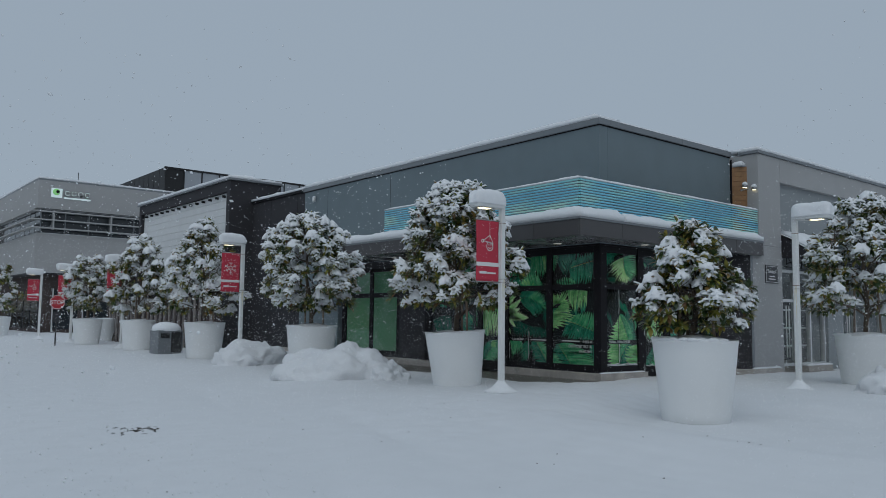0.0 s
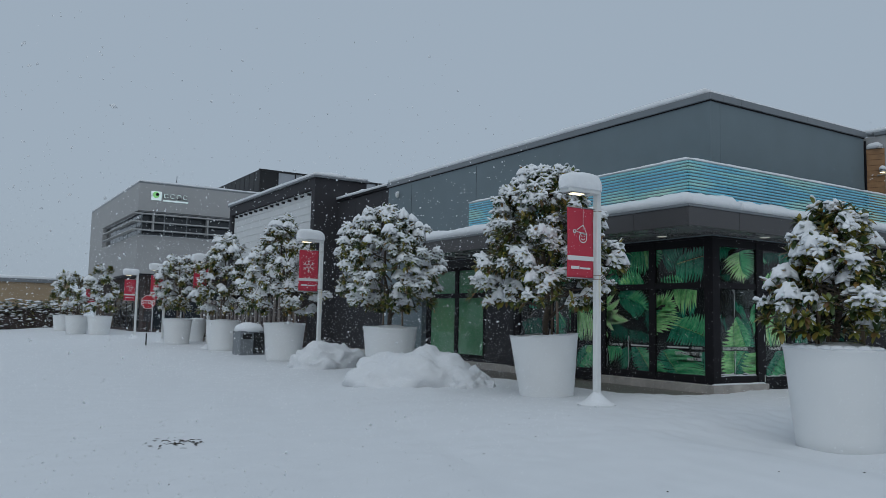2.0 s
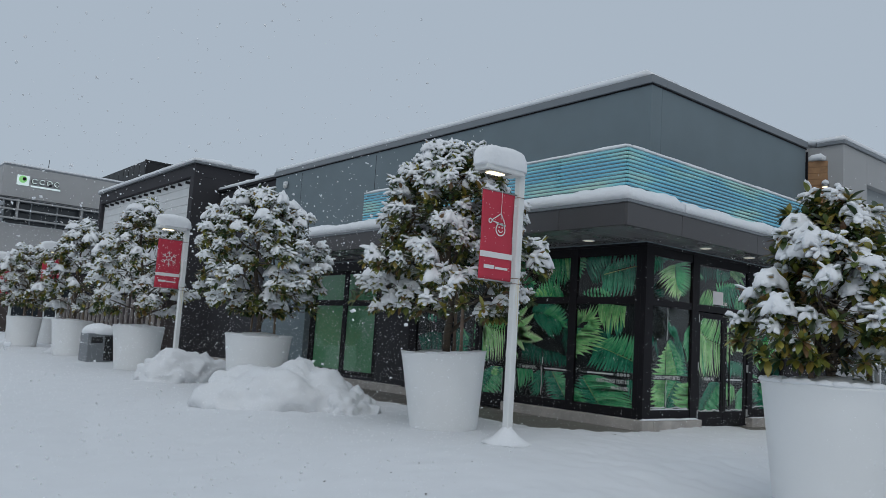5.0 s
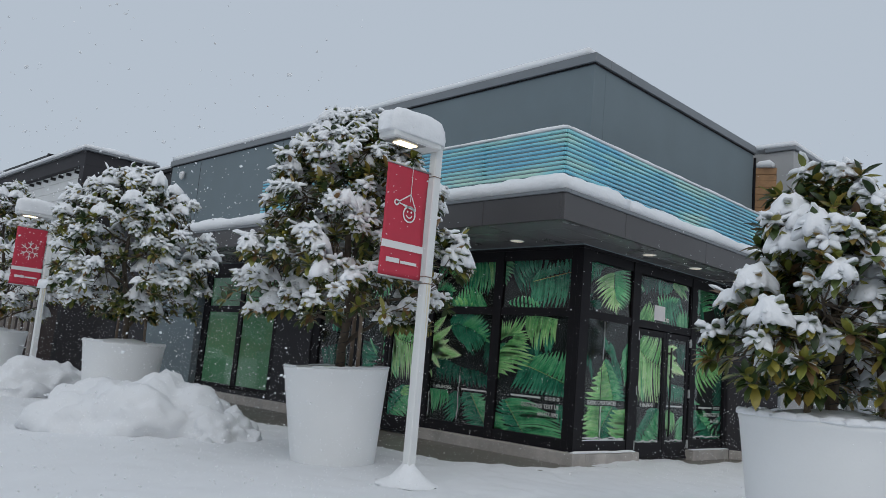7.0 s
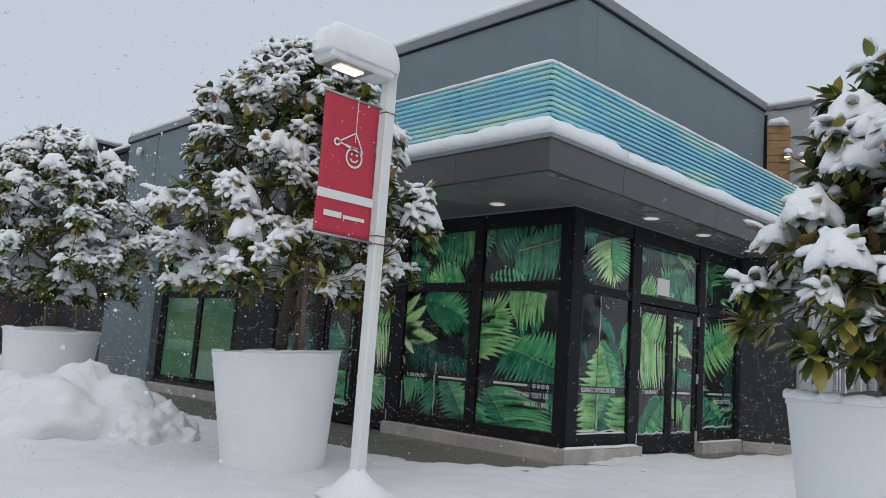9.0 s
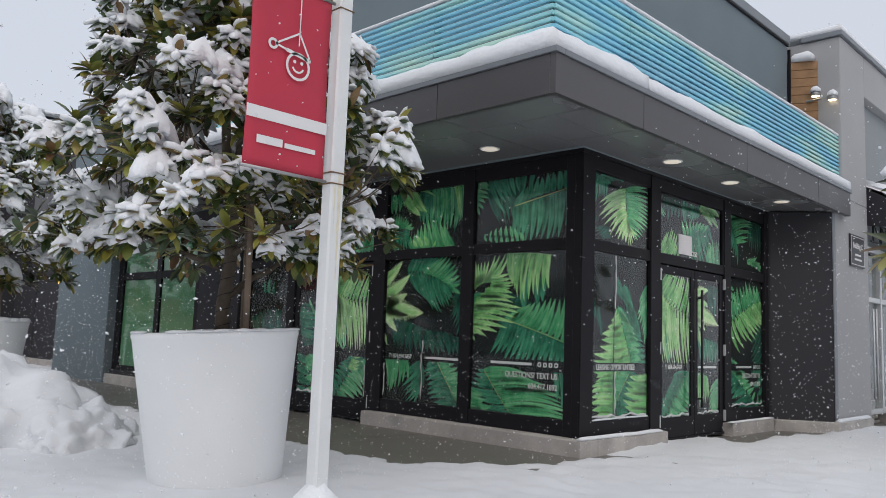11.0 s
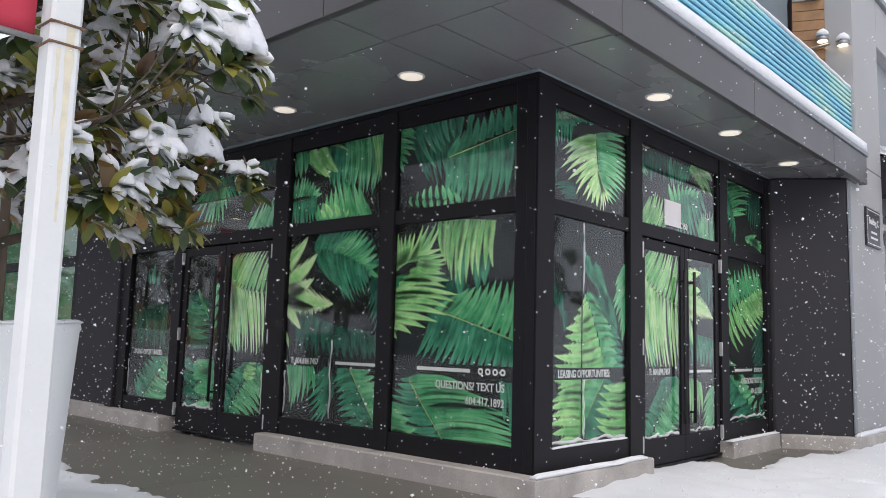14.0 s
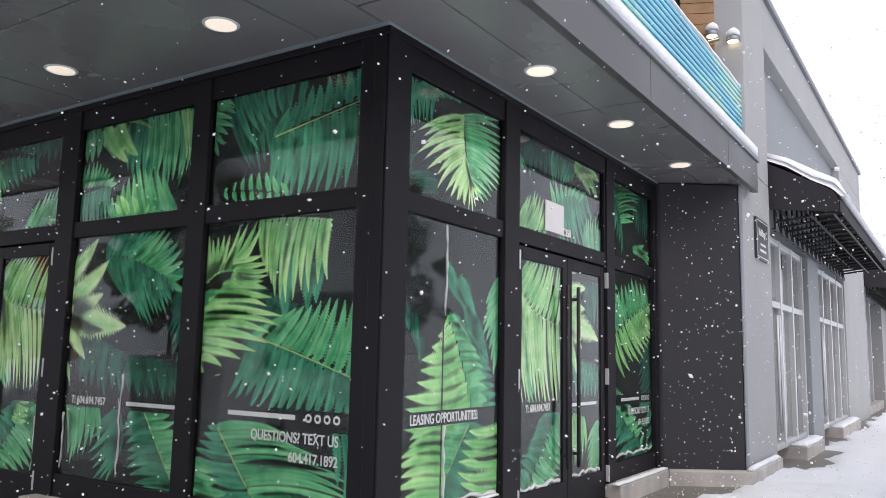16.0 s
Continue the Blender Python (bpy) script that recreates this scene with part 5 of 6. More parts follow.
            if loaded and d.z > -0.82 and rnd.random() < 0.85:
                flat = max(0.35, math.sqrt(max(0.0, 1 - d.z * d.z)))
                pad(sv, sf, p + d * ln * 0.45 + Vector((0, 0, 0.020)), d, Vector((0.03, 0.02, 1)), ln * rnd.uniform(0.40, 0.56), ln * rnd.uniform(0.20, 0.29), leaf * rnd.uniform(0.17, 0.29) * flat, rnd, fine)
        if loaded:
            first_ = i < 2 * nb
            big = rnd.uniform(0.80, 1.30) if first_ else rnd.uniform(0.45, 0.82)
            drift(sv, sf, c + Vector((0, 0, 0.045 if first_ else 0.03)), out + Vector((0.01, rnd.uniform(-0.6, 0.6), 0)), leaf * big, leaf * big * rnd.uniform(0.62, 0.95), leaf * big * rnd.uniform(0.50, 0.78), rnd)
    part("branching", wood, BARK, t, "snow-dusted twigs", True)
    tagged(part("crown", mesh_of("crown", lv, lf, True), LEAF, t, "long glossy dark green and bronze leaves"), kind="stuff")
    tagged(part("snow_load", mesh_of("snow_load", sv, sf, True), SNOW_SOFT, t, "clumps of fresh snow on leaves"), kind="stuff")
    for i, m_ in enumerate(lone):
        lo = part("leaf", LEAF_MESHES[i % 4], None, t)
        lo.matrix_local = m_
    for i in range(stakes):
        a = 0.6 + i * 2.2 + seed * 0.37
        x, y = 0.30 * math.cos(a), 0.30 * math.sin(a)
        part("stake", tube([(x, y, -0.1), (x * 0.86, y * 0.86, low + 0.45)], [0.024, 0.024], 8), STAKE, t, "wooden tree stake", True)
    return t


def planter(at, seed, filled, rim=0.64, foot=0.52, height=1.15, weeds=False, group="planters"):
    """A large tapered round tub with a thick rolled rim, soil or snow inside."""
    p = thing("planter", "large tapered white round planter " + ("filled with snow" if filled else "with dark soil"), "planter", at, seed * 50, group=group)
    prof = [(foot - 0.02, 0.0), (foot, 0.015)] + [(foot + (rim - 0.005 - foot) * k / 8, 0.015 + (height - 0.06) * k / 8) for k in range(1, 9)]
    prof += [(rim + 0.004, height - 0.03), (rim, height - 0.006), (rim - 0.012, height), (rim - 0.035, height), (rim - 0.045, height - 0.012), (rim - 0.055, height - 0.26)]
    part("tub", lathe(prof, 56), POT, p, "matt white fibreglass tub", True)
    part("soil", lathe([(rim - 0.06, height - 0.24), (rim - 0.055, height - (0.09 if filled else 0.15)), (0.02, height - (0.085 if filled else 0.14))], 32), SOIL, p)
    if filled:
        d = lump(seed, rim - 0.05, rim - 0.05, 0.16, 0.10, 3)
        d.transform(Matrix.Translation((0, 0, height - 0.085)))
        part("snow_fill", d, SNOW_SOFT, p, "mound of snow in planter", True)
    # snow on the rim in broken pieces
    rnd = random.Random(seed)
    vs, fs = [], []
    for k in range(26):
        a = k / 26 * 2 * math.pi
        if noise.noise(Vector((math.cos(a) * 1.4, math.sin(a) * 1.4, seed * 2.3))) > (-0.25 if filled else -0.02):
            d = Vector((-math.sin(a), math.cos(a), 0))
            pad(vs, fs, Vector((math.cos(a) * (rim - 0.025), math.sin(a) * (rim - 0.025), height + 0.004)), d, Vector((0, 0, 1)), 0.11, 0.04, 0.035 if filled else 0.014, rnd)
    if fs:
        tagged(part("rim_snow", mesh_of("rim_snow", vs, fs, True), SNOW_SOFT, p), kind="stuff")
    if weeds:
        lv, lf = [], []
        for k in range(5):
            c = Vector((rnd.uniform(-0.45, 0.1), rnd.uniform(-0.4, 0.4), height + 0.03))
            for i in range(9):
                a = rnd.uniform(0, 6.28)
                leaf_blade(lv, lf, c + Vector((rnd.uniform(-0.05, 0.05), rnd.uniform(-0.05, 0.05), rnd.uniform(-0.02, 0.06))), Vector((math.cos(a), math.sin(a), rnd.uniform(-0.1, 0.8))), Vector((0, 0, 1)), 0.07, 0.04, 0.1, 0.2)
        tagged(part("groundcover", mesh_of("groundcover", lv, lf, True), LEAF, p, "small dark green leaves in snow"), kind="stuff")
    return p


CROWN = [(0.80, 0.80), (0.98, 1.28), (1.18, 1.36), (1.45, 1.22), (1.85, 1.15), (2.25, 0.98), (2.65, 0.80), (2.95, 0.58), (3.18, 0.3)]
BROAD = [(0.70, 0.85), (0.88, 1.42), (1.08, 1.52), (1.35, 1.28), (1.75, 1.15), (2.15, 0.98), (2.55, 0.80), (2.85, 0.58), (3.08, 0.3)]
CONE = [(0.34, 0.42), (0.50, 0.72), (0.72, 0.74), (1.0, 0.58), (1.30, 0.50), (1.55, 0.36), (1.78, 0.12)]
DOME = [(0.62, 0.48), (0.85, 0.86), (1.15, 1.06), (1.6, 1.14), (2.0, 1.10), (2.35, 0.95), (2.65, 0.68), (2.95, 0.3)]
TALL = [(0.55, 0.8), (0.85, 1.15), (1.3, 1.2), (1.8, 1.1), (2.3, 0.9), (2.7, 0.7), (3.1, 0.45), (3.4, 0.15)]
GP = 0.18
tub = planter((10.59, 12.37, GP), 1, False, 0.615, 0.48, 1.165)
tub.matrix_world = pose(10.59, 12.37, GP - 0.02, -1.6, -3.0, 0) @ pose(0, 0, 0, 0, 0, 50)
tree((10.59, 12.37, GP + 0.98), 11, CROWN, 620, 0.145, 0.74, "broad snow-laden evergreen tree with bronze-tinted leaves", 2, 0.06, lean=-0.14, facing=(0.45, -0.9), singles=280)
planter((10.66, 6.89, 0.07), 2, True, 0.634, 0.50, 1.235, weeds=True)
tree((10.66, 6.89, 1.235), 23, CONE, 340, 0.140, 0.48, "small conical evergreen tree loaded with snow", 3, 0.045, facing=(-0.9, 0.45), singles=200)
planter((10.32, 17.85, GP + 0.02), 3, True)
tree((10.32, 17.85, GP + 1.08), 31, DOME, 430, 0.155, 0.92, "domed evergreen tree heavily capped with snow", 2, 0.055, lean=-0.3)
planter((10.28, 24.6, GP + 0.02), 4, True)
tree((10.28, 24.6, GP + 1.08), 47, TALL, 300, 0.175, 0.9, "tall snow-covered evergreen tree in planter", 2, 0.055, fine=False, lean=-0.22)
for x, y, seed, prof in ((10.4, 31.3, 5, TALL), (10.4, 38.2, 6, DOME)):
    planter((x, y, GP + 0.04), seed, True)
    tree((x, y, GP + 1.1), seed * 13, prof, 260, 0.19, 0.85, "snow-covered evergreen tree in planter", 2, 0.055, fine=False)
planter((12.3, 42.0, GP + 0.04), 7, True)
planter((18.25, 7.5, GP), 8, True)
tree((18.25, 7.5, GP + 1.06), 81, BROAD, 360, 0.165, 0.8, "snow-laden evergreen tree beside the end pier", 2, 0.055, fine=False)
for x, y, s in ((9.9, 56.0, 21), (8.9, 58.5, 22), (9.2, 68.0, 23)):
    planter((x, y, GP), s, True, 0.75, 0.6, 1.2)
    tree((x, y, GP + 1.1), s * 7, TALL if s % 2 else DOME, 120, 0.26, 0.42, "distant snow-covered evergreen in planter", 2, 0.06, (1.2, 1.2), False)


# ---- street lamps with banners ----
def ring_mesh(r0, r1, a0=0.0, a1=360.0, n=32, depth=0.0015):
    bm = bmesh.new()
    rows = []
    for k in range(n + 1):
        a = radians(a0 + (a1 - a0) * k / n)
        rows.append([bm.verts.new((r * math.cos(a), r * math.sin(a), d)) for r, d in ((r0, 0), (r1, 0), (r1, depth), (r0, depth))])
    for p, q in zip(rows, rows[1:]):
        for i in range(4):
            bm.faces.new((p[i], p[(i + 1) % 4], q[(i + 1) % 4], q[i]))
    return bm


def stroke(a, b, w, depth=0.0015):
    a, b = Vector((*a, 0)), Vector((*b, 0))
    d = (b - a).normalized()
    s = Vector((-d.y, d.x, 0)) * w / 2
    bm = bmesh.new()
    lo = [bm.verts.new(p) for p in (a - s, b - s, b + s, a + s)]
    hi = [bm.verts.new(v.co + Vector((0, 0, depth))) for v in lo]
    bm.faces.new(lo[::-1])
    bm.faces.new(hi)
    for i in range(4):
        bm.faces.new((lo[i], lo[(i + 1) % 4], hi[(i + 1) % 4], hi[i]))
    return bm


def street_lamp(at, motif, reach=-1, seed=1):
    """A square white post with a boxy arm, and a red banner held by two brackets. reach: the way that the arm points along x."""
    lamp = thing("street_lamp", "white square steel lamp post with lit snow-capped arm" + (" and red banner" if motif else ""), "street lamp", at, group="street lamps")
    H = 3.62
    s = 0.052
    post = part("post", block(-s, s, -s, s, -0.1, H, 0.012), WHITE_STEEL, lamp, "scuffed white steel post")
    for z in (2.06, 3.20, 2.13):
        part("strap", block(-s - 0.006, s + 0.006, -s - 0.006, s + 0.006, z, z + 0.008, 0.002), RUST, post)
    for k, (x, z1, ln, w) in enumerate(((0.014, 2.125, 0.66, 0.030), (-0.022, 2.05, 0.30, 0.014))):
        sv, sf = [], []
        for i in range(13):
            q = i / 12
            c, h = x + 0.006 * noise.noise(Vector((q * 5, k, seed))), w * (1 - 0.75 * q) * (1 + 0.5 * noise.noise(Vector((q * 9, k, seed + 3))))
            sv += [(c - h / 2, -s - 0.0006, z1 - ln * q), (c + h / 2, -s - 0.0006, z1 - ln * q)]
            if i:
                sf.append((2 * i - 2, 2 * i - 1, 2 * i + 1, 2 * i))
        part("rust_stain", mesh_of("rust_stain", sv, sf), STAIN, post, "faint yellow rust streak")
    x0, x1 = sorted((reach * s, reach * 0.72))
    head = part("lamp_arm", block(x0, x1, -0.13, 0.13, H - 0.15, H - 0.07, 0.015), WHITE_STEEL, lamp, "flat boxy lamp head")
    part("lens", block(*sorted((reach * 0.34, reach * 0.58)), -0.06, 0.06, H - 0.172, H - 0.149, 0.003), LAMP_LENS, head, "lit warm lamp lens")
    part("lens_frame", block(*sorted((reach * 0.27, reach * 0.66)), -0.115, 0.115, H - 0.159, H - 0.15, 0.003), STEEL, head)
    cap = lump(seed, 1, 1, 1, 0.10, 4, 1.3)
    for v in cap.verts:
        n_ = v.co.normalized()
        k = v.co.length / (abs(n_.x) ** 5 + abs(n_.y) ** 5 + abs(n_.z) ** 5) ** 0.2
        v.co = Vector((n_.x * k * 0.40, n_.y * k * 0.15, max(-0.02, n_.z * k * 0.26)))
    cap.transform(Matrix.Translation((reach * 0.36, 0, H - 0.072)))
    part("snow_cap", cap, SNOW_SOFT, lamp, "thick rounded snow cap", True)
    cone = lump(seed + 5, 0.34, 0.34, 0.26, 0.14, 3)
    for v in cone.verts:
        r = v.co.xy.length
        v.co.z = max(-0.05, 0.30 * math.exp(-(r / 0.17) ** 1.3) - 0.03) if v.co.z > 0 else v.co.z
    cone.transform(Matrix.Translation((0, 0, 0.03)))
    part("snow_foot", cone, SNOW_SOFT, lamp, "cone of snow around the foot", True)
    if not motif:
        return lamp
    banner = thing("banner", "red cloth street banner with white winter motif", "banner", (0, 0, 0), group="street banners")
    banner.matrix_world = Matrix.Translation(at) @ Matrix(((1, 0, 0, 0), (0, 0, -1, 0), (0, 1, 0, 0), (0, 0, 0, 1)))
    # local: x along the street face, y up, z towards the viewer
    u0, u1, v0, v1 = -0.66, -0.085, 2.08, 3.23
    vs, fs = [], []
    nx, ny = 10, 22
    for side in (0.0015, -0.0015):
        for j in range(ny + 1):
            for i in range(nx + 1):
                u, v = u0 + (u1 - u0) * i / nx, v0 + (v1 - v0) * j / ny
                vs.append((u, v, side + 0.012 * math.sin(3.0 * (v - v0) + 4 * (u - u0)) * math.sin(math.pi * (j / ny))))
    w = nx + 1
    n1 = w * (ny + 1)
    for j in range(ny):
        for i in range(nx):
            a = j * w + i
            fs += [(a, a + 1, a + w + 1, a + w), (n1 + a, n1 + a + w, n1 + a + w + 1, n1 + a + 1)]
    for i in range(nx):
        fs += [(i, n1 + i, n1 + i + 1, i + 1), (ny * w + i, ny * w + i + 1, n1 + ny * w + i + 1, n1 + ny * w + i)]
    for j in range(ny):
        fs += [(j * w, (j + 1) * w, n1 + (j + 1) * w, n1 + j * w), (j * w + nx, n1 + j * w + nx, n1 + (j + 1) * w + nx, (j + 1) * w + nx)]
    part("cloth", mesh_of("cloth", vs, fs, True), RED, banner, "red banner cloth")
    for v in (v0 - 0.006, v1 + 0.006):
        part("bracket_arm", tube([(u0 - 0.01, v, 0), (-0.06, v, 0)], [0.011, 0.011], 8), STEEL, banner, "thin steel banner arm", True)

    def place(bm, u, v, name, k=0.016, label=""):
        bm.transform(Matrix.Translation((u, v, k)))
        return part(name, bm, PRINT, banner, label)

    cu = (u0 + u1) / 2
    place(block(u0, u1, -0.037, 0.037, 0, 0.0015, 0), 0, 2.40, "white_stripe", 0.013)
    # brand word as plain bars
    place(block(-0.21, -0.03, -0.020, 0.028, 0, 0.0015, 0), cu, 2.24, "word_bar", 0.013, "bold white bar in place of a brand word")
    place(block(-0.015, 0.21, -0.018, 0.012, 0, 0.0015, 0), cu, 2.24, "word_bar", 0.013, "thin white bar in place of a brand word")
    if motif == "ornament":
        cx, cy = cu + 0.045, 2.74
        place(stroke((0, 0), (0, 0.38), 0.007), cx, cy + 0.13, "motif_string")
        place(ring_mesh(0.072, 0.088), cx, cy, "motif_ring")
        place(ring_mesh(0.034, 0.046, 200, 340), cx, cy + 0.004, "motif_smile")
        for e in (-0.026, 0.026):
            place(lathe([(0.011, 0), (0.011, 0.0015)], 12), cx + e, cy + 0.026, "motif_dot")
        place(stroke((-0.09, 0.085), (0.09, 0.055), 0.022), cx, cy, "motif_brim")
        place(stroke((0.085, 0.06), (0.0, 0.21), 0.012), cx, cy, "motif_hat")
        place(stroke((0.0, 0.21), (-0.17, 0.10), 0.012), cx, cy, "motif_hat")
        place(stroke((-0.17, 0.10), (-0.085, 0.085), 0.012), cx, cy, "motif_hat")
        place(ring_mesh(0.018, 0.034), cx - 0.185, cy + 0.095, "motif_bobble")
    else:
        cx, cy = cu, 2.78
        for k in range(6):
            a = radians(60 * k + 30)
            e = Vector((math.cos(a), math.sin(a)))
            f_ = Vector((-e.y, e.x))
            place(stroke(e * 0.06, e * 0.19, 0.016), cx, cy, "flake_arm", 0.013)
            for sg in (1, -1):
                place(stroke(e * 0.11, e * 0.155 + f_ * sg * 0.05, 0.013), cx, cy, "flake_branch", 0.013)
        place(ring_mesh(0.05, 0.063), cx, cy, "flake_ring", 0.013)
        place(ring_mesh(0.022, 0.032, 200, 340), cx, cy, "flake_smile", 0.013)
    return lamp


street_lamp((10.385, 10.87, 0.21), "ornament", -1, 1)
street_lamp((10.25, 21.9, 0.22), "snowflake", -1, 2)
street_lamp((10.3, 33.0, 0.22), "ornament", -1, 3)
street_lamp((10.3, 40.6, 0.22), "snowflake", -1, 4)
street_lamp((10.2, 46.5, 0.22), "ornament", -1, 5)
street_lamp((15.84, 7.85, 0.21), "", 1, 6).matrix_world = pose(15.84, 7.85, 0.21, 0, 0, -90)
street_lamp((10.3, 60.5, 0.22), "snowflake", -1, 7)

# ---- stop sign ----
stop = thing("stop_sign", "red octagonal stop sign on a thin dark pole", "sign", (8.96, 37.7, 0.2))
part("pole", tube([(0, 0.03, -0.1), (0, 0.03, 2.2)], [0.03, 0.03], 8), BLACK_STEEL, stop)
plate = lathe([(0.33, 0), (0.33, 0.006)], 8)
plate.transform(pose(0, 0.0, 1.92, 90, 0, 0) @ pose(0, 0, 0, 0, 0, 22.5))
face = part("plate", plate, SIGN_RED, stop, "red octagonal plate")
edge = ring_mesh(0.293, 0.316, 0, 360, 8)
edge.transform(pose(0, -0.0065, 1.92, 90, 0, 0) @ pose(0, 0, 0, 0, 0, 22.5))
part("border", edge, PRINT, face)
lettering("STOP", 0.25, PRINT, face, pose(0, -0.0085, 1.832, 90, 0, 0), "CENTER", 0.9)
tab = part("tab", block(-0.17, 0.17, -0.006, 0.0, 1.05, 1.5, 0.003), SIGN_BLACK, stop)

# ---- litter bin ----
bin_ = thing("litter_bin", "square grey litter bin capped with thick snow", "bin", (10.45, 28.4, 0.2), 0)
part("body", block(-0.45, 0.45, -0.42, 0.42, 0, 0.86, 0.02), CAP, bin_, "grey metal bin body")
part("dark_panel", block(0.02, 0.40, -0.432, -0.421, 0.08, 0.80, 0.004), BLACK_STEEL, bin_)
part("opening", block(-0.36, -0.04, -0.43, -0.421, 0.58, 0.76, 0.01), BLACK_STEEL, bin_)
cap_ = lump(4, 0.52, 0.48, 0.30, 0.1, 3, 1.2)
cap_.transform(Matrix.Translation((0, 0, 0.86)))
part("snow_cap", cap_, SNOW_SOFT, bin_, "", True)


# ---- heaps of shovelled snow ----
def heap(at, sx, sy, sz, seed, rz=0):
    rnd = random.Random(seed)
    bm = lump(seed, sx, sy, sz, 0.26, 5, 1.5)
    off = Vector((seed, 2, 3))
    for v in bm.verts:
        n_ = 0.12 * noise.noise(v.co * 2.8 + off) + 0.10 * abs(noise.noise(v.co * 5 + off)) + 0.04 * noise.noise(v.co * 13 + off)
        v.co.z += n_ if v.co.z > 0.02 else 0
    h = tagged(part("snow_mound", bm, SNOW, None, "", True), "mound of shovelled lumpy snow on the pavement", "snow", "heaps of snow")
    h.matrix_world = pose(*at, 0, 0, rz)
    return h


heap((9.72, 15.6, 0.12), 1.4, 0.95, 0.76, 3, 140)
heap((10.5, 14.75, 0.12), 0.7, 0.55, 0.40, 5, 60)
heap((10.2, 21.1, 0.12), 1.05, 0.8, 0.72, 8, 10)
heap((16.9, 6.4, 0.1), 0.9, 0.7, 0.62, 12, 0)

# slush and gravel thrown on the road
vs, fs = [], []
rnd = random.Random(5)
for k in range(60):
    x, y = 3.75 + rnd.gauss(0, 0.13) + 0.035 * (k > 40) * k / 12, 11.5 + rnd.gauss(0, 0.2) - 0.1 * (k > 40) * k / 20
    pad(vs, fs, Vector((x, y, ground_z(x, y) + 0.004)), Vector((rnd.uniform(-1, 1), rnd.uniform(-1, 1), 0)), Vector((0, 0, 1)), rnd.uniform(0.010, 0.045), rnd.uniform(0.007, 0.022), rnd.uniform(0.004, 0.012), rnd, False)
for k in range(26):
    x, y = 2.6 + rnd.random() * 7, 3.5 + rnd.random() * 7
    pad(vs, fs, Vector((x, y, ground_z(x, y) + 0.003)), Vector((rnd.uniform(-1, 1), rnd.uniform(-1, 1), 0)), Vector((0, 0, 1)), rnd.uniform(0.006, 0.02), rnd.uniform(0.005, 0.012), 0.006, rnd, False)
tagged(part("slush", mesh_of("slush", vs, fs, True), SOIL), "dark slush crumbs and gravel on the snowy road", "slush", kind="stuff")


# ---- dark and white fronted units along the street ----
units = thing("row_building", "dark panelled shop unit with snowy parapet", "building")
wall("wall", (14.9, 15.2, 24.9, 31.6, 0.2, 6.38), STUCCO_DARK, units, "dark charcoal panelled wall")
wall("return_wall", (14.0, 15.2, 24.9, 25.2, 0.2, 3.3), STUCCO_DARK, units)
for y in (27.1, 29.3):
    part("panel_joint", block(14.894, 14.91, y, y + 0.02, 0.6, 6.3, 0), FRAME, units)
part("panel_joint", block(14.894, 14.91, 24.95, 31.5, 3.55, 3.58, 0), FRAME, units)
wall("parapet_cap", (14.82, 15.3, 24.95, 31.6, 6.38, 6.48), FRAME, units, "black parapet flashing")
wall("door_recess", (14.885, 14.93, 25.3, 26.4, 0.25, 2.6), FRAME, units)
wall("kerb", (14.8, 15.0, 24.95, 31.5, 0.1, 0.42), CONCRETE, units)
wall("back_wall", (34.7, 35, 24.9, 42.3, 0, 6.15), STUCCO_DARK, units)
wall("roof", (15.2, 35, 24.95, 42.3, 5.9, 6.15), STUCCO_DARK, units)
strip = thing("wall_light", "warm lit strip light on the dark wall", "light", (14.83, 27.4, 2.32))
part("housing", block(0.0, 0.07, -0.30, 0.30, 0.0, 0.16, 0.006), BLACK_STEEL, strip)
part("diffuser", block(-0.012, 0.0, -0.27, 0.27, 0.02, 0.12, 0.002), WARM_STRIP, strip, "glowing amber strip")
sn = thing("unit_roof_snow", "snow along the dark unit's parapet", "snow")
part("snow_cap", snow_strip(14.8, 15.3, 24.95, 31.0, 6.482, 0.16, 21), SNOW_SOFT, sn)

white = thing("white_building", "white plank-clad unit in a dark projecting frame", "building")
wall("frame_top", (13.84, 16.2, 31.0, 42.3, 6.86, 7.32), STUCCO_DARK, white, "dark projecting fascia")
wall("frame_side", (13.84, 16.2, 31.0, 31.35, 0.2, 6.86), STUCCO_DARK, white, "dark end fin")
wall("frame_side", (13.84, 16.2, 42.0, 42.3, 0.2, 6.86), STUCCO_DARK, white)
wall("roof_edge", (13.74, 16.3, 30.9, 42.4, 7.32, 7.40), CAP, white)
wall("wall", (14.05, 14.3, 31.35, 42.0, 2.75, 6.86), WHITE_SIDING, white)
for k in range(13):
    z = 2.75 + k * 0.316
    part("plank", block(14.02, 14.05, 31.36, 41.99, z + 0.006, z + 0.31, 0.004), WHITE_SIDING, white)
for k in range(14):
    y = 31.8 + k * 0.74
    bar_ = part("downlight_spike", block(13.86, 14.02, y, y + 0.05, 6.66, 6.76, 0.005), BLACK_STEEL, white)
wall("shop_wall", (14.5, 14.8, 31.35, 42.0, 0.2, 2.75), BRICK_DARK, white, "dark shopfront")
wall("white_sill", (13.95, 14.2, 31.35, 42.0, 2.66, 2.75), WHITE_SIDING, white)
sn2 = thing("white_roof_snow", "snow along the white unit's roof edge", "snow")
part("snow_cap", snow_strip(13.76, 15.2, 30.92, 42.4, 7.402, 0.2, 22), SNOW_SOFT, sn2)
part("snow_cap", snow_strip(15.2, 16.2, 30.92, 31.9, 7.402, 0.17, 23), SNOW_SOFT, sn2)

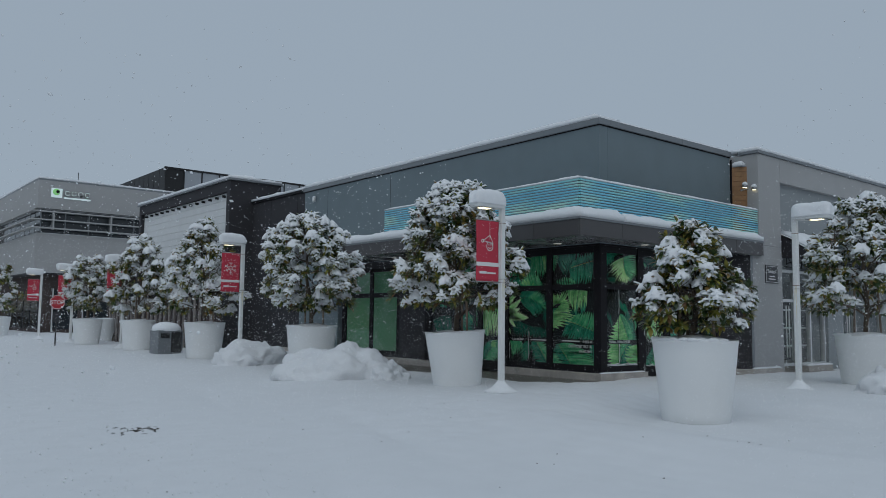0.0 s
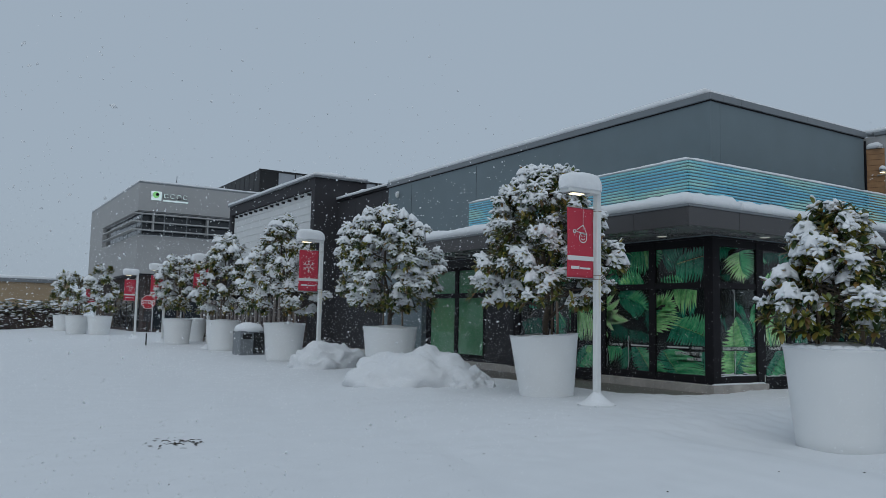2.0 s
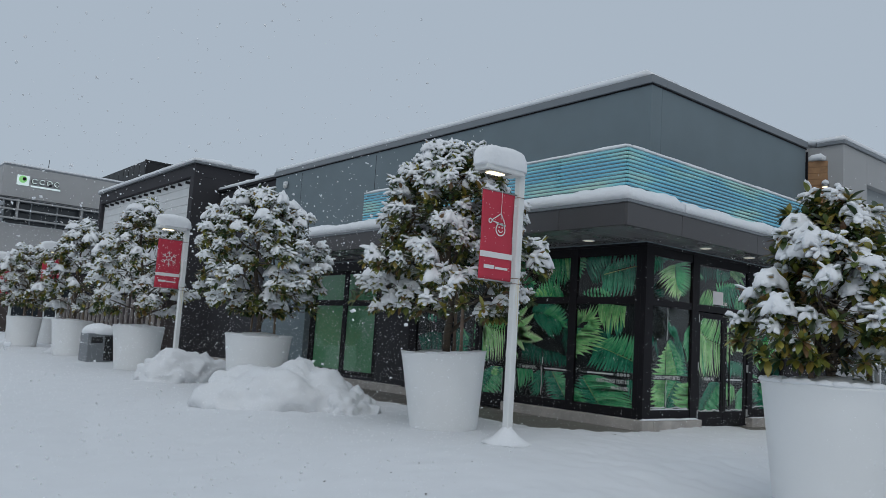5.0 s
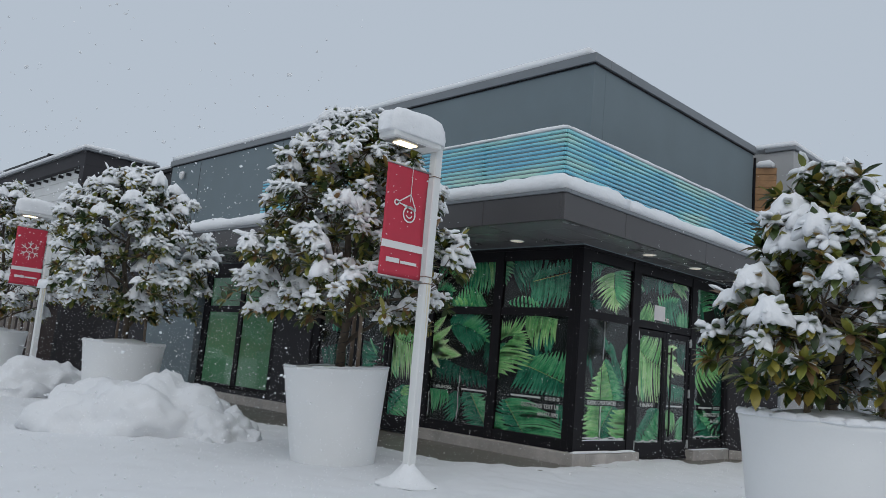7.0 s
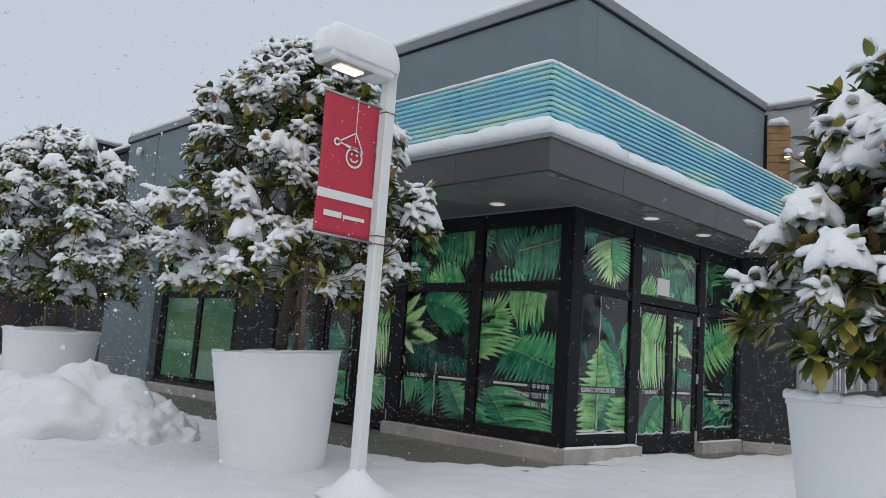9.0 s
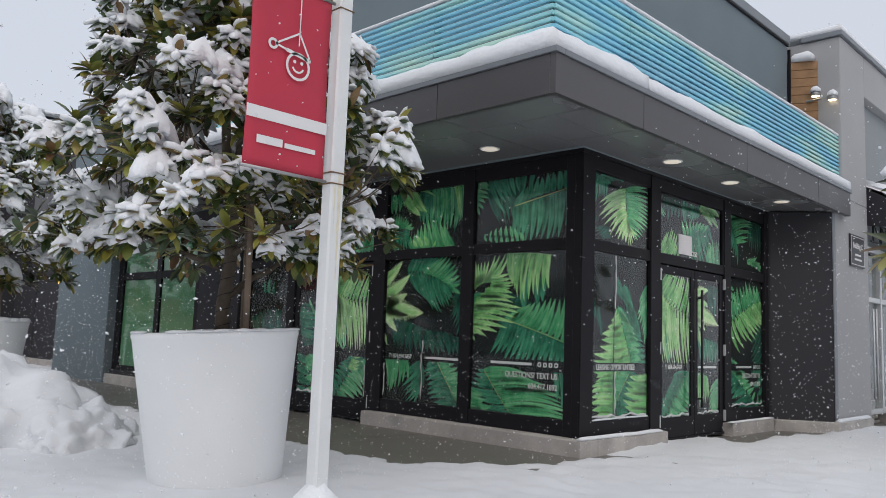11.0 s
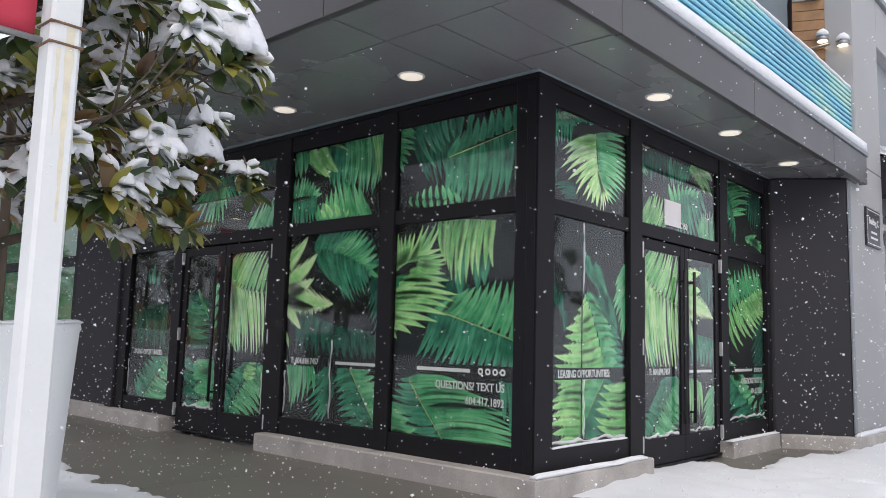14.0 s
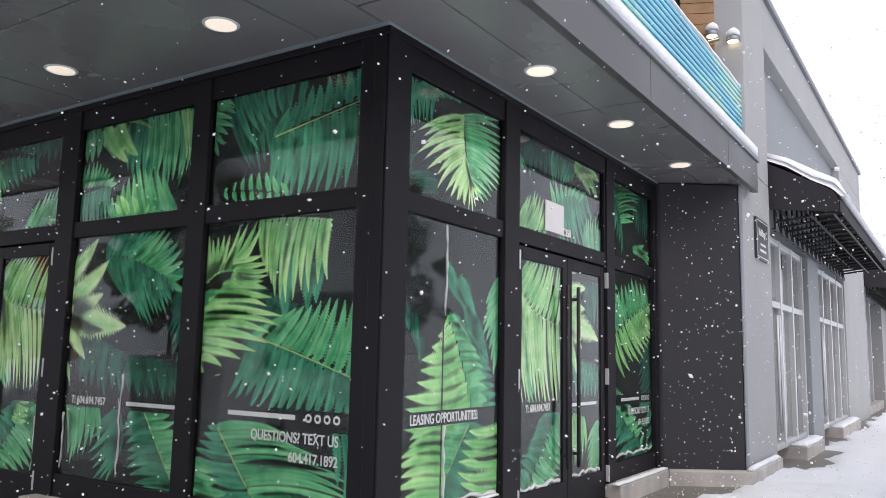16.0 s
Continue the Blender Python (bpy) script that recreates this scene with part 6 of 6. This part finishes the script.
fence = thing("batten_screen", "row of grey upright timber battens before a dark front", "screen")
for k in range(24):
    y = 29.4 + k * 0.55
    part("batten", block(12.5, 12.58, y, y + 0.10, 0.15, 2.35, 0.006), TIMBER, fence)
for z in (0.5, 2.1):
    part("rail", block(12.585, 12.62, 29.3, 42.3, z, z + 0.08, 0.004), BLACK_STEEL, fence)
part("backing", block(12.66, 12.70, 29.3, 42.3, 0.15, 2.3, 0.004), BRICK_DARK, fence)

# ---- grey clinic building at the end of the street ----
clinic = thing("clinic_building", "two-storey pale grey corner building with snowy roof", "building")
KX, KY = 13.05, 62.0
wall("upper_wall", (KX, 40, KY, KY + 0.4, 9.25, 11.3), STUCCO_LIGHT, clinic, "pale grey upper wall")
wall("upper_wall", (KX, KX + 0.4, KY + 0.4, 84, 9.25, 11.3), STUCCO_LIGHT, clinic)
wall("middle_wall", (KX, 40, KY, KY + 0.4, 4.6, 7.45), STUCCO_LIGHT, clinic)
wall("middle_wall", (KX, KX + 0.4, KY + 0.4, 84, 4.6, 7.45), STUCCO_LIGHT, clinic)
wall("end_wall", (KX, KX + 0.4, 77, 84, 7.45, 9.25), STUCCO_LIGHT, clinic)
wall("lower_wall", (KX + 0.9, 40, KY + 0.9, KY + 1.3, 0.1, 4.6), BRICK_DARK, clinic, "dark brick ground floor")
wall("lower_wall", (KX + 0.9, KX + 1.3, KY + 1.3, 84, 0.1, 4.6), BRICK_DARK, clinic)
wall("overhang", (KX, 40, KY + 0.4, 84, 4.5, 4.62), STUCCO_DARK, clinic)
wall("roof", (KX, 40, KY, 84, 11.3, 11.42), CAP, clinic)
wall("back_wall", (39.7, 40, KY, 84, 0, 11.3), STUCCO_LIGHT, clinic)
for k in range(16):
    x = KX + 0.35 + k * 1.65
    wp = part("window", block(x + 0.05, x + 1.6, KY + 0.35, KY + 0.4, 7.5, 9.2, 0.01), DARK_GLASS, clinic)
    part("window_frame", block(x - 0.04, x + 0.04, KY + 0.3, KY + 0.4, 7.45, 9.25, 0.01), CAP, clinic)
for k in range(9):
    y = KY + 0.5 + k * 1.65
    part("window", block(KX + 0.35, KX + 0.4, y, y + 1.55, 7.5, 9.2, 0.01), DARK_GLASS, clinic)
for z in (7.75, 8.35, 8.95):
    part("sunshade", block(KX - 0.45, 38, KY - 0.45, KY - 0.1, z, z + 0.09, 0.01), STUCCO_LIGHT, clinic, "pale horizontal sunshade")
    part("sunshade", block(KX - 0.45, KX - 0.1, KY - 0.1, 74.5, z, z + 0.09, 0.01), STUCCO_LIGHT, clinic)
for k in range(7):
    part("sunshade_arm", block(KX + 1 + k * 4, KX + 1.1 + k * 4, KY - 0.4, KY + 0.02, 7.7, 9.1, 0.01), STUCCO_LIGHT, clinic)
for k in range(8):
    x = KX + 1.6 + k * 2.1
    part("window", block(x, x + 1.7, KY + 0.84, KY + 0.9, 0.5, 3.4, 0.01), DARK_GLASS, clinic)
    part("window_frame", block(x - 0.08, x, KY + 0.78, KY + 0.9, 0.3, 3.5, 0.01), ALU, clinic)
for k in range(5):
    y = KY + 2.2 + k * 2.4
    part("window", block(KX + 0.84, KX + 0.9, y, y + 1.9, 0.5, 3.4, 0.01), DARK_GLASS, clinic)
part("antenna", tube([(KX + 2.9, KY + 1, 11.4), (KX + 2.9, KY + 1, 12.3)], [0.03, 0.02], 6), BLACK_STEEL, clinic)
# rooftop screen of dark panels
for k in range(9):
    x = 22.9 + k * 1.55
    part("roof_screen_panel", block(x + 0.06, x + 1.5, KY + 2, KY + 2.08, 11.42, 13.7, 0.01), SCREEN_GLASS if k else BLACK_STEEL, clinic)
    part("roof_screen_post", block(x - 0.05, x + 0.05, KY + 1.95, KY + 2.1, 11.42, 13.85, 0.01), BLACK_STEEL, clinic)
for k in range(10):
    y = KY + 2.1 + k * 1.25
    part("roof_screen_panel", block(22.85, 22.93, y + 0.03, y + 1.2, 11.42, 13.8, 0.01), BLACK_STEEL, clinic)
part("roof_screen_rail", block(22.8, 37, KY + 1.92, KY + 2.12, 13.72, 13.86, 0.01), BLACK_STEEL, clinic)
sn3 = thing("clinic_roof_snow", "snow along the clinic's roof edge", "snow")
part("snow_cap", snow_strip(KX, 39, KY, KY + 3, 11.422, 0.22, 31, 1.2), SNOW_SOFT, sn3)
part("snow_cap", snow_strip(KX, KX + 3, KY + 3, 84, 11.422, 0.22, 32, 1.2), SNOW_SOFT, sn3)
# lit sign with a round mark: plain shapes
sg = thing("clinic_sign", "lit white and green wall sign in plain shapes", "sign", (13.9, KY - 0.06, 10.42))
part("mark_plate", block(0.0, 1.3, 0, 0.05, -0.55, 0.62, 0.03), LIT_LETTER, sg)
mk = lathe([(0.42, 0), (0.42, 0.03)], 18)
mk.transform(pose(0.6, -0.005, 0.15, 90, 0, 0))
part("round_mark", mk, LIT_GREEN, sg)
mk = lathe([(0.2, 0), (0.2, 0.03)], 14)
mk.transform(pose(0.75, -0.04, 0.2, 90, 0, 0))
part("dark_mark", mk, FRAME, sg)
for k in range(4):
    r_ = ring_mesh(0.23, 0.31, 30 if k != 2 else 0, 330 if k != 2 else 250, 18, 0.05)
    r_.transform(pose(1.85 + 0.8 * k, -0.05, 0.1, 90, 0, 0))
    part("letter_shape", r_, LIT_LETTER, sg, "rounded lit letter shape")
    r_ = ring_mesh(0.17, 0.37, 30, 330, 18, 0.04)
    r_.transform(pose(1.85 + 0.8 * k, 0.0, 0.1, 90, 0, 0))
    part("letter_edge", r_, FRAME, sg)
part("tagline_bar", block(1.5, 4.7, -0.02, 0.03, -0.62, -0.42, 0.02), LIT_LETTER, sg)

sg.scale = (0.58, 1, 0.58)

# ---- far tan building and hedge ----
tan = thing("tan_building", "low tan building with snow-covered flat roof", "building")
wall("wall", (-40, 13.5, 100, 101, 0, 4.9), TAN, tan)
wall("roof", (-40, 13.5, 99.8, 115, 4.9, 5.3), CAP, tan)
sn4 = thing("tan_roof_snow", "snow on the tan building's roof", "snow")
part("snow_cap", snow_strip(-40, 13.5, 99.8, 112, 5.302, 0.45, 41, 2.5), SNOW_SOFT, sn4)
rnd = random.Random(77)
hv, hf, sv, sf = [], [], [], []
for k in range(4200):
    x, z = rnd.uniform(-16, 12.5), rnd.random() ** 0.7 * 2.5
    y = 82 + rnd.uniform(-0.6, 0.6) + (0.4 * noise.noise(Vector((x, z, 0))))
    a = rnd.uniform(0, 6.28)
    c = Vector((x, y, 0.1 + z * (1 + 0.12 * noise.noise(Vector((x * 0.8, 0, 0))))))
    leaf_blade(hv, hf, c, Vector((math.cos(a), math.sin(a), rnd.uniform(-0.3, 0.6))), Vector((0, 0.1, 1)), 0.4, 0.2, 0.1, 0.1)
    if k % 6 == 0:
        pad(sv, sf, c + Vector((0, -0.1, 0.12)), Vector((1, rnd.uniform(-0.3, 0.3), 0)), Vector((0, 0, 1)), 0.28, 0.2, 0.1, rnd, False)
hedge = thing("hedge", "long dark hedge dusted with snow", "hedge")
tagged(part("foliage", mesh_of("foliage", hv, hf), LEAF, hedge), kind="stuff")
tagged(part("snow_load", mesh_of("snow_load", sv, sf, True), SNOW_SOFT, hedge), kind="stuff")
part("core", block(-16, 12.5, 81.7, 82.6, 0, 2.0, 0.1), BRICK_DARK, hedge)

# ---- light grey building on the short side ----
RY = 10.72
grey = thing("side_building", "light grey stucco shop row with black awnings", "building")
wall("pier", (19.3, 20.85, RY, RY + 1.2, 0.2, ZS + 0.3), STUCCO_LIGHT, grey, "light grey stucco pier", 0.012)
wall("pier", (19.7, 20.85, RY, RY + 1.2, ZS + 0.3, 6.12), STUCCO_LIGHT, grey, "light grey stucco pier", 0.012)
wall("parapet_wall", (20.85, 32.2, RY, RY + 0.5, 5.45, 6.12), STUCCO_LIGHT, grey)
wall("panel_wall", (20.85, 28.2, RY + 0.14, RY + 0.5, 3.05, 5.45), STUCCO_MID, grey, "pale blue-grey recessed panel")
wall("pier", (28.2, 32.2, RY, RY + 0.5, 0.2, 5.45), STUCCO_LIGHT, grey)
wall("small_window", (29.6, 30.2, RY - 0.004, RY + 0.1, 4.4, 5.2), DARK_GLASS, grey)
wall("pier", (23.4, 24.4, RY - 0.04, RY + 0.5, 0.2, 3.05), STUCCO_MID, grey, "grey stucco column")
wall("parapet_cap", (19.65, 32.25, RY - 0.05, RY + 0.55, 6.12, 6.2), CAP, grey)
wall("further_wall", (32.2, 70, RY + 0.2, RY + 0.6, 3.2, 5.3), STUCCO_MID, grey)
wall("further_cap", (32.2, 70, RY + 0.15, RY + 0.7, 5.3, 5.4), CAP, grey)
for k in range(6):
    x = 32.3 + k * 6.2
    wall("pier", (x + 4.6, x + 6.2, RY, RY + 0.6, 0.2, 3.2), STUCCO_LIGHT, grey)
    part("shop_glazing", block(x, x + 4.6, RY + 0.3, RY + 0.33, 0.45, 3.2, 0.004), DARK_GLASS, grey)
    for j in range(4):
        part("glazing_bar", block(x + j * 1.15, x + j * 1.15 + 0.08, RY + 0.2, RY + 0.3, 0.45, 3.2, 0.004), ALU, grey)
    part("kerb", block(x, x + 4.6, RY + 0.05, RY + 0.3, 0.1, 0.45, 0.01), CONCRETE, grey)
sn5 = thing("side_roof_snow", "snow on the light grey parapet", "snow")
part("snow_cap", snow_strip(19.67, 32.2, RY - 0.03, RY + 0.9, 6.202, 0.16, 51), SNOW_SOFT, sn5)
part("snow_cap", snow_strip(32.2, 69, RY + 0.17, RY + 0.9, 5.402, 0.16, 52, 0.6), SNOW_SOFT, sn5)
# cedar-clad return between the two roofs, with a floodlight
cedar = thing("cedar_panel", "weathered cedar board panel between the parapets", "wall panel")
part("backing", prism([(19.53, Y0 + 0.02), (19.71, 11.06), (19.71, Y0 + 0.02)], ZC, 5.8), STUCCO_DARK, cedar)
part("corner_trim", block(19.50, 19.535, Y0 - 0.045, Y0 - 0.004, ZC, 6.0, 0.003), FRAME, cedar, "black metal corner trim")
for k in range(15):
    z = 3.82 + k * 0.132
    part("board", prism([(19.515, Y0 - 0.004), (19.685, 11.04), (19.708, 11.052), (19.535, Y0 + 0.012)], z, z + 0.127, 0.003), WOOD, cedar)
part("snow_top", snow_strip(19.54, 19.70, 11.08, 11.42, 5.805, 0.16, 61, 0.06), SNOW_SOFT, cedar)
flood = thing("floodlight", "lit snow-capped twin floodlight on the cedar panel", "light", (19.60, 11.12, 5.15))
part("arm", tube([(0, 0.1, 0), (0, -0.25, 0.02)], [0.03, 0.03], 8), STEEL, flood)
for dx, dy, dz in ((-0.05, 0.12, 0.10), (0.10, -0.22, -0.02)):
    hd = lathe([(0.03, 0.14), (0.09, 0.10), (0.115, 0.0), (0.10, -0.01)], 18)
    hd.transform(Matrix.Translation((dx, -0.25 + dy, dz)))
    h_ = part("lamp_head", hd, STEEL, flood, "", True)
    ln_ = lathe([(0.095, -0.012), (0.095, -0.02)], 18)
    ln_.transform(Matrix.Translation((dx, -0.25 + dy, dz)))
    part("lens", ln_, LAMP_LENS, h_)
    sc = lump(3, 0.13, 0.13, 0.15, 0.15, 2)
    sc.transform(Matrix.Translation((dx, -0.25 + dy, dz + 0.1)))
    part("snow_cap", sc, SNOW_SOFT, h_, "", True)
flood.scale = (0.62, 0.62, 0.62)
# building plate
bs = thing("building_sign", "small dark wall plate with white lettering", "sign", (20.25, RY - 0.03, 2.88))
part("plate", block(-0.33, 0.33, 0, 0.028, -0.24, 0.24, 0.004), SIGN_BLACK, bs, "black plate with thin pale border")
for lim in ((-0.31, 0.31, 0.205, 0.215), (-0.31, 0.31, -0.215, -0.205), (-0.31, -0.30, -0.205, 0.205), (0.30, 0.31, -0.205, 0.205)):
    part("border", block(lim[0], lim[1], -0.002, -0.0005, lim[2], lim[3], 0), PRINT, bs)
lettering("Building C", 0.115, PRINT, bs, pose(0, -0.002, 0.04, 90, 0, 0), "CENTER", 0.95)
for z, w in ((-0.06, 0.14), (-0.13, 0.17)):
    part("text_bar", block(-w, w, -0.002, -0.0005, z - 0.014, z + 0.014, 0), PRINT, bs)


def shop_bay(name, x0, x1, cols):
    """Pale aluminium shopfront with tall doors: clear glass before a plain interior, darkened by its charcoal back
    wall.
    """
    b = thing(name, "pale aluminium-framed shop window bay with clear glass", "window", kind="structure")
    y = RY + 0.10
    for k in range(cols + 1):
        x = x0 + (x1 - x0) * k / cols
        part("window_frame", block(x - 0.04, x + 0.04, y - 0.07, y + 0.05, 0.40, 3.05, 0.004), ALU, b)
    for z in (0.40, 2.16, 2.97):
        part("window_frame", block(x0 + 0.04, x1 - 0.04, y - 0.06, y + 0.04, z, z + 0.08, 0.004), ALU, b)
    for k in range(cols):
        a, c = x0 + (x1 - x0) * k / cols + 0.04, x0 + (x1 - x0) * (k + 1) / cols - 0.04
        for z0, z1 in ((0.48, 2.16), (2.24, 2.97)):
            p = part("pane", block(a, c, y - 0.01, y - 0.002, z0, z1, 0), GLASS, b)
            p.visible_shadow = False
        if k == 0:
            for dx in (0.15, 0.3):
                part("pull_handle", tube([(a + dx, y - 0.13, 0.65), (a + dx, y - 0.13, 2.05)], [0.016, 0.016], 8), ALU, b, "tall pull handle", True)
    part("sill", block(x0 + 1.1, x1, y - 0.28, y + 0.1, 0.1, 0.40, 0.012), CONCRETE, b, "pale concrete sill")
    part("sill_snow", snow_strip(x0 + 1.1, x1, y - 0.27, y - 0.08, 0.402, 0.05, 71, 0.1), SNOW_SOFT, b)
    # the unlit room's darkness is put into the back wall's charcoal colour
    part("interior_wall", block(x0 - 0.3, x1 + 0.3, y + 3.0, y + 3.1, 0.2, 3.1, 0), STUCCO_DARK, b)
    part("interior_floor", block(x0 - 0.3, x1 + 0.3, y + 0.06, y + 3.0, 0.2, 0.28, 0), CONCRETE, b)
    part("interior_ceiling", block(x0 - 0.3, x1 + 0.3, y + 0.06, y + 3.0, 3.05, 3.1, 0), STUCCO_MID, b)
    for k in range(3):
        part("display_shelf", block(x0 + 0.4, x1 - 0.4, y + 2.2, y + 2.6, 0.8 + 0.6 * k, 0.84 + 0.6 * k, 0.004), WHITE_SIDING, b)
    return b


shop_bay("window_7", 20.76, 23.33, 3)
shop_bay("window_8", 24.47, 28.18, 4)


def awning(x0, x1):
    a = thing("awning", "black fabric shop awning on steel lattice, topped with snow", "awning", group="black awnings")
    yw, yf, zt, zf, zb = RY + 0.1, RY - 0.78, 4.02, 3.55, 3.28
    bm = bmesh.new()
    prof = [(yw, zt), (yf + 0.25, zf + 0.12), (yf + 0.05, zf), (yf, zf - 0.12), (yf, zb), (yf + 0.012, zb), (yf + 0.012, zf - 0.13), (yf + 0.06, zf - 0.02), (yf + 0.25, zf + 0.1), (yw, zt - 0.015)]
    rows = [[bm.verts.new((x, y, z)) for y, z in prof] for x in (x0, x1)]
    n_ = len(prof)
    for i in range(n_):
        bm.faces.new((rows[0][i], rows[0][(i + 1) % n_], rows[1][(i + 1) % n_], rows[1][i]))
    part("fabric", bm, AWNING, a, "black awning fabric")
    for x in (x0, x1 - 0.012):
        e = bmesh.new()
        pr = [(yw, zt - 0.016), (yf + 0.25, zf + 0.1), (yf + 0.06, zf - 0.02), (yf + 0.013, zf - 0.13), (yf + 0.013, zb), (yw, zb + 0.1)]
        lo, hi = [e.verts.new((x, y, z)) for y, z in pr], [e.verts.new((x + 0.012, y, z)) for y, z in pr]
        e.faces.new(lo[::-1])
        e.faces.new(hi)
        for i in range(len(pr)):
            e.faces.new((lo[i], lo[(i + 1) % len(pr)], hi[(i + 1) % len(pr)], hi[i]))
        part("end_panel", e, AWNING, a)
    k = 0
    x = x0 + 0.12
    while x < x1:
        part("lattice_post", tube([(x, RY - 0.02, 3.1), (x, RY - 0.02, 3.95)], [0.014, 0.014], 6), BLACK_STEEL, a)
        part("lattice_rafter", tube([(x, RY - 0.02, 3.22), (x, yf + 0.03, zb + 0.03)], [0.016, 0.016], 6), BLACK_STEEL, a)
        part("lattice_brace", tube([(x, RY - 0.02, 3.45), (min(x + 0.4, x1), RY - 0.02, 3.12)], [0.010, 0.010], 5), BLACK_STEEL, a)
        x += 0.42
    for z in (3.12, 3.42, 3.75):
        part("lattice_rail", tube([(x0, RY - 0.02, z), (x1, RY - 0.02, z)], [0.014, 0.014], 6), BLACK_STEEL, a)
    for f in (0.3, 0.6, 0.95):
        part("lattice_rail", tube([(x0, RY - 0.02 - 0.72 * f, 3.26), (x1, RY - 0.02 - 0.72 * f, 3.26)], [0.014, 0.014], 6), BLACK_STEEL, a)
    vs, fs = [], []
    nx = int((x1 - x0) / 0.15)
    cols = [(yw - 0.02, zt), (yw - 0.3, zt - 0.13), (yf + 0.3, zf + 0.14), (yf + 0.1, zf + 0.03), (yf - 0.02, zf - 0.09)]
    for i in range(nx + 1):
        x = x0 + (x1 - x0) * i / nx
        for j, (y, z) in enumerate(cols):
            h = (0.13, 0.17, 0.17, 0.13, 0.03)[j] * (1 + 0.35 * noise.noise(Vector((x * 1.7, j * 0.6, 3)))) * (0.4 if i in (0, nx) else 1)
            vs.append((x, y - (0.05 if j > 2 else 0), z + h))
    m_ = len(cols)
    top = len(vs)
    vs += [(x0 + (x1 - x0) * i / nx, y, z) for i in range(nx + 1) for y, z in cols]
    for i in range(nx):
        for j in range(m_ - 1):
            q = i * m_ + j
            fs += [(q, q + 1, q + m_ + 1, q + m_), (top + q, top + q + m_, top + q + m_ + 1, top + q + 1)]
        q = i * m_
        fs += [(q, q + m_, top + q + m_, top + q), (q + m_ - 1, top + q + m_ - 1, top + q + 2 * m_ - 1, q + 2 * m_ - 1)]
    for q in (0, nx * m_):
        fs += [(q + j, q + j + 1, top + q + j + 1, top + q + j) for j in range(m_ - 1)]
    part("snow_load", mesh_of("snow_load", vs, fs, True), SNOW_SOFT, a, "rounded snow along the awning")


awning(20.95, 28.1)
awning(32.4, 44)

# security camera on the long wall
sc_ = thing("security_camera", "small white dome camera with snow cap on the wall", "camera", (X0 - 0.1, 24.1, 5.75))
part("bracket", block(0.0, 0.10, -0.04, 0.04, 0.0, 0.14, 0.005), WHITE_STEEL, sc_)
part("dome", lathe([(0.03, -0.2), (0.085, -0.14), (0.1, -0.05), (0.1, 0.0), (0.06, 0.03)], 16), WHITE_STEEL, sc_, "", True)
cs = lump(2, 0.11, 0.11, 0.1, 0.15, 2)
cs.transform(Matrix.Translation((0, 0, 0.03)))
part("snow_cap", cs, SNOW_SOFT, sc_, "", True)

sc_.scale = (0.65, 0.65, 0.65)

# ---- buildings across the street close the place behind the camera ----
across = thing("street_front", "plain grey building front across the street", "building")
wall("wall", (-30, 60, -32, -31.6, 0, 6.5), STUCCO_MID, across)
wall("wall", (-32.4, -32, -32, 60, 0, 6.5), STUCCO_MID, across)

# ---- snow in the air ----
rnd = random.Random(9)
vs, fs = [], []
for k in range(80000):
    x, y, z = rnd.uniform(-2, 19), rnd.uniform(-2, 22), 0.3 + 3.0 * rnd.random() ** 1.7
    # nothing close to the walked line, inside walls or under the canopy roof
    along = max(0, min(15, x * 0.76 + y * 0.65))
    gap = math.hypot(x - along * 0.76, y - along * 0.65)
    if gap < 1.3 or (x > CX - 0.1 and y > CY - 0.1 and (x > X0 - 0.4 and y > Y0 - 0.4 or 2.9 < z < 4.8)) or (x > 18.7 and y > 9.2):
        continue
    r = rnd.uniform(0.0032, 0.0075) * (1.8 if rnd.random() < 0.08 else 1)
    b = len(vs)
    d = Vector((rnd.uniform(-1, 1), rnd.uniform(-1, 1), rnd.uniform(-1, 1))).normalized() * r
    e = d.orthogonal().normalized() * r * rnd.uniform(0.6, 1)
    f_ = d.cross(e).normalized() * r * rnd.uniform(0.5, 0.9)
    c = Vector((x, y, z))
    vs += [tuple(c + o) for o in (d, -d, e, -e, f_, -f_)]
    fs += [(b, b + 2, b + 4), (b + 2, b + 1, b + 4), (b + 1, b + 3, b + 4), (b + 3, b, b + 4), (b + 2, b, b + 5), (b + 1, b + 2, b + 5), (b + 3, b + 1, b + 5), (b, b + 3, b + 5)]
tagged(part("falling_snow", mesh_of("falling_snow", vs, fs, True), FLAKE), "scattered snowflakes drifting in the air", "snowflakes", kind="stuff")
